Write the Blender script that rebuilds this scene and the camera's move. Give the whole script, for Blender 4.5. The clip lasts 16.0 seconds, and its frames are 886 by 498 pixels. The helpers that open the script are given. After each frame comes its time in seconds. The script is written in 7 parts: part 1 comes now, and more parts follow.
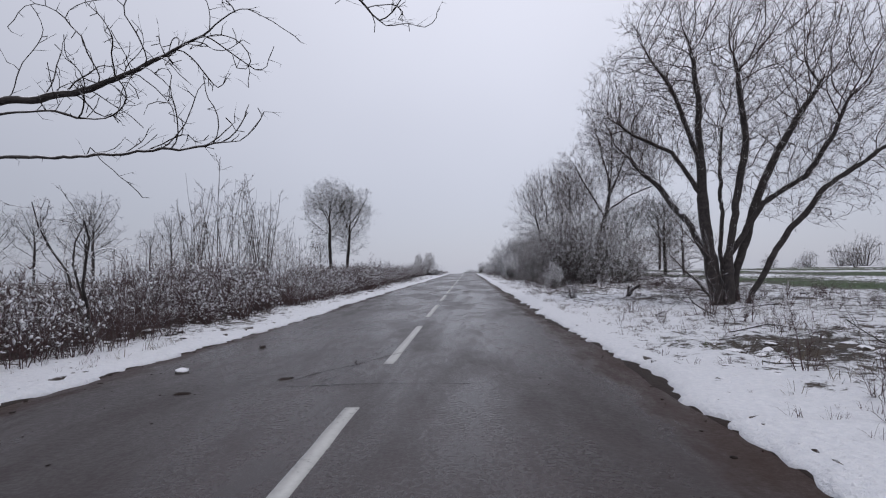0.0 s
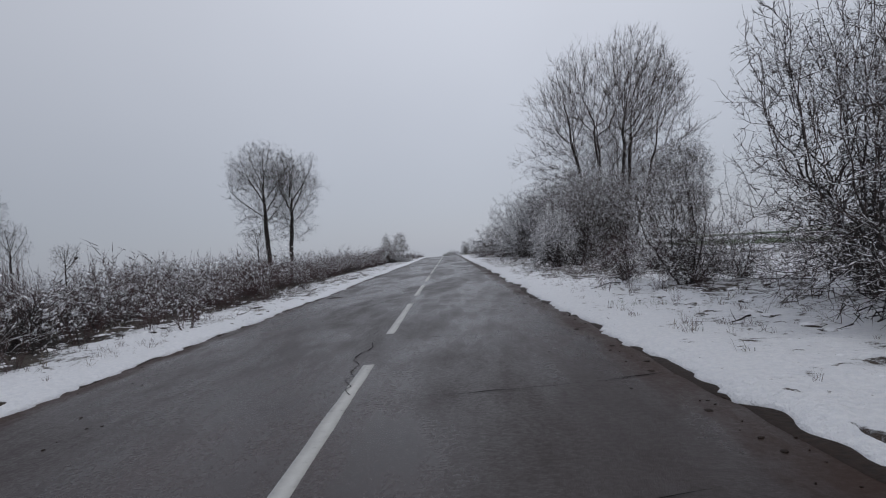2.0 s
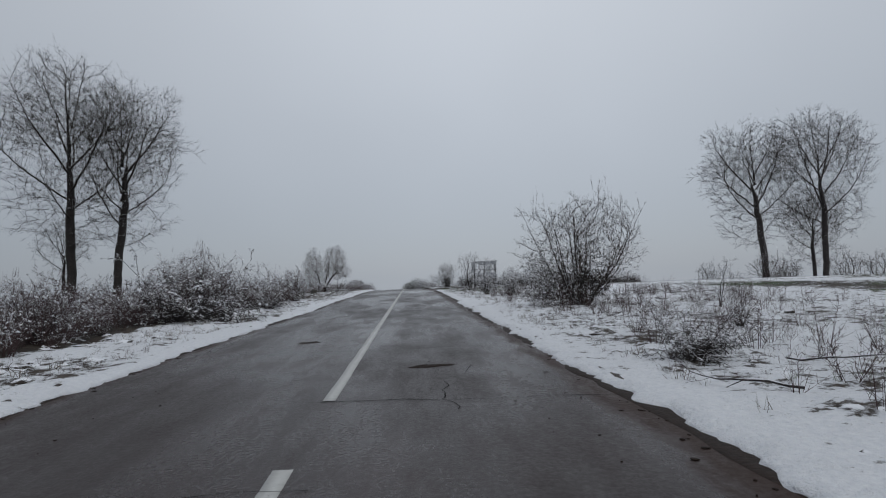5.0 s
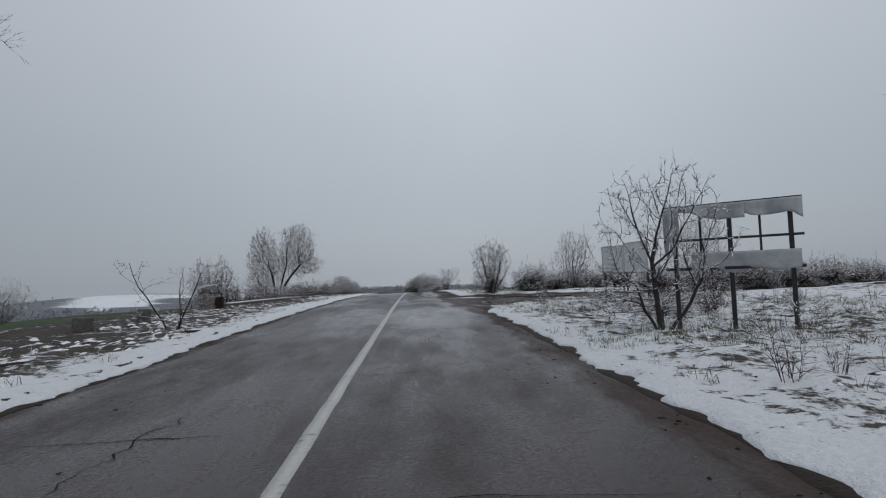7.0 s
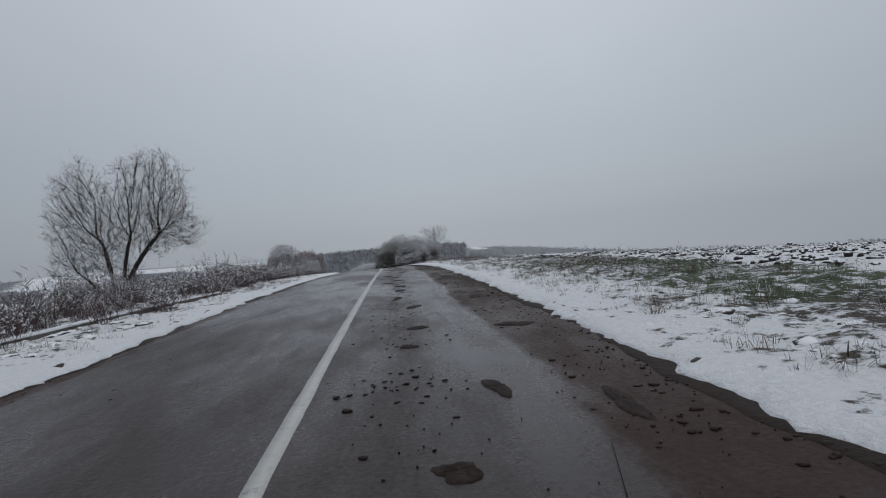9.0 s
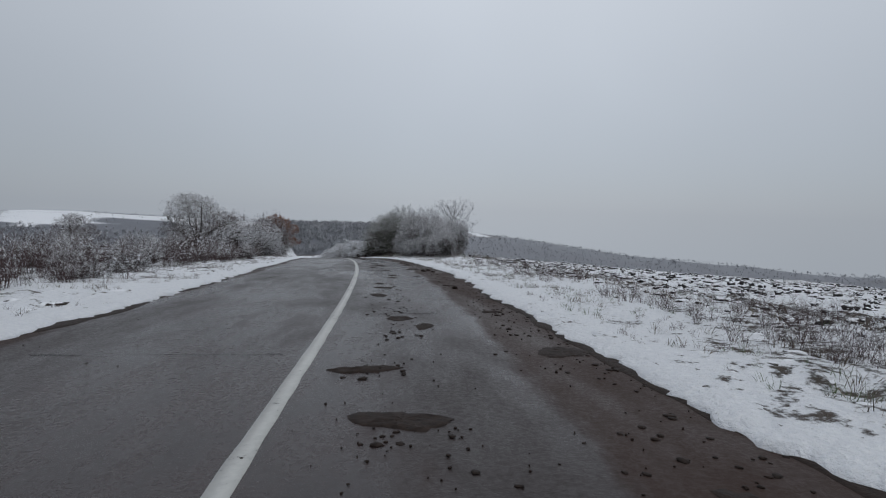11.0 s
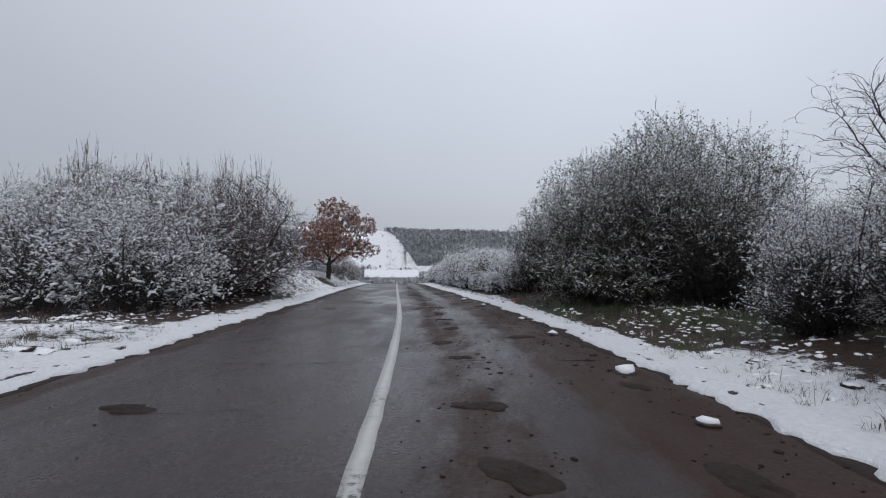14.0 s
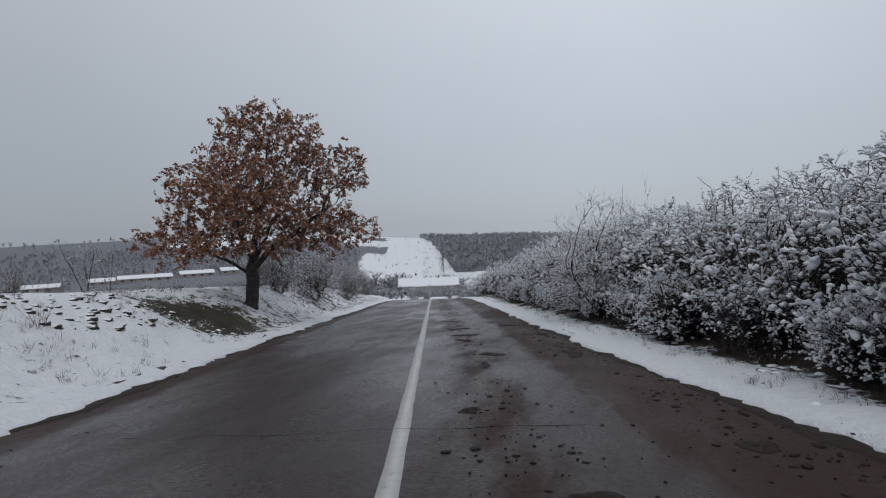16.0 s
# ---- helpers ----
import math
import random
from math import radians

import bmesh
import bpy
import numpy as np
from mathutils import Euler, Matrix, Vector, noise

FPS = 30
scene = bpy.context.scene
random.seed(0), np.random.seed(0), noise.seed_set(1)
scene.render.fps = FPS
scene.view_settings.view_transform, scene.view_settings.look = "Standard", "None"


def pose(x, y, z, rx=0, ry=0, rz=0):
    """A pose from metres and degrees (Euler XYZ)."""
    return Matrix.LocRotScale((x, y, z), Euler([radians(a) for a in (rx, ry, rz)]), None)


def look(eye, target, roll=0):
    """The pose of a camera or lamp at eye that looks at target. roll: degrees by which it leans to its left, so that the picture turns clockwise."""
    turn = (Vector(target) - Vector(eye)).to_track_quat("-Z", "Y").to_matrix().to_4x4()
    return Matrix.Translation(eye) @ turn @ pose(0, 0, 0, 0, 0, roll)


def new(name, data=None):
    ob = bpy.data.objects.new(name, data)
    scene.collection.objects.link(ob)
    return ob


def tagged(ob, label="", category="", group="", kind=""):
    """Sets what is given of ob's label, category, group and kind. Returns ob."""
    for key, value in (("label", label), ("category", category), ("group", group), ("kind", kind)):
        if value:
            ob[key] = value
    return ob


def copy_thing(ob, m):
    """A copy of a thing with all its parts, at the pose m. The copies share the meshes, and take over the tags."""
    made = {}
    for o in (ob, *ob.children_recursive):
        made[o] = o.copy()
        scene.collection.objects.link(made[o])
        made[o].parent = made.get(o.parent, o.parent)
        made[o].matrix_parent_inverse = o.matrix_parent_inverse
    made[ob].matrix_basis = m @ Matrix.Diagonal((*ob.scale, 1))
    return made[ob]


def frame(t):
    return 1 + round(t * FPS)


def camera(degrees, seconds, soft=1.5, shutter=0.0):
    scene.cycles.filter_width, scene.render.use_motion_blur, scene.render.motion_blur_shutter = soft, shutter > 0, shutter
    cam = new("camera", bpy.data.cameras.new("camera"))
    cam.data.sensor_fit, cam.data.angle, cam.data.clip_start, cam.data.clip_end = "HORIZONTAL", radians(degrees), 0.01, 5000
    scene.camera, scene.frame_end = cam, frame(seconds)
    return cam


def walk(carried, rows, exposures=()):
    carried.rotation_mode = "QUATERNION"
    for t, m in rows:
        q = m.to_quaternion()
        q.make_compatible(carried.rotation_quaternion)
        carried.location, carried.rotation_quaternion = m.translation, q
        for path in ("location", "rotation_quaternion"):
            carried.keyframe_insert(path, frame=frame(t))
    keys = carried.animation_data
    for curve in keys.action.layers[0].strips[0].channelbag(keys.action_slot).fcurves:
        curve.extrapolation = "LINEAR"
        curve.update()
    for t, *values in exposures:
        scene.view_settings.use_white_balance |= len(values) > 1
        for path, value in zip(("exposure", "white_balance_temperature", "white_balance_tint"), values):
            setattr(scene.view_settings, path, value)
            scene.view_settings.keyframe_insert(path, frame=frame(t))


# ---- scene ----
cam = camera(78.47, 16.0, 1.1)
PATH = [
    (0, look((1.107, 0.003, 1.250), (0.657, 9.987, 1.614), -1.06)),
    (0.5, look((1.127, 8.369, 1.250), (0.861, 18.360, 1.575), -2.88)),
    (1, look((1.129, 16.718, 1.250), (1.017, 26.715, 1.483), -4.34)),
    (1.5, look((1.021, 25.079, 1.250), (0.987, 35.074, 1.571), -1.93)),
    (2, look((1.047, 33.586, 1.250), (0.955, 43.585, 1.259), -4.77)),
    (2.5, look((1.116, 42.230, 1.250), (0.918, 52.224, 0.964), -2.18)),
    (3, look((1.108, 50.946, 1.250), (1.031, 60.933, 0.741), -3.38)),
    (3.5, look((1.071, 59.634, 1.250), (1.214, 69.632, 1.132), -4.19)),
    (4, look((1.045, 68.228, 1.250), (1.231, 78.225, 1.418), -5.17)),
    (4.2, look((1.024, 71.625, 1.250), (1.368, 81.617, 1.445), -4.24)),
    (4.5, look((1.020, 76.676, 1.250), (1.455, 86.660, 1.634), -3.20)),
    (5, look((0.922, 84.871, 1.250), (1.512, 94.842, 1.739), -2.09)),
    (5.2, look((0.910, 88.098, 1.250), (1.441, 98.070, 1.778), -1.97)),
    (6.2, look((0.916, 103.790, 1.250), (1.436, 113.767, 1.699), -0.57)),
    (7.3, look((0.923, 119.321, 1.250), (1.432, 129.301, 1.620), -3.06)),
    (7.5, look((0.923, 122.006, 1.250), (1.560, 131.980, 1.593), -2.91)),
    (7.7, look((0.925, 124.664, 1.250), (1.687, 134.631, 1.539), -3.89)),
    (8, look((0.945, 128.613, 1.250), (1.748, 138.578, 1.496), -2.95)),
    (8.2, look((0.950, 131.216, 1.249), (1.790, 141.179, 1.407), -3.07)),
    (8.5, look((0.944, 135.088, 1.237), (1.782, 145.053, 1.288), -4.27)),
    (8.6, look((0.930, 136.375, 1.229), (1.749, 146.342, 1.193), -4.52)),
    (9, look((0.886, 141.491, 1.181), (1.800, 151.442, 0.786), -5.56)),
    (9.2, look((0.876, 144.053, 1.146), (1.737, 154.006, 0.716), -6.06)),
    (10.2, look((0.838, 156.929, 0.862), (1.749, 166.871, 0.288), -0.57)),
    (11.3, look((0.792, 171.773, 0.311), (1.754, 181.699, -0.428), 1.60)),
    (11.5, look((0.773, 174.560, 0.181), (1.680, 184.495, -0.504), 0.66)),
    (12, look((0.507, 181.619, -0.186), (1.518, 191.566, -0.380), -0.38)),
    (12.5, look((0.052, 188.735, -0.611), (0.613, 198.705, -1.144), -0.01)),
    (13, look((-0.577, 195.814, -1.089), (-0.158, 205.792, -1.605), -0.28)),
    (13.5, look((-1.387, 202.753, -1.614), (-1.802, 212.723, -2.278), 1.27)),
    (14, look((-2.344, 209.510, -2.177), (-3.624, 219.410, -2.772), 0.97)),
    (14.5, look((-3.483, 216.057, -2.774), (-5.466, 225.842, -3.330), 0.34)),
    (15, look((-4.758, 222.433, -3.404), (-6.722, 232.218, -4.034), -1.15)),
    (15.2, look((-5.307, 224.947, -3.667), (-7.205, 234.751, -4.203), -0.79)),
    (15.5, look((-6.121, 228.697, -4.072), (-7.911, 238.532, -4.352), -0.29)),
    (16, look((-7.473, 234.916, -4.764), (-9.426, 244.712, -5.234), -1.66)),
]
walk(cam, PATH, [(0, 0.32, 6380, 14), (1.0, 0.12, 6380, 11), (2.0, 0.05, 6380, 10), (3.2, 0.25, 6380, 10), (4.0, 0.25, 6380, 10), (5.0, -0.08, 6380, 6), (9.0, -0.06, 6380, 6), (11.5, 0.06, 6380, 6), (12.8, 0.05, 6380, 7), (14.0, 0.36, 6380, 9), (15.0, 0.3, 6380, 9), (16, 0.1, 6380, 7)])

# ---- light ----
world = bpy.data.worlds.new("overcast_sky")
scene.world = world
world.use_nodes = True
wn, wl_ = world.node_tree.nodes, world.node_tree.links
wn.clear()
sky = wn.new("ShaderNodeTexSky")
sky.sky_type, sky.sun_disc = "NISHITA", False
sky.sun_elevation, sky.sun_rotation = radians(48), radians(15)
tc = wn.new("ShaderNodeTexCoord")
sep = wn.new("ShaderNodeSeparateXYZ")
ramp = wn.new("ShaderNodeValToRGB")
ramp.color_ramp.elements[0].position, ramp.color_ramp.elements[0].color = 0.0, (0.36, 0.385, 0.44, 1)
ramp.color_ramp.elements[1].position, ramp.color_ramp.elements[1].color = 0.55, (0.60, 0.62, 0.68, 1)
cl = wn.new("ShaderNodeTexNoise")
cl.inputs["Scale"].default_value, cl.inputs["Detail"].default_value = 1.6, 3.0
clr = wn.new("ShaderNodeMapRange")
clr.inputs["To Min"].default_value, clr.inputs["To Max"].default_value = 0.9, 1.1
mulc = wn.new("ShaderNodeMix")
mulc.data_type, mulc.blend_type = "RGBA", "MULTIPLY"
mulc.inputs["Factor"].default_value = 1.0
mixs = wn.new("ShaderNodeMix")
mixs.data_type = "RGBA"
mixs.inputs["Factor"].default_value = 0.94
scl = wn.new("ShaderNodeVectorMath")
scl.operation = "SCALE"
scl.inputs["Scale"].default_value = 0.08
bg = wn.new("ShaderNodeBackground")
wo = wn.new("ShaderNodeOutputWorld")
wl_.new(tc.outputs["Generated"], sep.inputs[0])
wl_.new(sep.outputs["Z"], ramp.inputs["Fac"])
wl_.new(tc.outputs["Generated"], cl.inputs["Vector"])
wl_.new(cl.outputs["Fac"], clr.inputs["Value"])
wl_.new(ramp.outputs["Color"], mulc.inputs[6])
side = wn.new("ShaderNodeMath")
side.operation = "MULTIPLY_ADD"
side.inputs[1].default_value, side.inputs[2].default_value = 0.31, 0.79
ahead = wn.new("ShaderNodeVectorMath")
ahead.operation = "DOT_PRODUCT"
ahead.inputs[1].default_value = (0.18, 0.955, 0.235)
near_sun = wn.new("ShaderNodeMath")
near_sun.operation, near_sun.use_clamp = "MULTIPLY", True
near_sun.inputs[1].default_value = 1.0
glow = wn.new("ShaderNodeMath")
glow.operation = "POWER"
glow.inputs[1].default_value = 3.0
wl_.new(tc.outputs["Generated"], ahead.inputs[0])
wl_.new(ahead.outputs["Value"], near_sun.inputs[0])
wl_.new(near_sun.outputs[0], glow.inputs[0])
wl_.new(glow.outputs[0], side.inputs[0])
both = wn.new("ShaderNodeMath")
both.operation = "MULTIPLY"
wl_.new(side.outputs[0], both.inputs[0])
wl_.new(clr.outputs["Result"], both.inputs[1])
wl_.new(both.outputs[0], mulc.inputs[7])
wl_.new(sky.outputs["Color"], scl.inputs[0])
wl_.new(scl.outputs["Vector"], mixs.inputs[6])
wl_.new(mulc.outputs[2], mixs.inputs[7])
wl_.new(mixs.outputs[2], bg.inputs["Color"])
wl_.new(bg.outputs[0], wo.inputs["Surface"])
bg.inputs["Strength"].default_value = 1.0
sun = new("sun", bpy.data.lights.new("sun", "SUN"))
sun.data.energy, sun.data.angle, sun.data.color = 0.6, radians(25), (1.0, 0.97, 0.93)
sun.matrix_world = look((20, 150, 60), (0, 180, 0))


# ---- materials ----
def mat(name, rough=0.8, metal=0.0):
    m = bpy.data.materials.new(name)
    m.use_nodes = True
    b = m.node_tree.nodes["Principled BSDF"]
    b.inputs["Roughness"].default_value, b.inputs["Metallic"].default_value = rough, metal
    return m, m.node_tree.nodes, m.node_tree.links, b


def nz(n, scale, detail=4.0, rough=0.6, coord=None, links=None):
    t = n.new("ShaderNodeTexNoise")
    t.inputs["Scale"].default_value, t.inputs["Detail"].default_value, t.inputs["Roughness"].default_value = scale, detail, rough
    if coord is not None:
        links.new(coord, t.inputs["Vector"])
    return t


def ramp2(n, links, fac, stops):
    r = n.new("ShaderNodeValToRGB")
    e = r.color_ramp.elements
    while len(e) < len(stops):
        e.new(0.5)
    for el, (p, c) in zip(e, stops):
        el.position, el.color = p, (*c, 1)
    links.new(fac, r.inputs["Fac"])
    return r.outputs["Color"]


def mix(n, links, fac, a, b):
    m = n.new("ShaderNodeMix")
    m.data_type = "RGBA"
    for sock, v in ((m.inputs[0], fac), (m.inputs[6], a), (m.inputs[7], b)):
        if isinstance(v, (int, float)):
            sock.default_value = v
        elif isinstance(v, tuple):
            sock.default_value = (*v, 1)
        else:
            links.new(v, sock)
    return m.outputs[2]


def calc(n, links, op, a, b=None, clamp=False):
    m = n.new("ShaderNodeMath")
    m.operation, m.use_clamp = op, clamp
    for sock, v in zip(m.inputs, (a, b)):
        if v is None:
            continue
        if isinstance(v, (int, float)):
            sock.default_value = v
        else:
            links.new(v, sock)
    return m.outputs[0]


def span(n, links, v, lo, hi, a=0.0, b=1.0):
    m = n.new("ShaderNodeMapRange")
    m.interpolation_type = "SMOOTHSTEP"
    links.new(v, m.inputs["Value"])
    for k, x in zip(("From Min", "From Max", "To Min", "To Max"), (lo, hi, a, b)):
        m.inputs[k].default_value = x
    return m.outputs[0]


def bump(n, links, b, h, strength=0.4, dist=0.02):
    m = n.new("ShaderNodeBump")
    m.inputs["Strength"].default_value, m.inputs["Distance"].default_value = strength, dist
    links.new(h, m.inputs["Height"])
    links.new(m.outputs[0], b.inputs["Normal"])


def pos_of(n):
    return n.new("ShaderNodeNewGeometry").outputs["Position"]


def attr(n, name):
    a = n.new("ShaderNodeAttribute")
    a.attribute_name = name
    return a.outputs["Fac"]


SNOW = (0.84, 0.85, 0.89)


def snow_mat():
    m, n, l, b = mat("snow", 0.55)
    p = pos_of(n)
    t = nz(n, 9, 5, 0.6, p, l)
    l.new(ramp2(n, l, t.outputs["Fac"], [(0.3, (0.76, 0.78, 0.83)), (0.7, (0.88, 0.89, 0.92))]), b.inputs["Base Color"])
    t2 = nz(n, 45, 4, 0.6, p, l)
    bump(n, l, b, t2.outputs["Fac"], 0.5, 0.02)
    return m


def wood_mat(name, dark, light, snow=0.5, rough=0.85, grain=12, lie=3.5):
    """Bark or dry stalks; snow lies where the surface faces up."""
    m, n, l, b = mat(name, rough)
    p = pos_of(n)
    t = nz(n, grain, 4, 0.65, p, l)
    c = ramp2(n, l, t.outputs["Fac"], [(0.3, dark), (0.72, light)])
    if snow > 0:
        g = n.new("ShaderNodeNewGeometry")
        s = n.new("ShaderNodeSeparateXYZ")
        l.new(g.outputs["Normal"], s.inputs[0])
        t2 = nz(n, lie, 3, 0.6, p, l)
        v = calc(n, l, "ADD", s.outputs["Z"], calc(n, l, "MULTIPLY", calc(n, l, "SUBTRACT", t2.outputs["Fac"], 0.5), 1.6))
        f = span(n, l, v, 1.0 - snow * 1.3, 1.25 - snow * 1.3)
        c = mix(n, l, f, c, SNOW)
    l.new(c, b.inputs["Base Color"])
    bump(n, l, b, t.outputs["Fac"], 0.6, 0.02)
    return m


def ground_mat():
    m, n, l, b = mat("snowy_ground", 0.75)
    p = pos_of(n)
    big = nz(n, 0.55, 4, 0.6, p, l)
    mid = nz(n, 2.6, 5, 0.65, p, l)
    fine = nz(n, 16, 4, 0.65, p, l)
    snow = ramp2(n, l, fine.outputs["Fac"], [(0.25, (0.70, 0.72, 0.77)), (0.7, (0.84, 0.85, 0.88))])
    soil = ramp2(n, l, fine.outputs["Fac"], [(0.3, (0.020, 0.0120, 0.0090)), (0.7, (0.070, 0.044, 0.033))])
    straw = ramp2(n, l, mid.outputs["Fac"], [(0.35, (0.02, 0.016, 0.013)), (0.65, (0.07, 0.055, 0.042))])
    green = ramp2(n, l, mid.outputs["Fac"], [(0.35, (0.02, 0.045, 0.012)), (0.65, (0.06, 0.115, 0.03))])
    # pale blue-grey: haze of distance put into the far wooded ground's colour
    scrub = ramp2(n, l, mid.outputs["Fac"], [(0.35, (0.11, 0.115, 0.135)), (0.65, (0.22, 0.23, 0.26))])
    bare = mix(n, l, attr(n, "green"), mix(n, l, attr(n, "mud"), straw, soil), green)
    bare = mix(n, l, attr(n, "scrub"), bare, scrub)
    small = nz(n, 6.0, 6, 0.72, p, l)
    v = calc(n, l, "ADD", calc(n, l, "MULTIPLY", mid.outputs["Fac"], 0.45), calc(n, l, "MULTIPLY", big.outputs["Fac"], 0.2))
    v = calc(n, l, "ADD", v, calc(n, l, "MULTIPLY", small.outputs["Fac"], 0.45))
    v = calc(n, l, "SUBTRACT", v, 0.05)
    v = calc(n, l, "ADD", v, calc(n, l, "MULTIPLY", calc(n, l, "SUBTRACT", fine.outputs["Fac"], 0.5), 0.22))
    v = calc(n, l, "ADD", v, calc(n, l, "SUBTRACT", calc(n, l, "MULTIPLY", attr(n, "bare"), 0.62), 0.2))
    f = span(n, l, v, 0.47, 0.55)
    l.new(mix(n, l, f, snow, bare), b.inputs["Base Color"])
    wet = calc(n, l, "MULTIPLY", attr(n, "mud"), f)
    l.new(span(n, l, wet, 0, 1, 0.7, 0.42), b.inputs["Roughness"])
    b.inputs["Specular IOR Level"].default_value = 0.3
    h = calc(n, l, "ADD", calc(n, l, "MULTIPLY", mid.outputs["Fac"], 1.0), calc(n, l, "MULTIPLY", small.outputs["Fac"], 0.8))
    h = calc(n, l, "ADD", h, calc(n, l, "MULTIPLY", fine.outputs["Fac"], 0.3))
    bump(n, l, b, calc(n, l, "SUBTRACT", h, calc(n, l, "MULTIPLY", f, 0.4)), 0.9, 0.10)
    return m


def asphalt_mat():
    m, n, l, b = mat("wet_asphalt", 0.35)
    p = pos_of(n)
    mp = n.new("ShaderNodeMapping")
    mp.inputs["Scale"].default_value = (1.0, 0.3, 1.0)
    l.new(p, mp.inputs["Vector"])
    big = nz(n, 0.5, 4, 0.6, mp.outputs[0], l)
    mid = nz(n, 2.2, 5, 0.65, mp.outputs[0], l)
    grit = nz(n, 90, 3, 0.7, p, l)
    c = ramp2(n, l, mid.outputs["Fac"], [(0.3, (0.020, 0.013, 0.013)), (0.7, (0.044, 0.030, 0.030))])
    c = mix(n, l, span(n, l, big.outputs["Fac"], 0.42, 0.62), c, (0.026, 0.017, 0.016))
    c = mix(n, l, span(n, l, grit.outputs["Fac"], 0.56, 0.74, 0, 0.35), c, (0.15, 0.14, 0.14))
    mudn = calc(n, l, "ADD", calc(n, l, "MULTIPLY", mid.outputs["Fac"], 0.9), calc(n, l, "SUBTRACT", attr(n, "mud"), 0.75))
    mf = span(n, l, mudn, 0.15, 0.6, 0, 0.85)
    speck = nz(n, 26, 4, 0.75, p, l)
    c = mix(n, l, span(n, l, speck.outputs["Fac"], 0.58, 0.70, 0, 0.7), c, (0.016, 0.013, 0.013))
    c = mix(n, l, mf, c, (0.040, 0.0225, 0.017))
    l.new(c, b.inputs["Base Color"])
    l.new(span(n, l, mf, 0, 1, 0.32, 0.17), b.inputs["Specular IOR Level"])
    r = calc(n, l, "ADD", span(n, l, big.outputs["Fac"], 0.38, 0.62, 0.19, 0.40), span(n, l, mid.outputs["Fac"], 0.35, 0.7, -0.06, 0.1))
    r = calc(n, l, "ADD", r, calc(n, l, "MULTIPLY", mf, 0.30))
    r = calc(n, l, "ADD", r, span(n, l, speck.outputs["Fac"], 0.38, 0.62, -0.05, 0.09))
    l.new(calc(n, l, "SUBTRACT", r, calc(n, l, "MULTIPLY", attr(n, "wet"), 0.22)), b.inputs["Roughness"])
    bump(n, l, b, calc(n, l, "ADD", grit.outputs["Fac"], calc(n, l, "MULTIPLY", speck.outputs["Fac"], 1.5)), 0.35, 0.008)
    return m


def plain_mat(name, a, c, scale=6, rough=0.6, bmp=0.2, metal=0.0):
    m, n, l, b = mat(name, rough, metal)
    t = nz(n, scale, 5, 0.65, pos_of(n), l)
    l.new(ramp2(n, l, t.outputs["Fac"], [(0.3, a), (0.7, c)]), b.inputs["Base Color"])
    bump(n, l, b, t.outputs["Fac"], bmp, 0.01)
    return m


def leaf_mat(name, a, bcol, snow=0.35):
    m, n, l, b = mat(name, 0.7)
    g = n.new("ShaderNodeNewGeometry")
    c = ramp2(n, l, g.outputs["Random Per Island"], [(0.0, a), (1.0, bcol)])
    t = nz(n, 5, 3, 0.6, g.outputs["Position"], l)
    c = mix(n, l, span(n, l, t.outputs["Fac"], 0.62 - snow * 0.4, 0.70 - snow * 0.4), c, SNOW) if snow > 0 else c
    l.new(c, b.inputs["Base Color"])
    return m


def paint_mat():
    m, n, l, b = mat("worn_road_paint", 0.5)
    p = pos_of(n)
    t = nz(n, 14, 5, 0.75, p, l)
    t2 = nz(n, 1.2, 2, 0.6, p, l)
    v = calc(n, l, "ADD", t.outputs["Fac"], calc(n, l, "MULTIPLY", calc(n, l, "SUBTRACT", t2.outputs["Fac"], 0.5), 0.5))
    l.new(ramp2(n, l, v, [(0.28, (0.08, 0.075, 0.07)), (0.38, (0.42, 0.42, 0.41)), (0.8, (0.56, 0.56, 0.54))]), b.inputs["Base Color"])
    return m


def water_mat():
    m, n, l, b = mat("puddle_water", 0.06)
    b.inputs["Base Color"].default_value = (0.035, 0.028, 0.024, 1)
    t = nz(n, 3, 2, 0.5, pos_of(n), l)
    bump(n, l, b, t.outputs["Fac"], 0.05, 0.01)
    return m


M_SNOW, M_GROUND, M_ROAD, M_PAINT, M_WATER = snow_mat(), ground_mat(), asphalt_mat(), paint_mat(), water_mat()
M_BARK = wood_mat("dark_wet_bark", (0.016, 0.013, 0.013), (0.06, 0.05, 0.047), 0.22)
M_TWIG = wood_mat("grey_brown_twigs", (0.028, 0.020, 0.019), (0.095, 0.069, 0.065), 0.28)
M_FROST = wood_mat("frosted_twigs", (0.04, 0.033, 0.034), (0.14, 0.12, 0.12), 0.58, 0.85, 12, 7)
# distance haze is put into this pale bluish colour, besides some frost
M_FAR_HAZE = wood_mat("far_hazed_wood", (0.14, 0.147, 0.168), (0.235, 0.247, 0.275), 0.2, grain=0.6)
M_STEM = wood_mat("dry_weed_stems", (0.026, 0.014, 0.015), (0.095, 0.056, 0.056), 0.08)
M_SOIL = wood_mat("ploughed_soil", (0.008, 0.007, 0.008), (0.030, 0.024, 0.024), 0.26, 0.9, 14, 5)
M_MUD = wood_mat("wet_mud", (0.012, 0.008, 0.0065), (0.036, 0.023, 0.018), 0.0, 0.7, 20)
M_MUD.node_tree.nodes["Principled BSDF"].inputs["Specular IOR Level"].default_value = 0.2
M_GRASS = leaf_mat("green_grass", (0.03, 0.06, 0.015), (0.09, 0.13, 0.04), 0.1)
M_STRAW = leaf_mat("withered_grass", (0.05, 0.04, 0.025), (0.16, 0.125, 0.08), 0.2)
M_OAK = leaf_mat("brown_oak_leaves", (0.13, 0.050, 0.028), (0.40, 0.185, 0.105), 0.08)
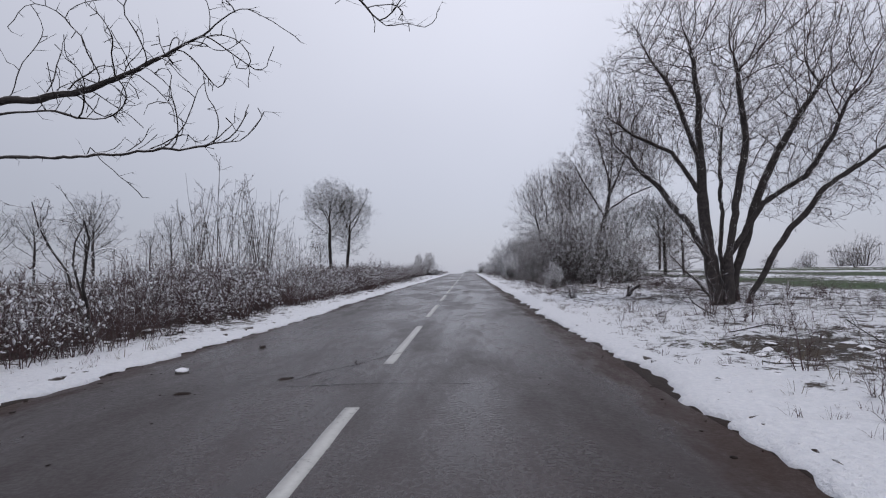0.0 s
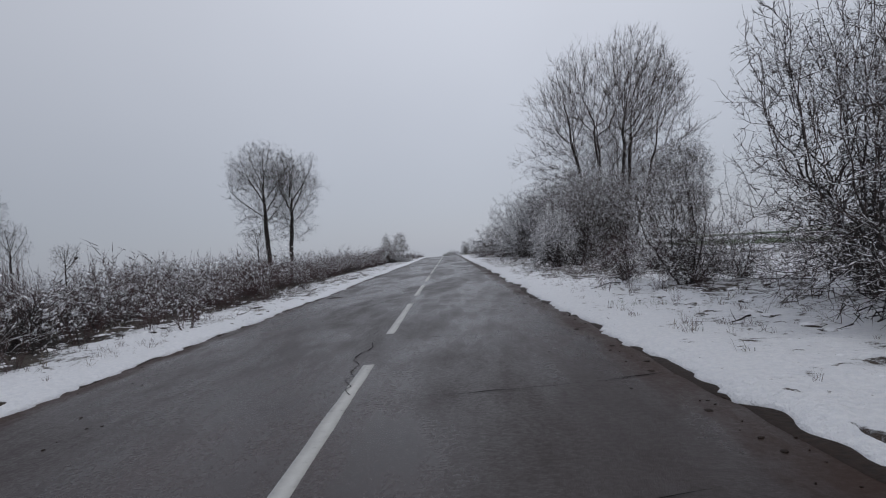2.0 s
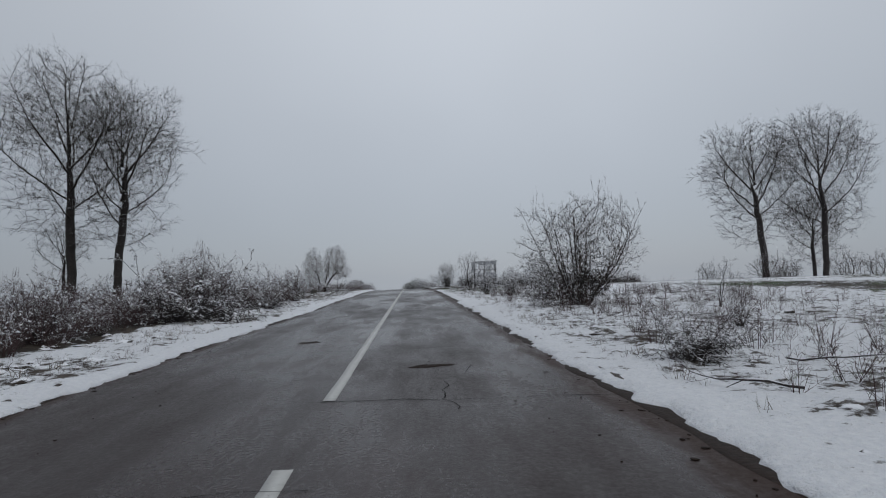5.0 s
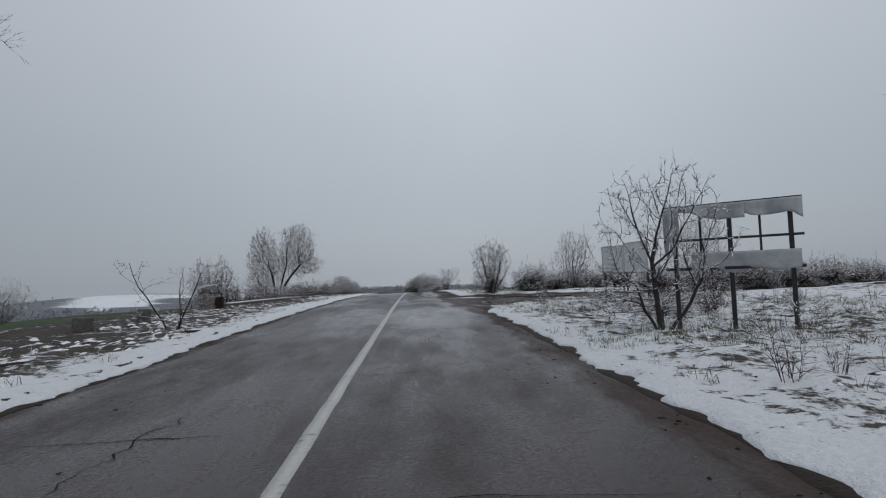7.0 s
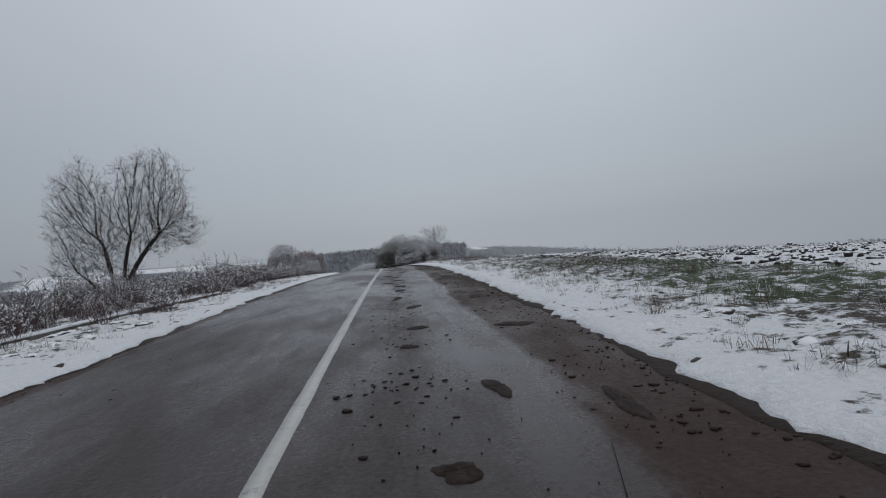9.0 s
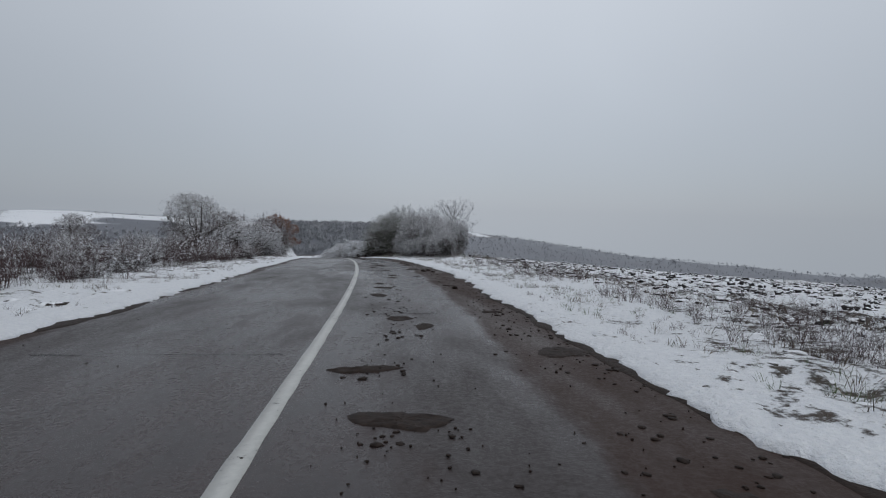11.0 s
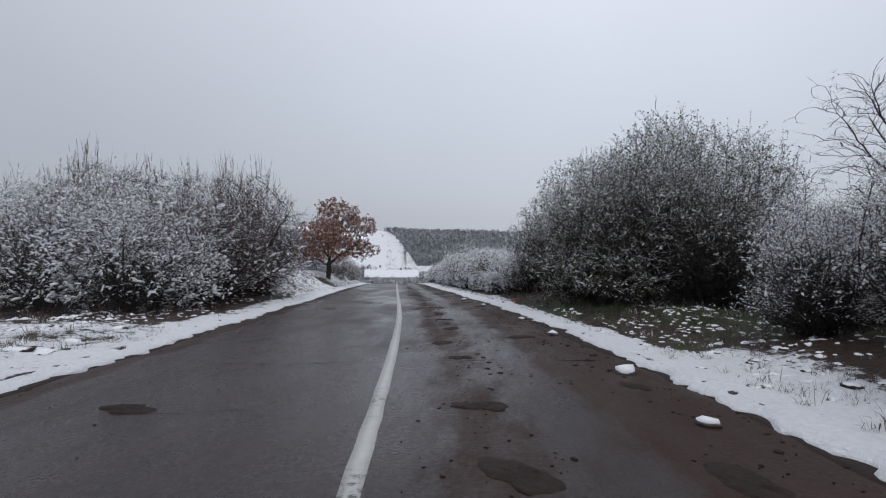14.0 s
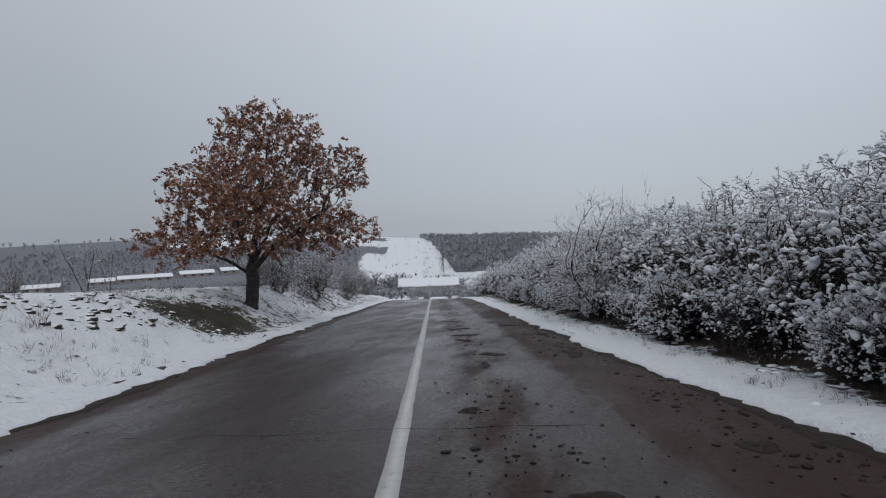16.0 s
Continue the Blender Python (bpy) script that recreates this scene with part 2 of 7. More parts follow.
M_BUD = leaf_mat("snowy_green_leaves", (0.05, 0.065, 0.030), (0.13, 0.16, 0.075), 0.20)
M_BRAMBLE = leaf_mat("dark_bramble_leaves", (0.03, 0.025, 0.02), (0.08, 0.06, 0.05), 0.55)
M_STEEL = plain_mat("dark_painted_steel", (0.012, 0.012, 0.015), (0.03, 0.03, 0.034), 20, 0.5)
M_BOARD = plain_mat("white_sign_sheet", (0.62, 0.63, 0.63), (0.70, 0.71, 0.71), 3, 0.45, 0.05)
M_RUST = plain_mat("rusty_edge", (0.10, 0.05, 0.03), (0.3, 0.27, 0.24), 30, 0.7)
M_INK = plain_mat("grey_print", (0.10, 0.10, 0.11), (0.14, 0.14, 0.15), 30, 0.6)
M_YELLOW = plain_mat("yellow_print", (0.55, 0.40, 0.06), (0.6, 0.45, 0.1), 30, 0.6)
M_BLUE = plain_mat("blue_print", (0.10, 0.16, 0.25), (0.14, 0.2, 0.3), 30, 0.6)
M_CLOTH = plain_mat("torn_grey_banner", (0.30, 0.31, 0.33), (0.48, 0.49, 0.51), 5, 0.8)
M_CONC = plain_mat("stained_concrete", (0.05, 0.046, 0.042), (0.15, 0.14, 0.13), 5, 0.9, 0.5)
M_WALL = plain_mat("weathered_plaster", (0.25, 0.24, 0.22), (0.38, 0.36, 0.33), 2, 0.9)
M_DARK = plain_mat("dark_opening", (0.02, 0.02, 0.022), (0.04, 0.04, 0.045), 4, 0.4)
M_CRACK = plain_mat("open_crack", (0.004, 0.004, 0.004), (0.010, 0.009, 0.009), 12, 0.95)
M_CRACK.node_tree.nodes["Principled BSDF"].inputs["Specular IOR Level"].default_value = 0.05
M_RED = plain_mat("red_plastic", (0.5, 0.05, 0.02), (0.6, 0.08, 0.04), 20, 0.35)
# darker than bark: shade inside bushes put into the twigs' colour; litter shares it
M_SHADE_LITTER = wood_mat("shade_twigs_and_litter", (0.012, 0.010, 0.011), (0.045, 0.036, 0.034), 0.0)
M_TUSSOCK = wood_mat("snowy_tussock", (0.014, 0.011, 0.009), (0.06, 0.046, 0.034), 0.36, 0.9, 18, 9)
M_STONE = wood_mat("grey_stone", (0.08, 0.075, 0.07), (0.2, 0.19, 0.18), 0.75, 0.9, 16)

# ---- the road's line and the land ----
WL, WR = 3.46, 3.12
BEND0, BEND1, TURN = 172.4, 224.7, 0.215
CREST, RAD = 130.24, 918.7
SS = np.arange(-120.0, 3200.0, 1.0)
TH = TURN * np.clip((SS - BEND0) / (BEND1 - BEND0), 0, 1)
RX = np.concatenate([[0], np.cumsum(-np.sin(TH[:-1]))])
RY = SS[0] + np.concatenate([[0], np.cumsum(np.cos(TH[:-1]))])
GR = -np.clip(SS - CREST, 0, 100) / RAD - 0.06 * np.clip((SS - 262) / 50, 0, 1) + 0.075 * np.clip((SS - 325) / 50, 0, 1)
RZ = np.concatenate([[0], np.cumsum(GR[:-1])])


def sm(x, a, b):
    t = np.clip((np.asarray(x, float) - a) / (b - a), 0, 1)
    return t * t * (3 - 2 * t)


def hashed(i, j, k):
    h = (np.asarray(i, np.int64) * 374761393 + np.asarray(j, np.int64) * 668265263 + k * 1442695041) & 0xFFFFFFFF
    h = ((h ^ (h >> 13)) * 1274126177) & 0xFFFFFFFF
    return ((h ^ (h >> 16)) & 0xFFFF) / 65535.0


def vnoise(x, y, k=0):
    """Smooth noise between 0 and 1."""
    x, y = np.asarray(x, float), np.asarray(y, float)
    i, j = np.floor(x), np.floor(y)
    u, v = x - i, y - j
    u, v = u * u * (3 - 2 * u), v * v * (3 - 2 * v)
    a, b = hashed(i, j, k), hashed(i + 1, j, k)
    c, d = hashed(i, j + 1, k), hashed(i + 1, j + 1, k)
    return (a * (1 - u) + b * u) * (1 - v) + (c * (1 - u) + d * u) * v


def fbm(x, y, k=0, n=3):
    return sum(vnoise(np.asarray(x) * 2 ** o, np.asarray(y) * 2 ** o, k + o) * 0.5 ** o for o in range(n)) / (2 - 0.5 ** (n - 1))


def plan(s, l):
    """World x, y of a place s metres along the road and l metres right of its middle."""
    s, l = np.asarray(s, float), np.asarray(l, float)
    th = np.interp(s, SS, TH)
    l1 = np.clip(l, -60, 60)
    return (np.interp(s, SS, RX) + l1 * np.cos(th) + (l - l1) * math.cos(TURN / 2),
            np.interp(s, SS, RY) + l1 * np.sin(th) + (l - l1) * math.sin(TURN / 2))


def edge_left(s):
    return -WL + 0.14 * (fbm(s * 0.55, 0 * s, 11, 2) - 0.5) + 0.26 * (vnoise(s * 0.13, 0 * s, 12) - 0.5)


def edge_right(s):
    return WR + 0.14 * (fbm(s * 0.55, 0 * s, 21, 2) - 0.5) + 0.22 * (vnoise(s * 0.13, 0 * s, 22) - 0.5)


def track(s, l):
    """How much a place lies on the muddy side track."""
    near = 132.9 + 1.9 * sm(l, 3, 5) + 1.2 * sm(l, 4.5, 9)
    far = 141.7 - 1.2 * sm(l, 3, 5.4) - 1.0 * sm(l, 5.5, 10)
    w = 0.7 * (vnoise(s * 1.3, l * 1.3, 31) - 0.5)
    return sm(s + w, near - 0.15, near + 0.35) * (1 - sm(s + w, far - 0.3, far + 0.1)) * sm(l, 2.6, 3.2) * (1 - sm(l, 60, 70))


RIDGE_B = [-180, -100, -60, -42, -28, -22, -15, -10, -6, 2, 11, 16, 23, 32, 50, 75, 110, 180]
RIDGE_Z = [-1, -4, -48, -55, -49, -42, -33, -27, -24, -22, -23, -19, -14, -10, -15, -9, -2, -1]


def elev(s, l):
    s, l = np.broadcast_arrays(np.asarray(s, float), np.asarray(l, float))
    z = np.interp(s, SS, RZ)
    el, er = edge_left(s), edge_right(s)
    tr = track(s, l)
    out = np.maximum(np.maximum(sm(-l, -el, -el + 0.14), sm(l, er, er + 0.14)), sm(s, 312, 318))
    tuft = 0.16 * (fbm(s * 1.1, l * 1.1, 41) - 0.45) + 0.10 * (vnoise(s * 2.6, l * 2.6, 44) - 0.5)
    far = np.clip((np.abs(l) - 3.35) / 0.8, 0, 1)
    h = -0.14 + out * (0.19 + tuft * far * (1 - tr) - 0.10 * tr)
    h = h + out * (1 - tr) * 0.35 * (fbm(s * 0.11, l * 0.11, 47) - 0.5) * sm(np.abs(l), 5, 12)
    # snowy bank on the left of the last stretch, with a hollow by the oak
    bank = sm(s, 224, 238) * (1 - 0.5 * sm(s, 262, 290)) * sm(-l, 4.1, 6.6)
    hollow = np.exp(-((s - 249.0) / 1.7) ** 2 - ((l + 5.2) / 1.4) ** 2)
    h = h + bank * 1.15 - 0.75 * hollow * bank
    # low mounds under the hedges, ploughed field
    h = h + 0.25 * sm(s, 190, 200) * sm(l, 4.2, 6.0)
    pe = 8.5 - 2.4 * sm(s, 156, 178)
    plough = sm(l, pe, pe + 1.2) * sm(s, 150, 156) * (1 - sm(l, 90, 110))
    h = h + plough * (0.18 * (vnoise(s * 1.6, l * 2.2, 51) - 0.5) + 0.13 * (vnoise(s * 3.1, l * 3.4, 52) - 0.5) - 0.04)
    h = h - 0.070 * np.clip(l - 7, 0, 400) * sm(s, 122, 176) - 0.03 * np.clip(-l - 9, 0, 300) * sm(s, 110, 170) * (1 - sm(s, 215, 235) * (1 - sm(-l, 12, 40)))
    h = h - 0.4 * sm(-l, 9, 14) * (1 - sm(s, 108, 124)) - 0.3 * sm(-l, 8, 13) * sm(s, 128, 142) * (1 - sm(s, 185, 200))
    zn = z + h
    # the far valley and its hills
    x, y = plan(s, l)
    r = np.hypot(x + 3, y - 215)
    b = np.degrees(np.arctan2(-(x + 3), y - 215))
    rz = np.interp(b, RIDGE_B, RIDGE_Z)
    dip = 24 * (1 - sm(np.abs(b), 55, 100))
    zf = rz - dip * (1 - sm(r, 430, 620)) + 3.0 * (fbm(x * 0.008, y * 0.008, 61) - 0.5) * sm(r, 300, 500) - 0.14 * np.clip(r - 640, 0, None) * (1 - sm(np.abs(b), 70, 112))
    w = sm(r, 170, 400) * (1 - sm(np.abs(b), 118, 135))
    return zn * (1 - w) + zf * w


def site(s, l, dz=0.0):
    x, y = plan(s, l)
    return Vector((float(x), float(y), float(elev(s, l)) + dz))


# ---- mesh helpers ----
def mesh_of(name, verts, faces, mats, index=None, smooth=False):
    """A mesh from arrays; faces is a list of arrays of corner indices, one array per corner count."""
    me = bpy.data.meshes.new(name)
    verts = np.asarray(verts, np.float32)
    faces = [np.asarray(f, np.int32) for f in faces if len(f)]
    loops = np.concatenate([f.ravel() for f in faces])
    tot = np.concatenate([np.full(len(f), f.shape[1], np.int32) for f in faces])
    me.vertices.add(len(verts))
    me.vertices.foreach_set("co", verts.ravel())
    me.loops.add(len(loops))
    me.loops.foreach_set("vertex_index", loops)
    me.polygons.add(len(tot))
    me.polygons.foreach_set("loop_start", np.concatenate([[0], np.cumsum(tot)[:-1]]).astype(np.int32))
    for m in mats if isinstance(mats, (list, tuple)) else [mats]:
        me.materials.append(m)
    if index is not None:
        me.polygons.foreach_set("material_index", np.asarray(index, np.int32))
    if smooth:
        me.polygons.foreach_set("use_smooth", np.ones(len(tot), bool))
    me.update(calc_edges=True)
    return me


def gather(bits):
    VV, FF, base = [], {}, 0
    for V, F in bits:
        VV.append(V)
        for f in F:
            FF.setdefault(f.shape[1], []).append(f + base)
        base += len(V)
    return np.concatenate(VV), [np.concatenate(f) for f in FF.values()]


def float_attr(me, name, values):
    me.attributes.new(name, "FLOAT", "POINT").data.foreach_set("value", np.asarray(values, np.float32).ravel())


def grid_mesh(name, V, rows, cols, material, smooth=True):
    i = np.arange((rows - 1) * (cols - 1))
    a = (i // (cols - 1)) * cols + i % (cols - 1)
    return mesh_of(name, V, [np.stack([a, a + 1, a + cols + 1, a + cols], 1)], material, smooth=smooth)


def part(name, bm, material, parent=None, label="", smooth=False):
    """Links a bmesh as one mesh object, under a thing or a part if given."""
    me = bpy.data.meshes.new(name)
    if smooth:
        for f in bm.faces:
            f.smooth = True
    bm.to_mesh(me)
    bm.free()
    me.materials.append(material)
    return hang(name, me, parent, label)


def hang(name, me, parent=None, label=""):
    ob = new(name, me)
    if parent is not None:
        ob.parent = parent
    return tagged(ob, label)


def box_bm(sx, sy, sz, at=(0, 0, 0), bevel=0.0, rot=None, bm=None):
    bm = bm or bmesh.new()
    m = Matrix.Translation(at) @ (rot or Matrix.Identity(4)) @ Matrix.Diagonal((sx, sy, sz, 1))
    got = bmesh.ops.create_cube(bm, size=1.0, matrix=m)
    if bevel:
        eds = list({e for v in got["verts"] for e in v.link_edges})
        bmesh.ops.bevel(bm, geom=eds, offset=bevel, segments=2, affect="EDGES", profile=0.6)
    return bm


def empty(name, place, rz=0.0, scale=1.0):
    ob = new(name)
    ob.empty_display_size = 0.3
    ob.matrix_world = Matrix.LocRotScale(place, Euler((0, 0, rz)), Vector((scale,) * 3))
    return ob

# ---- ground and road ----
def steps(*runs):
    return np.unique(np.round(np.concatenate([np.arange(a, b, d) for a, b, d in runs]), 4))


def geo(a, b, n):
    return np.geomspace(a, b, n)


gs = np.concatenate([steps((-110, -6, 6), (-6, 270, 0.24), (270, 330, 1.2), (330, 520, 8), (520, 900, 10)), geo(900, 3000, 18)])
gl = np.concatenate([-geo(60, 2600, 26)[::-1][:-1], steps((-60, -12, 3), (-12, -5, 0.3), (-5, -2.9, 0.1), (-2.9, 2.6, 1.1), (2.6, 4.6, 0.1),
                     (4.6, 9, 0.22), (9, 24, 0.7), (24, 60.1, 3)), geo(60.5, 2600, 26)])
GS, GL = np.meshgrid(gs, gl, indexing="ij")
gx, gy = plan(GS, GL)
gz = elev(GS, GL)
me = grid_mesh("ground", np.stack([gx, gy, gz], -1).reshape(-1, 3), len(gs), len(gl), M_GROUND)
patch = fbm(GS * 0.25, GL * 0.25, 71)
tr = track(GS, GL)
el, er = edge_left(GS), edge_right(GS)
rim = (1 - sm(GL - er, 0.08, 0.16)) * (GL > 0) + (1 - sm(el - GL, 0.08, 0.16)) * (GL < 0)
rim2 = np.exp(-np.clip(np.abs(GL) - 3.2, 0, 9) / 0.5)
bare = 0.245 + 0.33 * (patch - 0.5) + 0.02 * sm(GL, 4.3, 5.5) * (1 - sm(GL, 12, 16)) * (1 - sm(GS, 168, 174)) - 0.05 * sm(GS, 168, 174) * (GL > 0) * (1 - sm(GL, 5.0, 6.0)) - 0.07 * (1 - sm(np.abs(GL), 3.7, 4.6))
wx, wy = gx + 3, gy - 215
wr_, wb = np.hypot(wx, wy), np.degrees(np.arctan2(-wx, wy))
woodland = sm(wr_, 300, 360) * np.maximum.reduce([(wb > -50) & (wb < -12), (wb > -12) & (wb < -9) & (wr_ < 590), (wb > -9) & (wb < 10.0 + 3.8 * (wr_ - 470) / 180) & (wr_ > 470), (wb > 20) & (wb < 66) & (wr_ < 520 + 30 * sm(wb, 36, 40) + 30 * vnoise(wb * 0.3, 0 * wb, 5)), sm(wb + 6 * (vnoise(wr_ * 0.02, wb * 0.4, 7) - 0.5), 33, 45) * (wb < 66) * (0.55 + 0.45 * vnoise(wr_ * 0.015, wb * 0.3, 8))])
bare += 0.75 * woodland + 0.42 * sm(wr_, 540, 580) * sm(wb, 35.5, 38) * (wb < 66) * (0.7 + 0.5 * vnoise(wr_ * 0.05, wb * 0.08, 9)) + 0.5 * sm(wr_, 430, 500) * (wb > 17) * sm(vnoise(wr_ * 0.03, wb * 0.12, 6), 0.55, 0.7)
bare += 0.42 * sm(-GL, 5.0 + 1.0 * sm(GS, 50, 60), 6.0 + 1.0 * sm(GS, 50, 60)) * (1 - sm(-GL, 13, 18)) * (1 - sm(GS, 118, 128))
bare -= 0.05 * sm(GL, 4.3, 6) * (1 - sm(GL, 18, 24)) * sm(GS, 55, 65) * (1 - sm(GS, 125, 130))
bare += 0.03 * sm(GL, 4.2, 6) * (1 - sm(GL, 14, 20)) * (1 - sm(GS, 112, 130))
bare += 0.42 * sm(GL, 4.4 - 0.5 * sm(GS, 218, 236), 5.4 - 0.8 * sm(GS, 218, 236)) * (1 - sm(GL, 8.5, 10)) * sm(GS, 196, 203) * (1 - sm(GS, 300, 312))
bare += 0.55 * sm(-GL, 4.1, 4.6) * (1 - sm(-GL, 9, 12)) * sm(GS, 219.5, 222) * (1 - sm(GS, 231, 233.5)) - 0.03 * sm(GS, 233, 235) * (1 - sm(GS, 247, 248)) * sm(-GL, 3.6, 4.2) * (1 - sm(-GL, 9, 12))
bare -= 0.06 * sm(GL, 4.6, 5.4) * (1 - sm(GL, 10, 12)) * (sm(GS, 30, 34) * (1 - sm(GS, 46, 50)) + sm(GS, 71, 73) * (1 - sm(GS, 80, 82)))
bare += 0.13 * sm(GL, 5.0, 5.9) * (1 - sm(GL, 8.2, 9.4)) * sm(GS, 145.5, 149) * (1 - sm(GS, 162, 170))
bare += 0.18 * sm(-GL, 4.0, 5.0) * (1 - sm(-GL, 11, 14)) * sm(GS, 116, 122) * (1 - sm(GS, 146, 152))
stripe = sm(GL, 17, 20) * (1 - sm(GS, 112, 130)) * (0.5 + 0.5 * np.sin(GL * 0.35 + 2.0 * vnoise(GS * 0.02, GL * 0.02, 72)))
crop = sm(-GL, 11.5, 13.5) * sm(GS, 124, 132) * (1 - sm(-GL, 75, 90)) * (1 - sm(GS, 182, 196))
bare = bare + 0.3 * stripe + 0.9 * crop + 0.35 * sm(-GL, 14, 22) * (1 - sm(GS, 112, 130)) * patch
hol = np.exp(-((GS - 249.2) / 1.3) ** 2 - ((GL + 5.4) / 1.0) ** 2)
bare = np.clip(bare + 1.2 * tr + 0.9 * rim * (1 - sm(GS, 312, 318)) + 0.75 * hol - 0.12 * sm(GS, 140, 150) * (np.abs(GL) > 9) + 0.13 * sm(GL, 6.3, 8.5) * sm(GS, 150, 156) * (1 - sm(GL, 80, 100)), 0, 1)
corner = sm(GL, 3.3, 3.8) * (1 - sm(GL, 4.6, 5.6)) * sm(GS, 132.8, 133.8) * (1 - sm(GS, 134.6, 135.6))
under = sm(GL, 3.7, 4.15) * (1 - sm(GL, 8.0, 9.5)) * sm(GS, 216.4, 217.4) * (1 - sm(GS, 227, 231))
bare = np.clip(bare + 0.8 * under + 0.3 * corner, 0, 1)
float_attr(me, "bare", bare)
# where the hazed grey tint lies: far woods and hilltops
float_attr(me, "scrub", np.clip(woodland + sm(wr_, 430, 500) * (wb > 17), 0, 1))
grassy = np.clip(0.5 * under + 0.9 * corner + crop + stripe * 0.8 + 0.7 * hol + 0.6 * sm(GL, 4.6, 5.6) * (1 - sm(GL, 8.5, 9.5)) * sm(GS, 146.5, 149) * (1 - sm(GS, 160, 168)), 0, 1)
float_attr(me, "green", np.clip(grassy * sm(patch, 0.3, 0.5), 0, 1))
float_attr(me, "mud", np.clip(tr + rim2 + 0.3 * hol + sm(GL, 4.0, 5.0) * (1 - sm(GL, 8, 9)) * sm(GS, 196, 203) + sm(-GL, 4.0, 5.0) * (1 - sm(-GL, 9, 10)) * sm(GS, 219, 222) * (1 - sm(GS, 233, 237)) + sm(GL, 8.5, 10.5) * sm(GS, 150, 156), 0, 1))
ground = tagged(new("ground", me), "snow-covered ground with withered grass, fields and far hills", "ground", kind="structure")

rs = steps((-100, -6, 2), (-6, 314, 0.5))
rl = np.concatenate([[-WL - 0.5], np.linspace(-WL, WR, 23), [WR + 0.6]])
RS, RL = np.meshgrid(rs, rl, indexing="ij")
x, y = plan(RS, RL)
z = np.interp(RS, SS, RZ) - 0.004 * np.abs(RL) ** 1.5
road_me = grid_mesh("road", np.stack([x, y, z], -1).reshape(-1, 3), len(rs), len(rl), M_ROAD)
sides = sm(RL, 2.1 - 0.5 * sm(RS, 134, 142), 2.95 - 0.3 * sm(RS, 134, 142)) + sm(-RL, 2.75, 3.35)
ruts = sm(RS, 138, 150) * (np.exp(-((RL - 0.85) / 0.4) ** 2) + np.exp(-((RL - 2.4) / 0.5) ** 2)) * (0.9 - 0.3 * sm(RS, 225, 250))
float_attr(road_me, "mud", np.clip(0.7 * sm(RS, 129, 134) * (1 - sm(RS, 141, 146)) * sm(RL, 0.8, 2.4) + 0.9 * sides + 0.6 * ruts + 0.35 * sm(RS, 200, 214), 0, 1.25))
float_attr(road_me, "wet", np.clip(sm(RS, 126.5, 129) * (1 - sm(RS, 133, 135.5)) * sm(RL, 0.1, 0.9) * (1 - sm(RL, 2.3, 2.9)) + 0.5 * np.exp(-((RL - 1.7) / 0.5) ** 2) * sm(RS, 136, 144) * (1 - sm(RS, 150, 170)), 0, 1))
road = tagged(new("road", road_me), "wet dark grey cracked asphalt country road", "road", kind="structure")


def ribbon(name, s0, s1, l0, width, material, parent=None, label="", rough=0.0, seed=0, lift=0.003):
    """A thin strip painted or lying on the road along it."""
    n = max(2, int((s1 - s0) / 0.35) + 1)
    s = np.linspace(s0, s1, n)
    e = rough * (vnoise(s * 5, 0 * s, 91 + seed) - 0.5)
    f = rough * (vnoise(s * 5, 0 * s, 95 + seed) - 0.5)
    V = []
    for l, dz in ((l0 - width / 2 + e, -0.03), (l0 - width / 2 + e, lift), (l0 + width / 2 + f, lift), (l0 + width / 2 + f, -0.03)):
        x, y = plan(s, l)
        V.append(np.stack([x, y, np.interp(s, SS, RZ) - 0.004 * abs(l0) ** 1.5 + dz], -1))
    V = np.stack(V, 1).reshape(-1, 3)
    return hang(name, grid_mesh(name, V, n, 4, material, smooth=False), parent, label)


line = tagged(new("road_marking"), "worn white centre line on wet asphalt", "road marking", kind="structure")
for i in range(-3, 13):
    ribbon("dash", 0.25 + 6.97 * i, 4.95 + 6.97 * i, 0.03, 0.13, M_PAINT, line, rough=0.012, seed=i % 5)
for i in range(20):
    ribbon("stripe", 90.6 + 11 * i, 101.6 + 11 * i, 0.03, 0.13, M_PAINT, line, rough=0.014, seed=i % 5)


def crack(rng, s, l0, l1, wide, slope=0.0, wander=0.12):
    """A thin open crack across the road, as a dark groove."""
    n = max(4, int(abs(l1 - l0) / 0.16))
    l = np.linspace(l0, l1, n)
    ss = s + slope * (l - l0) + np.cumsum(rng.normal(0, wander / 2.2, n)) * 0.5
    w = wide * rng.uniform(0.25, 1.2, n) * np.clip(3 * vnoise(l * 1.6, l * 0 + s, 97) - 0.75, 0.02, 1.3)
    V = []
    for k in (-0.5, 0.5):
        x, y = plan(ss + k * w, l)
        V.append(np.stack([x, y, np.interp(ss, SS, RZ) - 0.004 * np.abs(l) ** 1.5 + 0.005], -1))
    return grid_mesh("crack", np.stack(V, 1).reshape(-1, 3), n, 2, M_CRACK, smooth=False)


rng = np.random.default_rng(5)
cracks = tagged(new("road_cracks"), "dark cracks across worn asphalt", "crack", kind="structure")
for s in np.arange(2, 262, 3.1):
    a = rng.uniform(-3.2, 0.5)
    hang("crack", crack(rng, s + rng.uniform(-1.5, 1.5), a, min(2.9, a + rng.uniform(1.2, 5)), rng.uniform(0.007, 0.022), rng.uniform(-0.12, 0.12)), cracks)
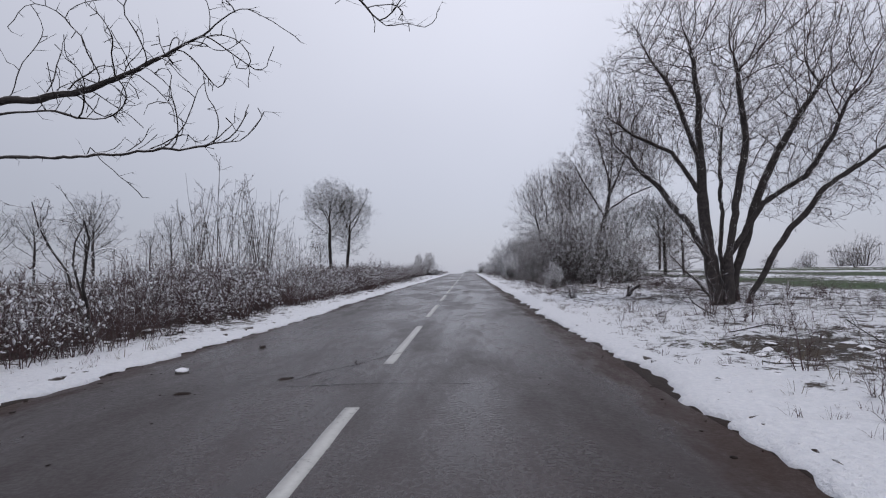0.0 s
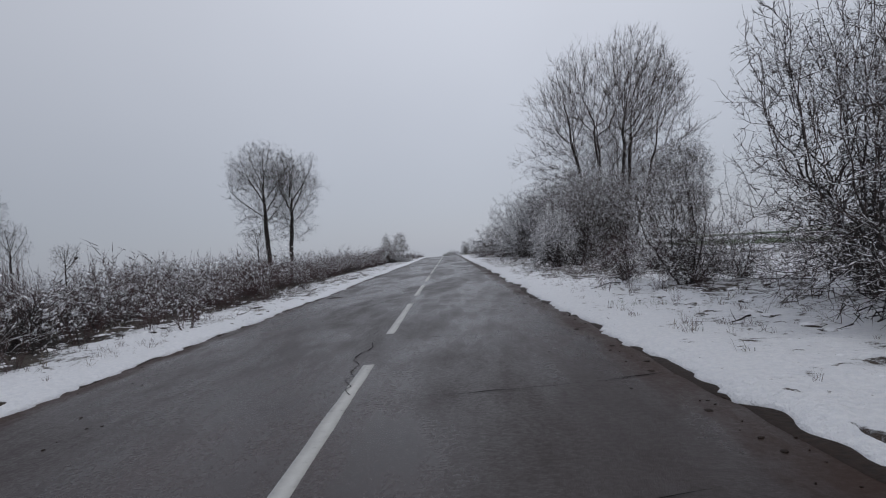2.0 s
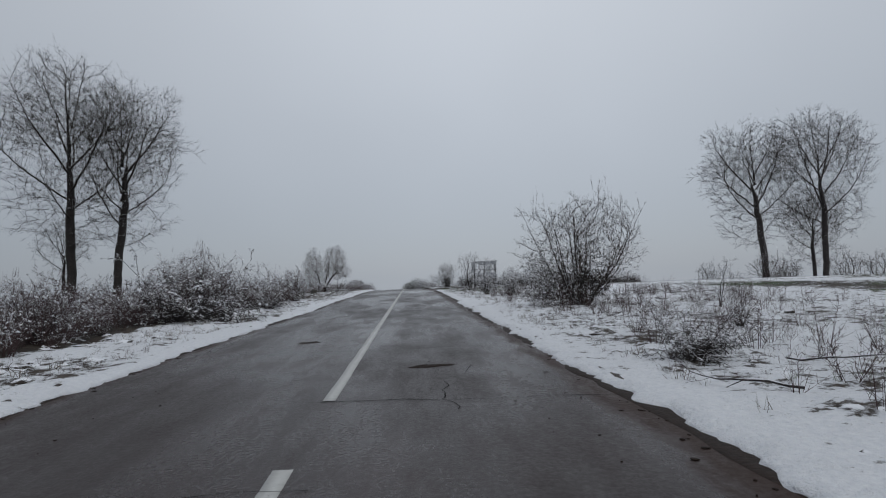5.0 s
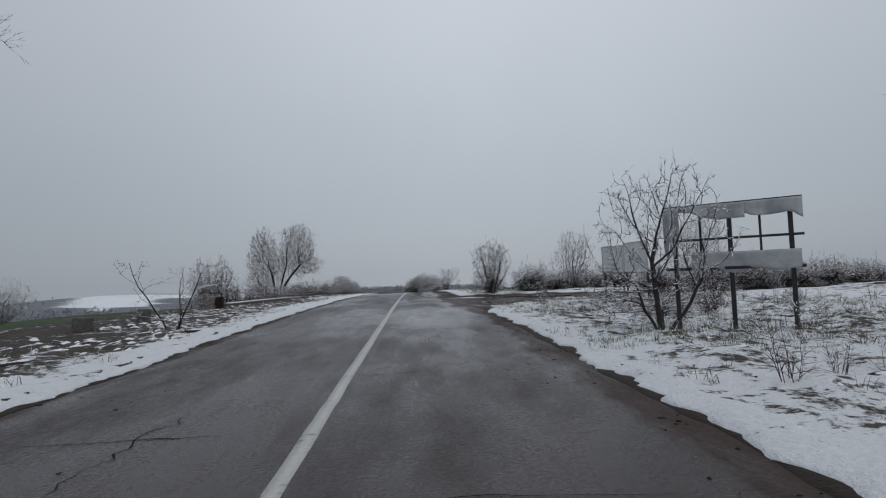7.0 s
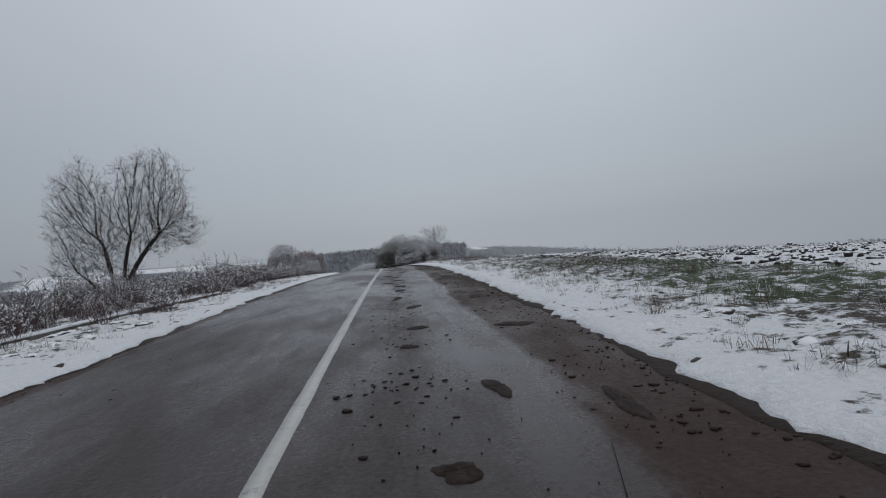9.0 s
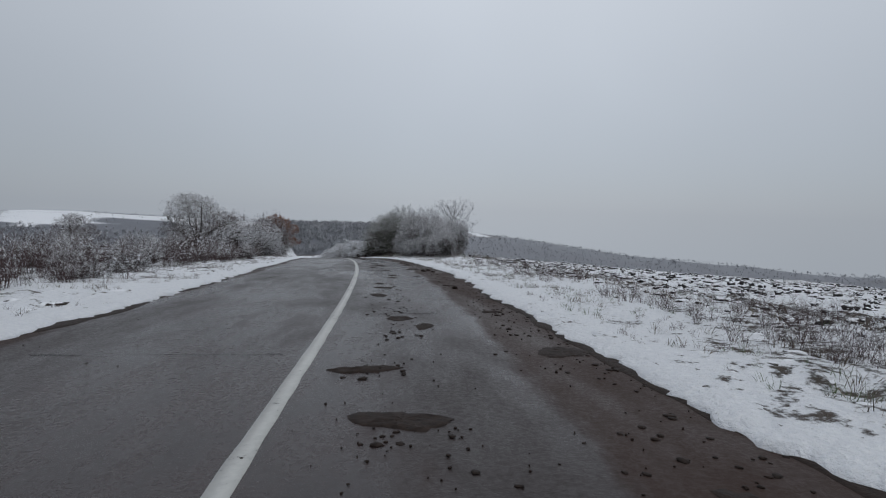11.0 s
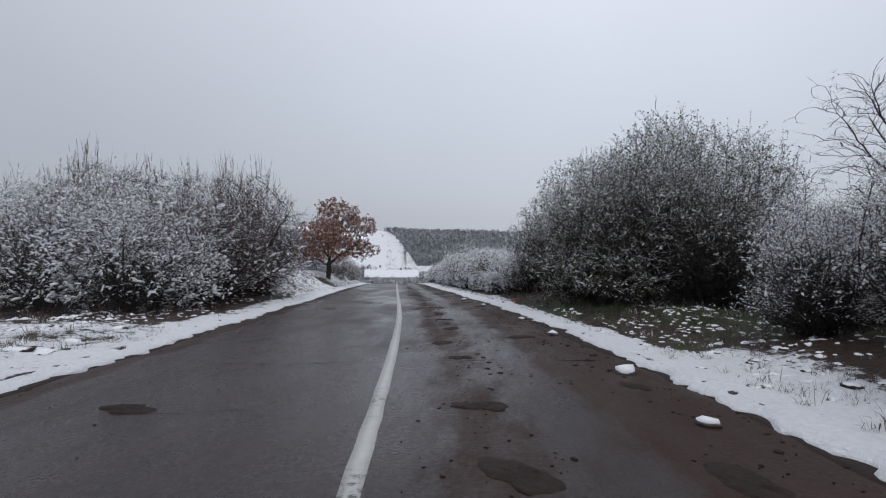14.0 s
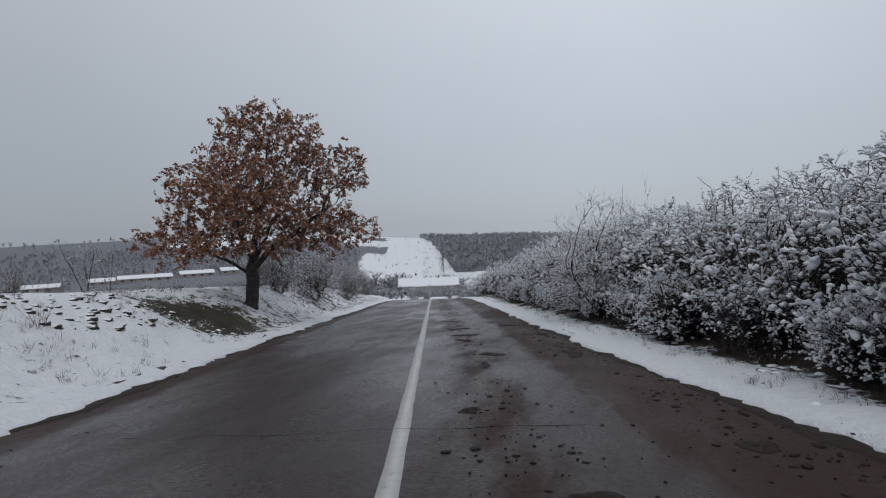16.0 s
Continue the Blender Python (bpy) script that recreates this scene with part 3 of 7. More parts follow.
for s, a, b, k in ((76, 1.0, 1.5, 4), (90, 1.1, 1.7, 4), (46, -1.6, -0.4, 2), (142.5, 1.4, 2.0, 3), (187, -1.4, -0.6, 3), (6, -1.0, 0.2, 2)):
    hang("crack", crack(rng, s, a, b, 0.05, k, 0.3), cracks)
for i in range(26):
    s, a = rng.uniform(2, 258), rng.uniform(-2.6, 1.6)
    hang("crack", crack(rng, s, a, a + rng.uniform(0.15, 0.45), rng.uniform(0.02, 0.04), rng.uniform(4, 9), 0.3), cracks)


def long_crack(s0, s1, l0, seed, wide=0.011):
    """A wandering open crack that runs along the road."""
    g = np.random.default_rng(seed)
    s = np.arange(s0, s1, 0.11)
    l = l0 + np.cumsum(g.normal(0, 0.045, len(s)))
    w = wide * g.uniform(0.3, 1.4, len(s)) * np.clip(3 * vnoise(s * 1.2, 0 * s, seed) - 0.6, 0.05, 1.3)
    V = []
    for k in (-0.5, 0.5):
        x, y = plan(s, l + k * w)
        V.append(np.stack([x, y, np.interp(s, SS, RZ) - 0.004 * np.abs(l) ** 1.5 + 0.005], -1))
    return grid_mesh("crack", np.stack(V, 1).reshape(-1, 3), len(s), 2, M_CRACK, smooth=False)


for i, (s0, s1, l0) in enumerate(((38.5, 42.5, 0.1), (75.2, 78.5, -1.0), (80.6, 83.0, 1.5), (90, 93, 1.3), (139, 142.5, 1.5), (186.0, 191.5, -0.9), (192, 196, -1.9), (46, 49, -1.2), (6, 8.5, -0.6), (20, 23, 1.4), (60, 64, -2.0), (108, 112, 1.2), (118, 121, -1.4), (204, 208, -1.5))):
    hang("crack", long_crack(s0, s1, l0, 40 + i), cracks)


# ---- growing plants ----
def unit(v):
    return v / np.maximum(np.linalg.norm(v, axis=-1, keepdims=True), 1e-9)


def run_out(rng, p, d, length, rad, n, wob, up, taper):
    """Lets a set of branches grow n pieces each; gives points and radii."""
    pts, r = [p], [rad]
    for i in range(n):
        d = unit(d + rng.normal(0, wob, d.shape) + np.array([0, 0, up]))
        p = p + d * (length / n)[:, None]
        pts.append(p)
        r.append(rad * (1 - (1 - taper) * (i + 1) / n))
    return np.stack(pts, 1), np.stack(r, 1)


def fork(rng, pts, rad, kids, f0, ang, ratio, rr, lens, flat=0.0, shape=(1.2, 0.75)):
    """Picks where the next branches leave their parents, and which way they go."""
    B, n = pts.shape[0], pts.shape[1] - 1
    u = rng.uniform(f0, 1.0, (B, kids)) ** 0.9
    k = np.minimum((u * n).astype(int), n - 1)
    t = (u * n - k)[..., None]
    b = np.arange(B)[:, None]
    a0, a1 = pts[b, k], pts[b, k + 1]
    p = a0 * (1 - t) + a1 * t
    d = unit(a1 - a0)
    side = unit(np.cross(d, rng.normal(0, 1, d.shape) * np.array([1, 1, 1 - flat])))
    a = np.radians(rng.uniform(*ang, (B, kids)))[..., None]
    nd = d * np.cos(a) + side * np.sin(a)
    ln = lens[:, None] * ratio * (shape[0] - shape[1] * u) * rng.uniform(0.6, 1.15, (B, kids))
    r = (rad[b, k] * (1 - t[..., 0]) + rad[b, k + 1] * t[..., 0]) * rr
    return p.reshape(-1, 3), nd.reshape(-1, 3), ln.ravel(), r.ravel()


def tubes(sets, sides):
    """Verts and quads of round branches."""
    VV, FF, T3, base = [], [], [], 0
    for (pts, rad), k in zip(sets, sides):
        if k == 0:
            # fine twigs: slim three-sided spikes
            p, q = pts[:, 0], pts[:, -1]
            t = unit(q - p)
            a = unit(np.cross(t, np.array([0.3, 0.1, 1.0])))
            c = np.cross(t, a)
            r = rad[:, :1]
            V = np.stack([p + a * r, p - a * r * 0.5 + c * r * 0.87, p - a * r * 0.5 - c * r * 0.87, q], 1)
            i = base + np.arange(len(p))[:, None] * 4
            f = np.concatenate([i + np.array([[0, 1, 3]]), i + np.array([[1, 2, 3]]), i + np.array([[2, 0, 3]])])
            T3.append(f)
            VV.append(V.reshape(-1, 3))
            base += len(p) * 4
            continue
        B, n = pts.shape[:2]
        t = np.gradient(pts, axis=1)
        t = unit(t)
        ref = np.where(np.abs(t[..., 2:3]) > 0.9, np.array([1.0, 0, 0]), np.array([0, 0, 1.0]))
        a = unit(np.cross(t, ref))
        c = np.cross(t, a)
        ang = np.arange(k) * 2 * np.pi / k + np.pi / 2
        V = pts[:, :, None] + rad[:, :, None, None] * (a[:, :, None] * np.cos(ang)[None, None, :, None] - c[:, :, None] * np.sin(ang)[None, None, :, None])
        idx = base + np.arange(B * n * k).reshape(B, n, k)
        nxt = np.roll(idx, -1, 2)
        FF.append(np.stack([idx[:, :-1], nxt[:, :-1], nxt[:, 1:], idx[:, 1:]], -1).reshape(-1, 4))
        VV.append(V.reshape(-1, 3))
        base += B * n * k
    F = [np.concatenate(v) for v in (FF, T3) if v]
    return np.concatenate(VV), F


def dots_on(rng, sets, count):
    """Random points on the branches, with the branch's direction there."""
    P, D = [], []
    w = np.array([len(s[0]) for s in sets], float)
    for (pts, rad), c in zip(sets, (count * w / w.sum()).astype(int)):
        b = rng.integers(0, len(pts), c)
        k = rng.integers(0, pts.shape[1] - 1, c)
        t = rng.uniform(0, 1, (c, 1))
        P.append(pts[b, k] * (1 - t) + pts[b, k + 1] * t)
        D.append(unit(pts[b, k + 1] - pts[b, k]))
    return np.concatenate(P), np.concatenate(D)


def blobs(rng, P, D, size, long=2.0):
    """Small lumps of snow lying along twigs."""
    n = len(P)
    D = unit(D * np.array([1, 1, 0.5]) + rng.normal(0, 0.15, D.shape))
    a = unit(np.cross(D, np.array([0.0, 0, 1.0])) + 1e-6)
    c = np.cross(a, D)
    s = size * rng.uniform(0.5, 1.5, (n, 1))
    V = np.stack([P + D * s * long, P + a * s, P - D * s * long, P - a * s, P + c * s * 1.0 + np.array([0, 0, 0.5]) * s], 1)
    f = np.array([[0, 1, 4], [1, 2, 4], [2, 3, 4], [3, 0, 4], [3, 2, 1], [3, 1, 0]])[:5 if long < 1.9 else 6]
    F = (np.arange(n) * 5)[:, None, None] + f[None]
    return V.reshape(-1, 3), F.reshape(-1, 3)


def pads(rng, P, D, size, long=1.4):
    """Soft rounded cushions of snow lying on the sprays."""
    n = len(P)
    D = unit(D * np.array([1, 1, 0.45]) + rng.normal(0, 0.2, D.shape))
    a = unit(np.cross(D, np.array([0.0, 0, 1.0])) + 1e-6)
    s = (size * np.exp(rng.normal(0, 0.38, n)))[:, None]
    g = long * rng.uniform(0.75, 1.3, (n, 1))
    up = np.array([0, 0, 1.0])
    rings = []
    for r, z in ((0.85, -0.25), (0.8, 0.42)):
        for i in range(5):
            w = 2 * math.pi * (i + 0.5 * (z > 0)) / 5
            q = rng.uniform(0.7, 1.25, (n, 1)) * s * r
            rings.append(P + D * q * math.cos(w) * g + a * q * math.sin(w) + up * s * (z + rng.uniform(-0.15, 0.15, (n, 1))))
    V = np.stack(rings + [P + up * s * 0.85 + rng.normal(0, 0.12, (n, 3)) * s, P - up * s * 0.42], 1)
    f = []
    for i in range(5):
        j = (i + 1) % 5
        f += [[i, j, 5 + i], [j, 5 + j, 5 + i], [5 + i, 5 + j, 10], [j, i, 11]]
    F = (np.arange(n) * 12)[:, None, None] + np.array(f)[None]
    return V.reshape(-1, 3), F.reshape(-1, 3)


def caps(rng, pts, width, keep, k=4, lift=0.004, long=0.40):
    """Ridges of snow lying along the upper side of branches."""
    top = pts[..., 2].max()
    z = pts[:, :, 2].mean(1) / top
    b = np.nonzero(rng.uniform(0, 1, len(pts)) < keep * (0.25 + 0.85 * z))[0]
    n = pts.shape[1] - 1
    t0 = rng.uniform(0.0, 0.6, (len(b), 1))
    reach = long / np.linalg.norm(pts[b, -1] - pts[b, 0], axis=1)[:, None]
    u = t0 + np.minimum(rng.uniform(0.7, 1.0, (len(b), 1)) - t0, reach) * np.linspace(0, 1, k)[None]
    i = np.minimum((u * n).astype(int), n - 1)
    f = (u * n - i)[..., None]
    P = pts[b[:, None], i] * (1 - f) + pts[b[:, None], i + 1] * f
    D = unit(pts[b, -1] - pts[b, 0])[:, None]
    a = unit(np.cross(D, np.array([0.0, 0, 1.0])) + 1e-6)
    w = width * rng.uniform(0.35, 1.35, (len(b), k, 1)) * np.array([0.35] + [1.0] * (k - 2) + [0.3])[None, :, None]
    up = np.array([0, 0, 1.0])
    P = P + up * lift
    V = np.stack([P - a * w - up * w * 0.35, P + up * w * 1.1 + rng.normal(0, 0.2, P.shape) * w, P + a * w - up * w * 0.35], 2)
    q = np.arange(len(b) * k * 3).reshape(len(b), k, 3)
    F = np.stack([q[:, :-1, :-1], q[:, :-1, 1:], q[:, 1:, 1:], q[:, 1:, :-1]], -1).reshape(-1, 4)
    return V.reshape(-1, 3), F


def leaves(rng, P, size, long=1.6, hangdown=0.3):
    """Small bent leaves, two triangles each."""
    n = len(P)
    d = unit(rng.normal(0, 1, (n, 3)) + np.array([0, 0, -hangdown]))
    a = unit(np.cross(d, rng.normal(0, 1, (n, 3))))
    up = np.cross(a, d)
    s = size * rng.uniform(0.6, 1.4, (n, 1))
    V = np.stack([P, P + d * s * long * 0.5 + a * s * 0.5 + up * s * 0.15, P + d * s * long, P + d * s * long * 0.5 - a * s * 0.5 + up * s * 0.15], 1)
    F = (np.arange(n) * 4)[:, None, None] + np.array([[0, 1, 2], [0, 2, 3]])[None]
    return V.reshape(-1, 3), F.reshape(-1, 3)


def grow(seed, stems, levels, sides):
    """stems: starts, directions, lengths, radii of the first branches. levels: how each set runs out and forks."""
    rng = np.random.default_rng(seed)
    p, d, ln, r = (np.asarray(v, float) for v in stems)
    out = []
    for i, q in enumerate(levels):
        pts, rad = run_out(rng, p, unit(d), ln, r, q["n"], q["wob"], q["up"], q.get("taper", 0.3))
        out.append((pts, rad))
        if "kids" in q:
            p, d, ln, r = fork(rng, pts, rad, q["kids"], q["f0"], q["ang"], q["ratio"], q.get("rr", 0.55), ln, q.get("flat", 0.0), q.get("shape", (1.2, 0.75)))
            r = np.maximum(r, q.get("rmin", 0.004))
    return rng, out


def plant(name, label, category, seed, stems, levels, sides, split, bark, twig, snow=0, snow_size=0.02, leaf=None, group="", lift=0.0, thatch=0):
    """Builds one tree or shrub at the world's origin: stem part, crown part and, where it has them, snow and leaves."""
    rng, out = grow(seed, stems, levels, sides)
    ob = tagged(empty(name, Vector((0, 0, lift))), label, category, group)
    V, F = tubes(out[:split], sides[:split])
    hang("trunk" if category == "tree" else "rootstock", mesh_of("trunk", V, F, bark, smooth=True), ob)
    V, F = tubes(out[split:], sides[split:])
    tagged(hang("crown", mesh_of("crown", V, F, twig), ob), kind="stuff")
    if snow:
        # share of twigs that carry snow, and how thick it lies
        bits = [caps(rng, out[-3][0], snow_size, snow * 0.5, 5), caps(rng, out[-2][0], snow_size * 0.8, snow * 0.4, 3)]
        n0 = len(bits[0][0])
        V, F = np.concatenate([bits[0][0], bits[1][0]]), np.concatenate([bits[0][1], bits[1][1] + n0])
        P, D = dots_on(rng, out[-2:], int(snow * 0.4 * len(out[-1][0])))
        B, T = blobs(rng, P, D, snow_size * 0.68, 3.0)
        T = T + len(V)
        V, F = np.concatenate([V, B]), [F, T]
        tagged(hang("snow", mesh_of("snow", V, F, M_SNOW, smooth=True), ob, "fresh snow lying along the twigs"), kind="stuff")
    # extra inner twigs, coloured dark to deepen the shade inside
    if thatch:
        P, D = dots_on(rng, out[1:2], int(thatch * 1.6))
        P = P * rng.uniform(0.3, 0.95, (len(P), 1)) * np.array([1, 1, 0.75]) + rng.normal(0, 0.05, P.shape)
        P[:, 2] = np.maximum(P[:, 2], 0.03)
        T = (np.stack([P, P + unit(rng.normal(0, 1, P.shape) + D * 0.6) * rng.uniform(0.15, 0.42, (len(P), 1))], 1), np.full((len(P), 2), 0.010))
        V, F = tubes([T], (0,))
        tagged(hang("tangle", mesh_of("tangle", V, F, M_SHADE_LITTER), ob, "tangle of inner twigs coloured dark for the shade within"), kind="stuff")
    if leaf:
        m, count, size, hd = leaf
        P, D = dots_on(rng, out[split:], count)
        V, F = leaves(rng, P, size, hangdown=hd)
        tagged(hang("foliage", mesh_of("foliage", V, [F], m), ob), kind="stuff")
    top = max(float(pts[..., 2].max()) for pts, _ in out)
    ob["tall"] = top
    return ob


def stand(ob, s, l, tall, rz=0.0, label="", first=False, wide=1.0, dz=-0.04, lean=(0, 0)):
    """Sets a plant, or a copy of it, on the ground, scaled to a height."""
    k = tall / ob["tall"]
    m = Matrix.LocRotScale(site(s, l, dz * tall / 3), Euler((lean[0], lean[1], rz)), Vector((k * wide, k * wide, k)))
    if first:
        ob.matrix_world = m
        made = ob
    else:
        sc = ob.scale.copy()
        ob.scale = (1, 1, 1)
        made = copy_thing(ob, m)
        ob.scale = sc
    if label:
        tagged(made, label)
    return made


def ring(rng, n, r0, tilt, length, rad, height=0.0, jitter=0.2):
    """n stems leaving the ground close together and leaning outwards."""
    a = np.arange(n) * 2.4 + rng.uniform(0, 6.3) + rng.normal(0, 0.3, n)
    t = np.radians(rng.uniform(*tilt, n))
    d = np.stack([np.cos(a) * np.sin(t), np.sin(a) * np.sin(t), np.cos(t)], -1)
    p = np.stack([np.cos(a) * r0, np.sin(a) * r0, np.full(n, height)], -1)
    return p, d, length * rng.uniform(1 - jitter, 1 + jitter, n), rad * rng.uniform(0.6, 1.1, n)


def lv(n, wob, up, kids=None, f0=0.2, ang=(25, 55), ratio=0.5, rr=0.55, taper=0.3, rmin=0.004, flat=0.0, shape=(1.2, 0.75)):
    q = dict(n=n, wob=wob, up=up, taper=taper)
    if kids:
        q.update(kids=kids, f0=f0, ang=ang, ratio=ratio, rr=rr, rmin=rmin, flat=flat, shape=shape)
    return q


# ---- trees that grow towards the light ----
def clump(rng, h, w, low=0.12, lobes=9, flare=1.0):
    """An uneven dome of round lobes: centres, half sizes and shares."""
    out = [((0, 0, h * (0.5 + low / 2)), (w * 0.46, w * 0.46, h * (0.46 - low / 2)), 1.0)]
    for i in range(lobes):
        a, q = i * 2.4 + rng.uniform(0, 0.8), rng.uniform(0.45, 0.8)
        z = rng.uniform(0.40, 0.82) if i % 3 else rng.uniform(0.14, 0.28)
        r = (0.15 + 0.35 * z * flare) * w * q if i % 3 else 0.34 * w
        out.append(((r * math.cos(a), r * math.sin(a), z * h), (w * rng.uniform(0.12, 0.2),) * 2 + (h * rng.uniform(0.14, 0.2),), 0.22))
    return out


def colony(rng, stems, env, n, step, kill, up, keep, floor=0.1, most=260, reach=5.0, out=0.3, focus=0.0):
    """Grows stems into the space marked by env; gives points, parents and radii shares."""
    w = np.array([e[2] for e in env], float)
    A = []
    for (c, r, _), k in zip(env, np.maximum((n * w / w.sum()).astype(int), 1)):
        d = unit(rng.normal(0, 1, (k, 3))) * rng.uniform(0, 1, (k, 1)) ** 0.36 * (1 + np.abs(rng.normal(0, 0.10, (k, 1))))
        A.append(np.array(c) + d * np.array(r))
    A = np.concatenate(A)
    A = A[A[:, 2] > floor]
    P, par, T = [], [], []
    for line in stems:
        line = np.array(line, float)
        cut = np.concatenate([[0], np.cumsum(np.linalg.norm(np.diff(line, axis=0), axis=1))])
        u = np.linspace(0, cut[-1], max(2, int(cut[-1] / step) + 1))
        L = np.stack([np.interp(u, cut, line[:, i]) for i in range(3)], 1)
        L[2:] += np.cumsum(rng.normal(0, step * 0.09, L[2:].shape), 0)
        root = int(np.linalg.norm(np.array(P) - L[0], axis=1).argmin()) if P and L[0][2] > 0.3 else -1
        for i, p in enumerate(L):
            par.append(root if i == 0 else len(P) - 1)
            T.append(unit(L[1] - L[0] if i == 0 else p - L[i - 1]))
            P.append(p)
    P, T, par = np.array(P), np.array(T), list(par)
    kids = np.zeros(len(P), int)
    near = np.linalg.norm(A[:, None] - P[None], axis=2)
    who, dist = near.argmin(1), near.min(1)
    for _ in range(most):
        if not len(A):
            break
        pull = np.zeros_like(P)
        close = dist < reach * step
        if not close.any():
            close = dist < dist.min() + step
        np.add.at(pull, who[close], unit(A[close] - P[who[close]]))
        grow_at = np.nonzero((np.linalg.norm(pull, axis=1) > 1e-6) & (kids < 3))[0]
        if not len(grow_at):
            A, who, dist = A[~close], who[~close], dist[~close]
            continue
        on = np.where(kids[grow_at] == 0, keep, keep * 0.35)[:, None]
        d = unit(unit(pull[grow_at]) + on * T[grow_at] + np.array([0, 0, up]) + out * unit(P[grow_at] - np.array([0, 0, focus])) + rng.normal(0, 0.08, (len(grow_at), 3)))
        Q = P[grow_at] + d * step
        kids[grow_at] += 1
        base = len(P)
        P, T, kids = np.concatenate([P, Q]), np.concatenate([T, d]), np.concatenate([kids, np.zeros(len(Q), int)])
        par += grow_at.tolist()
        near = np.sqrt(((A[:, None] - Q[None]) ** 2).sum(2))
        k = near.argmin(1)
        better = near[np.arange(len(A)), k] < dist
        who, dist = np.where(better, base + k, who), np.where(better, near[np.arange(len(A)), k], dist)
        alive = dist > kill
        A, who, dist = A[alive], who[alive], dist[alive]
    return P, np.array(par), T


def limbs(P, par, T, tip, base, power=1.8):
    """Radii that thicken towards the base, and the ends of every piece of branch."""
    n = len(P)
    S, best, heir = np.zeros(n), np.zeros(n), np.full(n, -1)
    for i in range(n - 1, -1, -1):
        S[i] = max(S[i], 1.0)
        p = par[i]
        if p >= 0:
            S[p] += S[i]
            if S[i] > best[p]:
                best[p], heir[p] = S[i], i
    r = S ** (1 / power)
    r = tip + (r - 1) * (base - tip) / max(r.max() - 1, 1e-6)
    i = np.nonzero(par >= 0)[0]
    p = par[i]
    main = heir[p] == i
    seg = unit(P[i] - P[p])
    has = heir >= 0
    tan = T.copy()
    tan[has] = unit(unit(P[heir[has]] - P[has]) + T[has])
    return r, i, np.where(main, r[p], np.minimum(r[p], r[i] * 1.12)), np.where(main[:, None], tan[p], seg), tan


def pipes(a, b, ra, rb, ta, tb, k):
    """k-sided pieces of branch from a to b."""
    ref = np.array([0.31, 0.87, 0.2])
    ang = np.arange(k) * 2 * np.pi / k
    ends = []
    for p, r, t in ((a, ra, ta), (b, rb, tb)):
        u = unit(np.cross(t, ref))
        v = np.cross(t, u)
        ends.append(p[:, None] + r[:, None, None] * (u[:, None] * np.cos(ang)[None, :, None] + v[:, None] * np.sin(ang)[None, :, None]))
    V = np.stack(ends, 1)
    q = np.arange(len(a) * 2 * k).reshape(len(a), 2, k)
    nx = np.roll(q, -1, 2)
    return V.reshape(-1, 3), [np.stack([q[:, 0], nx[:, 0], nx[:, 1], q[:, 1]], -1).reshape(-1, 4)]


def spikes(rng, P, T, per, long, rad, spread=0.7, up=0.25, sub=2, away=0.0, focus=0.0):
    """Fine twigs leaving the branches, each with smaller ones; gives bases, tips and radii."""
    n = rng.poisson(per, len(P))
    k = np.repeat(np.arange(len(P)), n)
    d = unit(T[k] * 0.8 + rng.normal(0, spread, (len(k), 3)) + np.array([0, 0, up]) + away * unit(P[k] - np.array([0, 0, focus])))
    a, L = P[k], rng.uniform(*long, (len(k), 1))
    b = a + d * L
    A, B, R = [a], [b], [np.full(len(a), rad)]
    if sub:
        j = np.repeat(np.arange(len(a)), sub)
        f = rng.uniform(0.2, 0.8, (len(j), 1))
        e = unit(d[j] + rng.normal(0, spread, (len(j), 3)) + np.array([0, 0, up * 0.6]))
        m = a[j] + d[j] * L[j] * f
        A.append(m), B.append(m + e * L[j] * rng.uniform(0.3, 0.6, (len(j), 1))), R.append(np.full(len(m), rad * 0.8))
    return np.concatenate(A), np.concatenate(B), np.concatenate(R)


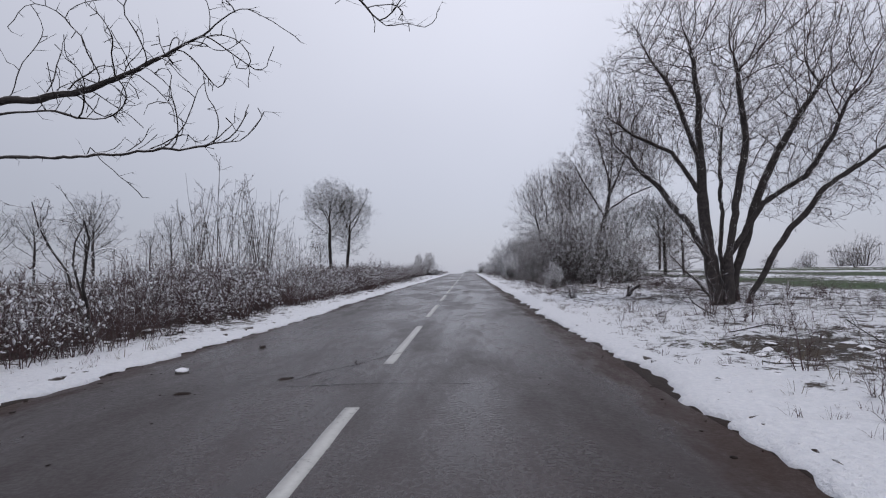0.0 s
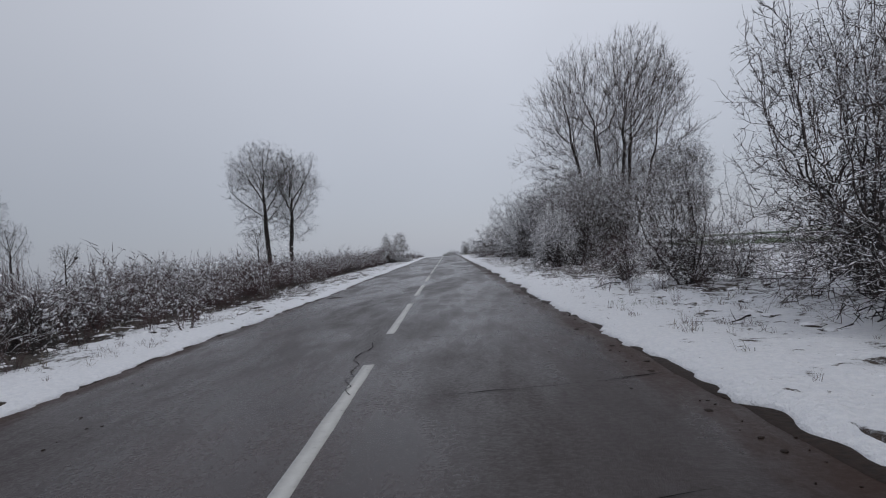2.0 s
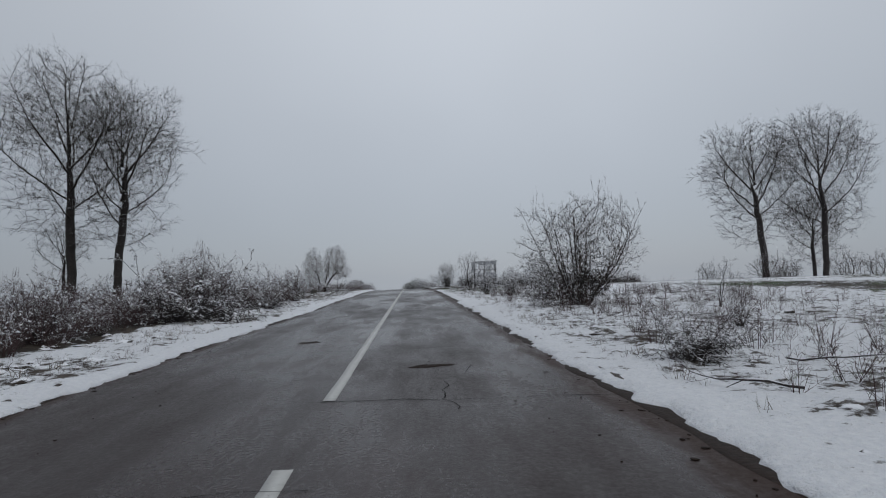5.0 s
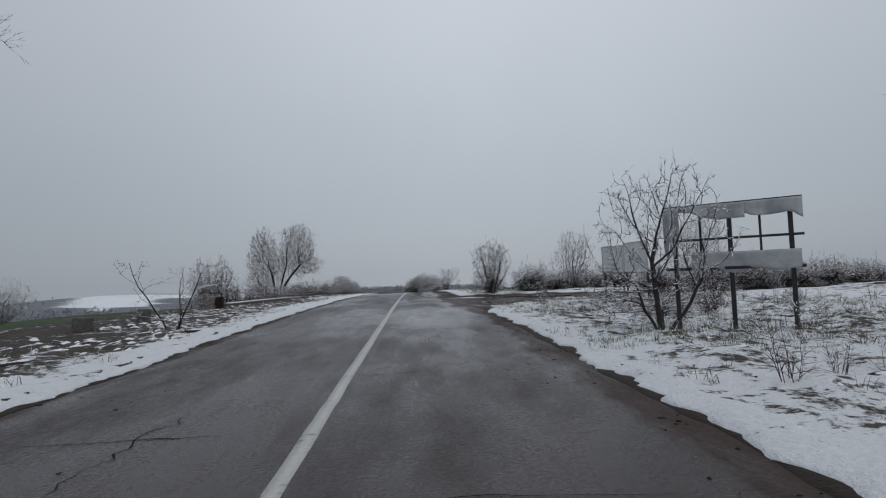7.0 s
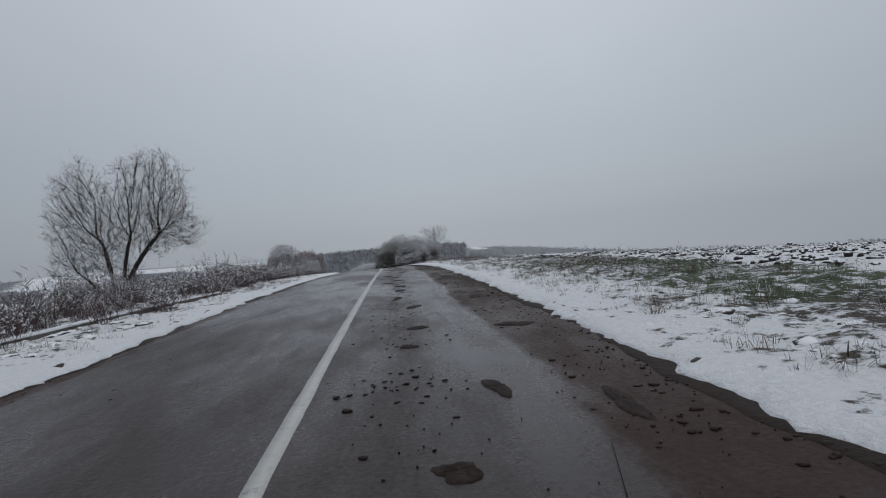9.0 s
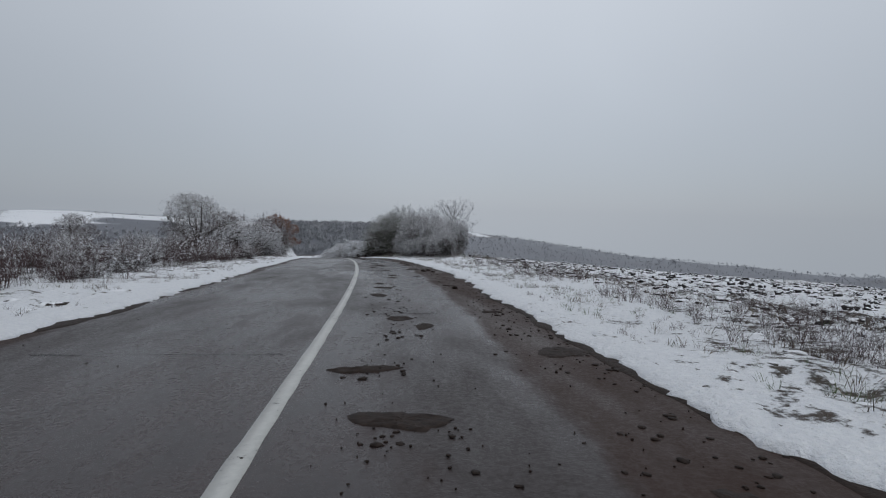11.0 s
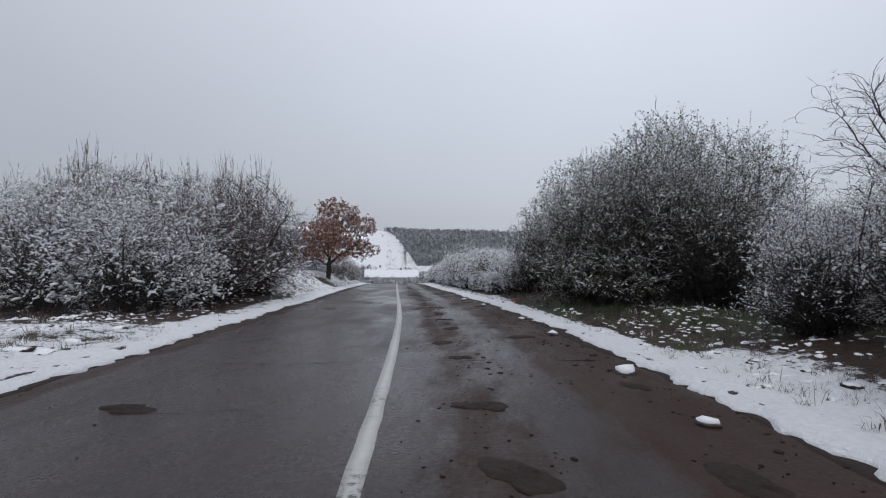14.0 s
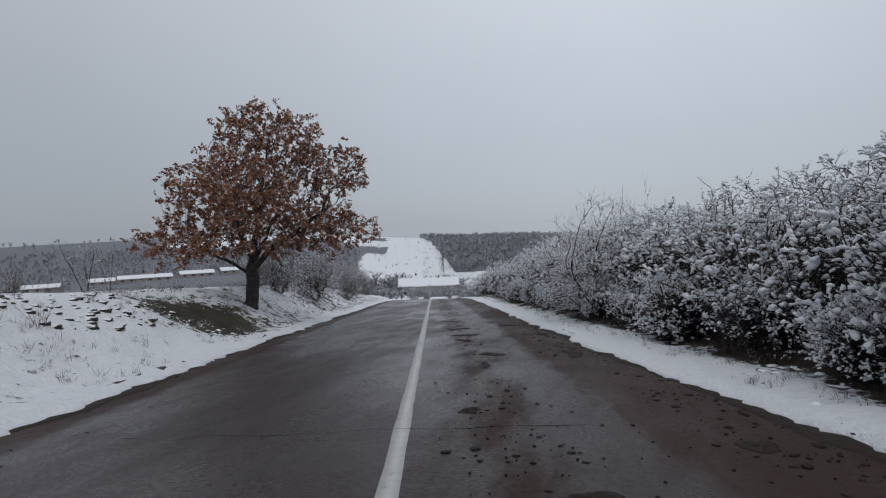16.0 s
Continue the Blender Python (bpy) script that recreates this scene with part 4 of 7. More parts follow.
def tree(name, label, category, seed, stems, env, n=2500, step=0.2, kill=0.3, up=0.15, keep=0.5, tip=0.008, base=0.2, power=2.3,
         twig=(2.0, (0.3, 0.8), 0.006), spread=0.7, lift=0.25, sub=2, thick=0.03, bark=None, fine=None, snow=0, snow_size=0.02, leaf=None, shoots=0, thatch=0, floor=0.1, out=0.3, focus=0.0, pad=None, clothe=1.6):
    """One tree or shrub at its true size: trunk, crown and, where it has them, snow, leaves and inner twigs coloured as
    shade.
    """
    rng = np.random.default_rng(seed)
    P, par, T = colony(rng, stems, env, n, step, kill, up, keep, floor, out=out, focus=focus)
    r, i, ra, ta, tan = limbs(P, par, T, tip, base, power)
    p = par[i]
    ob = tagged(empty(name, Vector((0, 0, 0))), label, category)
    thick = min(thick, float(ra.max()) * 0.55)
    heavy = ra > thick
    bits = []
    for lo, hi, k in ((thick, 0.07, 5), (0.07, 9, 8)):
        m = heavy & (ra > lo) & (ra <= hi)
        if m.any():
            bits.append(pipes(P[p[m]], P[i[m]], ra[m], r[i[m]], ta[m], tan[i[m]], k))
    V, F = gather(bits)
    hang("trunk" if category == "tree" else "rootstock", mesh_of("trunk", V, F, bark or M_BARK, smooth=True), ob)
    m = ~heavy
    thin = np.nonzero(r < thick * clothe)[0]
    a, b, q = spikes(rng, P[thin], T[thin], twig[0], twig[1], twig[2], spread, lift, sub, 0.55, focus)
    if shoots:
        tops = thin[np.argsort(-(P[thin, 2] + rng.normal(0, 0.25, len(thin)) * P[:, 2].max()))[:shoots]]
        a2, b2, q2 = spikes(rng, P[tops], np.tile([0, 0, 1.0], (len(tops), 1)), 1.0, (twig[1][1] * 1.1, twig[1][1] * 2.4), twig[2] * 1.3, 0.16, 0.3, 4)
        a, b, q = np.concatenate([a, a2]), np.concatenate([b, b2]), np.concatenate([q, q2])
    ok = b[:, 2] > 0.02
    a, b, q = a[ok], b[ok], q[ok]
    bits = [tubes([(np.stack([a, b], 1), np.stack([q, q], 1))], (0,))]
    if m.any():
        bits.append(pipes(P[p[m]], P[i[m]], ra[m], r[i[m]], ta[m], tan[i[m]], 3))
    V, F = gather(bits)
    tagged(hang("crown", mesh_of("crown", V, F, fine or M_TWIG), ob), kind="stuff")
    top = float(np.percentile(b[:, 2], 99.3))
    if snow:
        tw = np.stack([a, (a + b) / 2, b], 1)
        low = np.stack([P[p[m]], (P[p[m]] + P[i[m]]) / 2, P[i[m]]], 1)
        tw = tw[np.abs(tw[:, 2, 2] - tw[:, 0, 2]) < 0.8 * np.linalg.norm(tw[:, 2] - tw[:, 0], axis=1)]
        bits = [caps(rng, tw, snow_size * (0.32 if pad else 0.6), snow * 1.2, 3, long=6.0 * snow_size)]
        low = low[np.abs(low[:, 2, 2] - low[:, 0, 2]) < 0.85 * np.linalg.norm(low[:, 2] - low[:, 0], axis=1)] if len(low) else low
        if len(low):
            bits.append(caps(rng, low, snow_size * 0.85, min(1.0, snow * 2.0), 3))
        bits = [(x, [y]) for x, y in bits]
        j = rng.integers(0, len(a), int(snow * 0.3 * len(a)))
        f = rng.uniform(0.1, 1.0, (len(j), 1))
        Bv, Bf = blobs(rng, a[j] * (1 - f) + b[j] * f, unit(b[j] - a[j]), snow_size * 0.55, 1.7)
        bits.append((Bv, [Bf]))
        if pad:
            c = np.array([0, 0, 0.45 * top])
            wide = np.percentile(np.hypot(b[:, 0], b[:, 1]), 97)
            e = np.clip(np.linalg.norm((b - c) / np.array([wide, wide, 0.6 * top]), axis=1), 0.2, 1.2) ** 2 * (0.12 + np.clip(b[:, 2] / top, 0, 1)) ** pad[3]
            j = rng.choice(len(a), pad[0], p=e / e.sum())
            f = rng.uniform(0.3, 1.0, (len(j), 1))
            Q = a[j] * (1 - f) + b[j] * f
            small = 1.15 - 0.55 * np.clip(Q[:, 2] / top, 0, 1)
            Pv, Pf = pads(rng, Q, unit(b[j] - a[j]), pad[1] * small, pad[2])
            bits.append((Pv, [Pf]))
        V, F = gather(bits)
        tagged(hang("snow", mesh_of("snow", V, F, M_SNOW, smooth=True), ob, "fresh snow lying along the twigs"), kind="stuff")
    # added twigs whose dark colour stands for the shade inside the crown
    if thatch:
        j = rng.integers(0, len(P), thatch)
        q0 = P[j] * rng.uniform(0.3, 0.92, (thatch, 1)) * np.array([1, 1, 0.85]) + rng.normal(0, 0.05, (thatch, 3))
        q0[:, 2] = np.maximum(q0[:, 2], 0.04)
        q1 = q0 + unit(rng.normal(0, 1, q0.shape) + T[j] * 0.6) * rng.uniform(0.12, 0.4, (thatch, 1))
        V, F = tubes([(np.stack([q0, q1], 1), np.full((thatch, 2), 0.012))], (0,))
        tagged(hang("tangle", mesh_of("tangle", V, F, M_SHADE_LITTER), ob, "tangle of inner twigs coloured dark for the shade within"), kind="stuff")
    if leaf:
        lm, count, size, hd = leaf
        bearing = rng.permutation(len(a))[:max(1, int(len(a) * 0.6))]
        j = rng.choice(bearing, count)
        f = rng.uniform(0.2, 1.0, (count, 1))
        V, F = leaves(rng, a[j] * (1 - f) + b[j] * f, size, hangdown=hd)
        tagged(hang("foliage", mesh_of("foliage", V, [F], lm), ob), kind="stuff")
    ob["tall"] = top
    return ob


def sheaf(rng, n, r0, tilt, length):
    """Stems that leave the ground side by side and bend outwards."""
    out = []
    for i in range(n):
        a, t = i * 2.4 + rng.uniform(0, 1.2), math.radians(rng.uniform(*tilt))
        c = np.array([math.cos(a), math.sin(a), 0])
        L = length * rng.uniform(0.6, 1.15)
        p0 = c * r0 * rng.uniform(0.2, 1) + np.array([0, 0, 0.02])
        p1 = p0 + (c * math.sin(t) + np.array([0, 0, math.cos(t)])) * L * 0.5
        p2 = p1 + (c * math.sin(t * 0.75) + np.array([0, 0, math.cos(t * 0.75)])) * L * 0.5
        out.append([np.array([0, 0, -0.1]), p0, p1, p2])
    return out


# poplars: a straight trunk that breaks into long limbs sweeping up and out
def poplar(seed, label, h=27.0, w=14.0, lean=0.0, n=3600, name="poplar_tree", coarse=1.0):
    rng = np.random.default_rng(seed)
    env = [((lean * h * 0.7, 0, 0.70 * h), (w * 0.45, w * 0.45, 0.27 * h), 1.0), ((lean * h * 0.4, 0, 0.40 * h), (w * 0.38, w * 0.38, 0.13 * h), 0.14)]
    for i in range(10):
        a = i * 2.4 + rng.uniform(0, 0.9)
        env.append(((lean * h * 0.75 + w * 0.30 * math.cos(a), w * 0.30 * math.sin(a), h * rng.uniform(0.66, 0.90)), (w * 0.17, w * 0.17, h * 0.09), 0.08))
    stems = [[(0, 0, -0.3), (lean * h * 0.1, 0, 0.2 * h), (lean * h * 0.3, 0.01 * h, 0.45 * h), (lean * h * 0.55, -0.01 * h, 0.68 * h), (lean * h * 0.8, 0, 0.93 * h)]]
    for i in range(14):
        a, f = i * 2.4 + rng.uniform(-0.4, 0.4), 0.27 + 0.45 * (i / 13) ** 0.8
        c, x0 = np.array([math.cos(a), math.sin(a), 0]), np.array([lean * f * h * 0.66, 0, f * h])
        tilt = math.radians(np.interp(f, [0.27, 0.36, 0.5, 0.72], [74, 56, 40, 24]) * rng.uniform(0.85, 1.15))
        L = np.interp(f, [0.27, 0.36, 0.5, 0.72], [0.19, 0.30, 0.40, 0.25]) * h * rng.uniform(0.8, 1.1) * (w / h / 0.54)
        line = [x0]
        for bend in (1.08, 0.95, 0.8):
            line.append(line[-1] + (c * math.sin(tilt * bend) + np.array([0, 0, math.cos(tilt * bend)])) * L / 3)
        stems.append(line)
    s = h / 27.0
    return tree(name, label, "tree", seed, stems, env, n, 0.40 * s * coarse, 0.50 * s * coarse, 0.10, 0.5, 0.016 * s * coarse, 0.44 * s, 1.55,
                (1.0 / coarse, (0.7 * s, 1.8 * s), 0.011 * s * coarse), 0.5, 0.15, 3, 0.06 * s, fine=M_BARK, out=0.55, focus=0.40 * h)


# bushes: stems side by side, spreading into an uneven dome of fine twigs
def bush(seed, label, h, w, stems=9, tilt=(3, 45), n=1300, step=0.13, low=0.06, snow=0.35, size=0.013, fine=None, per=1.35, long=(0.16, 0.46), rad=0.0042, shoots=12, thatch=900, lobes=10,
         name="shrub", leaf=None, up=0.05, keep=0.45, lift=0.12, spread=0.75, base=0.032, sub=2, flare=1.0, pad=None, stem=0.38):
    rng = np.random.default_rng(seed)
    return tree(name, label, "shrub", seed, sheaf(rng, stems, 0.06 * w + 0.08, tilt, h * stem), clump(rng, h, w, low, lobes, flare), int(n * 2.0), step, step * 1.25, up, keep, rad * 1.2, base, 1.9,
                (per, long, rad), spread, lift, sub, 0.014, M_BARK, fine or M_FROST, snow, size, leaf, shoots, thatch, out=0.35, pad=pad)


# shrubs: a sheaf of stems with dense twigs
def shrub(seed, label, n=16, tilt=(6, 60), snowy=0.6, size=0.012, twigs=M_FROST, kids=8, up=0.07, leaf=None, name="shrub", dense=8, tips=4, length=2.4, rad=0.03, curl=0.12, ratio=0.5, thatch=0, thick=0.006):
    rng = np.random.default_rng(seed)
    return plant(name, label, "shrub", seed, ring(rng, n, 0.14, tilt, length, rad, -0.05, 0.16),
                 [lv(6, curl, up, kids, 0.08, (22, 70), ratio, 0.5, 0.3, 0.009), lv(4, curl + 0.06, up, dense, 0.05, (25, 72), 0.40, 0.6, 0.4, thick * 1.1), lv(1, curl + 0.05, up * 0.6, tips, 0.1, (25, 78), 0.55, 0.85, 0.5, thick * 0.9), lv(1, curl, 0.02)],
                 (5, 3, 0, 0), 1, M_BARK, twigs, snowy, size, leaf, thatch=thatch)

# ---- trees and shrubs along the road ----
twin = poplar(3, "tall bare poplar with a dark trunk beside its twin", 27.5, 15.0, n=3000)
stand(twin, 146.5, -36.3, 27.5, 0.0, first=True)
twin2 = poplar(8, "tall bare poplar leaning slightly, beside its twin", 25.5, 12.5, 0.07)
stand(twin2, 147.5, -32.0, 25.5, 0.0, first=True)
bare_tree = poplar(9, "bare tree standing in a snowy field", 13.0, 7.5, 0.0, 900, "bare_tree", 1.7)
bare_tree.location = site(112, -120)
bushy_tree = bush(43, "bare bushy tree on the far edge of a field", 6.0, 5.5, 8, (4, 40), 500, 0.26, 0.05, 0, fine=M_TWIG, per=1.5, long=(0.3, 0.8), rad=0.012, thatch=300, name="bushy_tree", base=0.09)
bushy_tree.location = site(150, 140)
stand(bare_tree, 152.0, -40.5, 11.0, 0.7, "slight bare tree behind two poplars")
stand(twin2, 151.4, 46.0, 21.5, 2.6, "bare poplar at the edge of a snowy field", wide=1.15)
stand(twin, 151.0, 53.5, 23, 4.1, "bare poplar beside another at the field edge", wide=0.95)
for s, l, h in ((150, 45, 5), (153, 50, 4.5), (152, 57, 5.5), (156, 41, 4)):
    stand(bushy_tree, s, l, h, s * 0.7, "grey bush under the field-edge poplars")
stand(twin, 158.0, 57.5, 15.0, 1.2, "smaller bare poplar behind two others", wide=1.0)

# old willow: thick limbs fanning out from one swollen base
big_willow = tree("willow_tree", "large old willow with thick dark leaning limbs", "tree", 21,
                  [[(-0.1, 0, -0.3), (-0.2, 0.1, 1.3), (-0.38, 0.2, 3.4), (-0.40, 0.3, 4.7), (-0.33, 0.4, 6.2), (-0.55, 0.5, 8.0)],
                   [(0.1, -0.2, -0.3), (0.16, -0.2, 1.7), (0.38, -0.3, 3.2), (0.60, -0.4, 4.8), (0.35, -0.5, 7.0)],
                   [(0.35, 0.1, -0.3), (0.5, 0.1, 1.3), (1.25, 0.3, 3.0), (2.24, 0.5, 4.9), (3.1, 0.7, 6.3), (3.7, 0.8, 7.3)],
                   [(0.5, -0.2, -0.3), (0.75, -0.2, 0.5), (1.7, -0.4, 2.2), (2.7, -0.6, 3.4), (3.7, -0.8, 4.0), (4.9, -0.9, 4.9)],
                   [(0.2, 0, 1.5), (1.15, -0.2, 2.95), (2.35, -0.4, 3.6), (3.1, -0.5, 4.9), (3.6, -0.6, 5.9)],
                   [(-0.3, 0.2, 1.5), (-0.5, 1.0, 2.6), (-1.0, 2.8, 4.3), (-1.5, 4.5, 5.8), (-1.9, 5.8, 7.0)],
                   [(-0.38, 0.2, 3.3), (-1.15, 0.3, 4.7), (-2.0, 0.5, 5.1), (-2.9, 0.6, 5.8)], [(-0.40, 0.3, 4.5), (-1.3, 0.0, 6.5), (-2.3, -0.2, 7.9)],
                   [(-0.25, -0.1, 1.4), (-1.04, -0.3, 2.2), (-1.7, -0.5, 3.0)], [(0.3, 0.5, -0.2), (0.6, 1.4, 2.0), (1.2, 2.6, 4.5), (1.6, 3.2, 6.5)], [(-0.3, -0.1, 0.2), (-0.9, -0.4, 0.9), (-1.6, -0.5, 1.5)]],
                  [((0.8, 0.3, 7.0), (3.5, 3.2, 3.2), 1.0), ((-1.8, 1.6, 6.4), (1.5, 2.8, 1.7), 0.35), ((4.2, 0.2, 5.9), (2.2, 2.2, 2.5), 0.4), ((-1.3, -0.2, 1.3), (1.2, 1.0, 1.0), 0.12), ((2.4, 0, 3.2), (1.6, 1.4, 0.9), 0.08), ((-1.4, 3.4, 5.4), (0.9, 2.6, 1.4), 0.2)],
                  8500, 0.16, 0.19, 0.12, 0.55, 0.006, 0.20, 1.65, (1.0, (0.2, 0.7), 0.0044), 0.6, 0.2, 3, 0.03, out=0.35, focus=1.0, clothe=3.6)
stand(big_willow, 16.2, 8.5, big_willow["tall"], 0.0, first=True)
lean_tree = tree("poplar_tree", "bare poplar leaning towards the field", "tree", 31,
                 [[(-1.5, 0, -0.3), (-1.0, 0, 3.5), (-0.4, 0, 6.0), (0.0, 0.1, 9.0), (0.1, 0, 11.5)], [(-0.5, 0, 5.2), (1.1, -0.3, 6.2), (2.9, -0.6, 6.8)], [(-2.9, 0.5, -0.3), (-2.8, 0.6, 4.0), (-2.7, 0.7, 7.2)],
                  [(-0.4, 0, 6.0), (0.7, 0, 8.2), (1.6, 0.1, 10.4)], [(-0.2, 0, 7.2), (-0.6, 0.3, 9.4), (-0.9, 0.3, 11.2)], [(-0.7, 0, 5.0), (-1.6, 0.3, 6.8), (-2.4, 0.4, 8.4)], [(-0.3, 0.1, 6.6), (0.2, 1.1, 8.6), (0.4, 1.6, 10.0)], [(-0.5, 0, 5.6), (0.1, -1.1, 7.4), (0.5, -1.5, 9.2)]],
                 [((0.1, 0, 9.2), (2.4, 2.0, 3.5), 1.0), ((2.1, -0.3, 7.9), (1.7, 1.4, 1.7), 0.3), ((-2.7, 0.6, 7.2), (1.5, 1.4, 2.2), 0.4), ((0.0, 0, 5.4), (2.2, 1.5, 0.9), 0.15)],
                 4500, 0.17, 0.21, 0.12, 0.6, 0.006, 0.17, 1.7, (1.2, (0.3, 0.8), 0.0048), 0.5, 0.2, 3, 0.03, out=0.3, focus=4.5)
stand(lean_tree, 38.5, 11.4, 13.2, 0.0, first=True)
rng = np.random.default_rng(41)
round_willow = tree("willow_tree", "broad bare willow with a rounded crown", "tree", 41, sheaf(rng, 12, 0.9, (2, 30), 7.5), clump(rng, 14.0, 11.6, 0.1, 14, 0.9),
                    9000, 0.22, 0.26, 0.16, 0.55, 0.007, 0.15, 1.6, (1.4, (0.4, 1.2), 0.0058), 0.38, 0.30, 3, 0.035, out=0.45, focus=0.5)
stand(round_willow, 70.8, 12.6, 14.2, 1.0, first=True)
stand(bare_tree, 57.0, 21.5, 8.8, 0.8, "small bare tree behind the roadside thicket", wide=1.2)
stand(bare_tree, 60.0, 24.5, 7.2, 2.8, "small bare tree behind the roadside thicket", wide=1.2)
two_lobed = tree("willow_tree", "bare willow with two spreading lobes", "tree", 51,
                 [[(0, 0, -0.2), (0.4, 0, 1.2), (1.6, 0.1, 2.9), (2.9, 0.2, 4.4)], [(-0.1, 0.1, -0.2), (-0.3, 0.1, 1.5), (-0.8, 0.2, 3.6)], [(0.1, -0.2, -0.2), (0.5, -0.4, 1.8), (1.2, -0.6, 4.2)], [(-0.2, -0.1, -0.2), (-1.0, -0.4, 1.2), (-2.0, -0.6, 2.2)], [(0.1, 0.2, -0.2), (0.3, 0.9, 2.4)]],
                 [((-1.6, 0, 5.0), (1.6, 2.0, 3.3), 0.9), ((2.4, 0, 5.8), (2.0, 2.1, 2.8), 1.0), ((0.3, 0, 4.2), (1.2, 1.6, 1.8), 0.25), ((-2.0, 0, 2.2), (1.5, 1.5, 1.6), 0.25), ((3.8, 0, 4.2), (1.5, 1.3, 1.1), 0.2), ((0, 0, 1.6), (1.3, 1.3, 1.0), 0.12)],
                 5200, 0.15, 0.18, 0.1, 0.5, 0.006, 0.14, 1.75, (1.4, (0.25, 0.7), 0.005), 0.6, 0.18, 3, 0.03, out=0.5, focus=0.9)
stand(two_lobed, 170.3, -13.0, 7.7, 0.0, first=True, wide=0.95)

# far bare trees in the fields
for s, l, h, w in ((86, -60, 15.5, 0.9), (92, -74, 14, 0.9), (95, -52, 13, 0.8), (130, -67, 8.5, 0.9), (130, -76, 13, 0.9), (100, -95, 14, 1.0), (70, -62, 11, 0.9)):
    stand(bare_tree, s, l, h, s * 1.7, wide=w)
for s, l, h in ((190, 62, 5), (196, 75, 7.5), (200, 92, 6), (188, 104, 5), (205, 118, 6.5), (90, 85, 5.5), (110, 100, 4.5), (125, 92, 8), (135, 118, 5), (140, 78, 5), (80, 120, 7), (118, 74, 4), (122, 84, 5.5), (128, 104, 4.5), (150, 60, 5), (154, 50, 3.5), (96, 108, 5), (104, 74, 4.5), (70, 96, 6), (148, 92, 6)):
    stand(bushy_tree, s, l, h, s * 0.9, wide=1.1)

hawthorn = bush(61, "dense frosted hawthorn thicket with dark stems", 4.6, 4.4, 9, (3, 42), 1100, 0.13, 0.05, 0.40, 0.014, M_TWIG, thatch=1500)
stand(hawthorn, 33.5, 7.2, 4.6, 0.3, first=True, wide=1.0)
stand(hawthorn, 36.2, 9.0, 5.4, 2.2, wide=1.15)
stand(hawthorn, 37.2, 11.4, 4.2, 3.7, wide=1.0)
stand(hawthorn, 40.2, 13.2, 3.4, 0.9, wide=1.1)
stand(hawthorn, 39.4, 6.3, 4.0, 1.1, wide=0.9)
stand(hawthorn, 45.5, 6.2, 2.8, 4.2, wide=1.0)
stand(hawthorn, 42.0, 10.5, 5.0, 0.0, wide=1.0)
stand(hawthorn, 41.6, 7.4, 4.7, 3.0, wide=0.85)
stand(hawthorn, 36.0, 7.6, 4.3, 5.1, wide=0.9)
frost_bush = bush(71, "upright frosted bush thick with snow buds", 2.5, 2.2, 10, (3, 38), 800, 0.09, 0.05, 0.5, 0.013, long=(0.1, 0.3), rad=0.004, shoots=30, thatch=500, base=0.022)
stand(frost_bush, 56.5, 5.6, 2.6, 0.0, first=True)
stand(frost_bush, 27.4, 5.4, 1.3, 0.7, "small frosted bush at a thicket's foot")
stand(hawthorn, 58.6, 7.0, 4.6, 2.0, "tall frosted bush with snowy drooping twigs", wide=0.8)
stand(frost_bush, 62.5, 6.8, 3.0, 2.0)
for s, l, h in ((58.4, 8.8, 4.4), (61.0, 8.8, 4.6), (63.4, 9.6, 5.0), (65.4, 9.4, 4.6), (68.2, 11.0, 5.2)):
    stand(hawthorn, s, l, h, s, wide=0.85)

stand(frost_bush, 64.0, 6.6, 2.8, 2.9)
bushy = bush(81, "broad rounded bush with frosted bare twigs", 4.4, 4.8, 14, (3, 58), 1600, 0.13, 0.03, 0.5, 0.012, shoots=16, thatch=1600, flare=1.1, long=(0.10, 0.32), per=1.8)
stand(bushy, 77.0, 6.9, 5.4, 0.0, first=True, wide=0.9)
stand(bushy, 75.0, 7.6, 4.7, 2.4, wide=0.85)
stand(bushy, 79.6, 8.0, 5.0, 3.9, wide=0.85)
stand(bushy, 78.4, 9.4, 6.2, 5.2, wide=0.8)
stand(bushy, 146.0, -22.0, 2.6, 1.7, "small frosted bush at the edge of a green field", wide=1.2)
fan_bush = bush(85, "fan-shaped bush with pale buds and a dark base", 3.9, 4.4, 18, (3, 56), 900, 0.13, 0.08, 0.4, 0.012, M_TWIG, per=1.3, long=(0.14, 0.4), shoots=30, thatch=2200, lift=0.2, spread=0.5, up=0.06, keep=0.6, leaf=(M_BUD, 5000, 0.017, 0.0), pad=(1500, 0.013, 1.6, 1.0), stem=0.9)
stand(fan_bush, 103.6, 6.8, 4.0, 1.0, first=True)
stand(frost_bush, 108.0, 6.6, 1.7, 1.0)
stand(frost_bush, 113.0, 6.0, 1.5, 3.0)
stand(frost_bush, 117.5, 5.4, 1.9, 4.0)
bramble = shrub(91, "tangled dark bramble mound dusted with snow", 22, (25, 80), 0.5, 0.017, kids=6, tips=2, dense=4, up=-0.09, length=2.0, rad=0.012, curl=0.16, name="bramble", thatch=900, leaf=(M_BRAMBLE, 500, 0.05, 0.2))
stand(bramble, 85.4, 6.3, 1.75, 0.0, first=True)
stand(bramble, 88.5, 7.6, 1.0, 2.0)
stand(bramble, 102.6, -6.1, 2.4, 1.0, "tall arching bramble beside the road")
stand(bramble, 109.0, -5.5, 1.5, 2.0)
stand(bramble, 91.8, 4.6, 0.8, 2.0, "low arching bramble over snow")
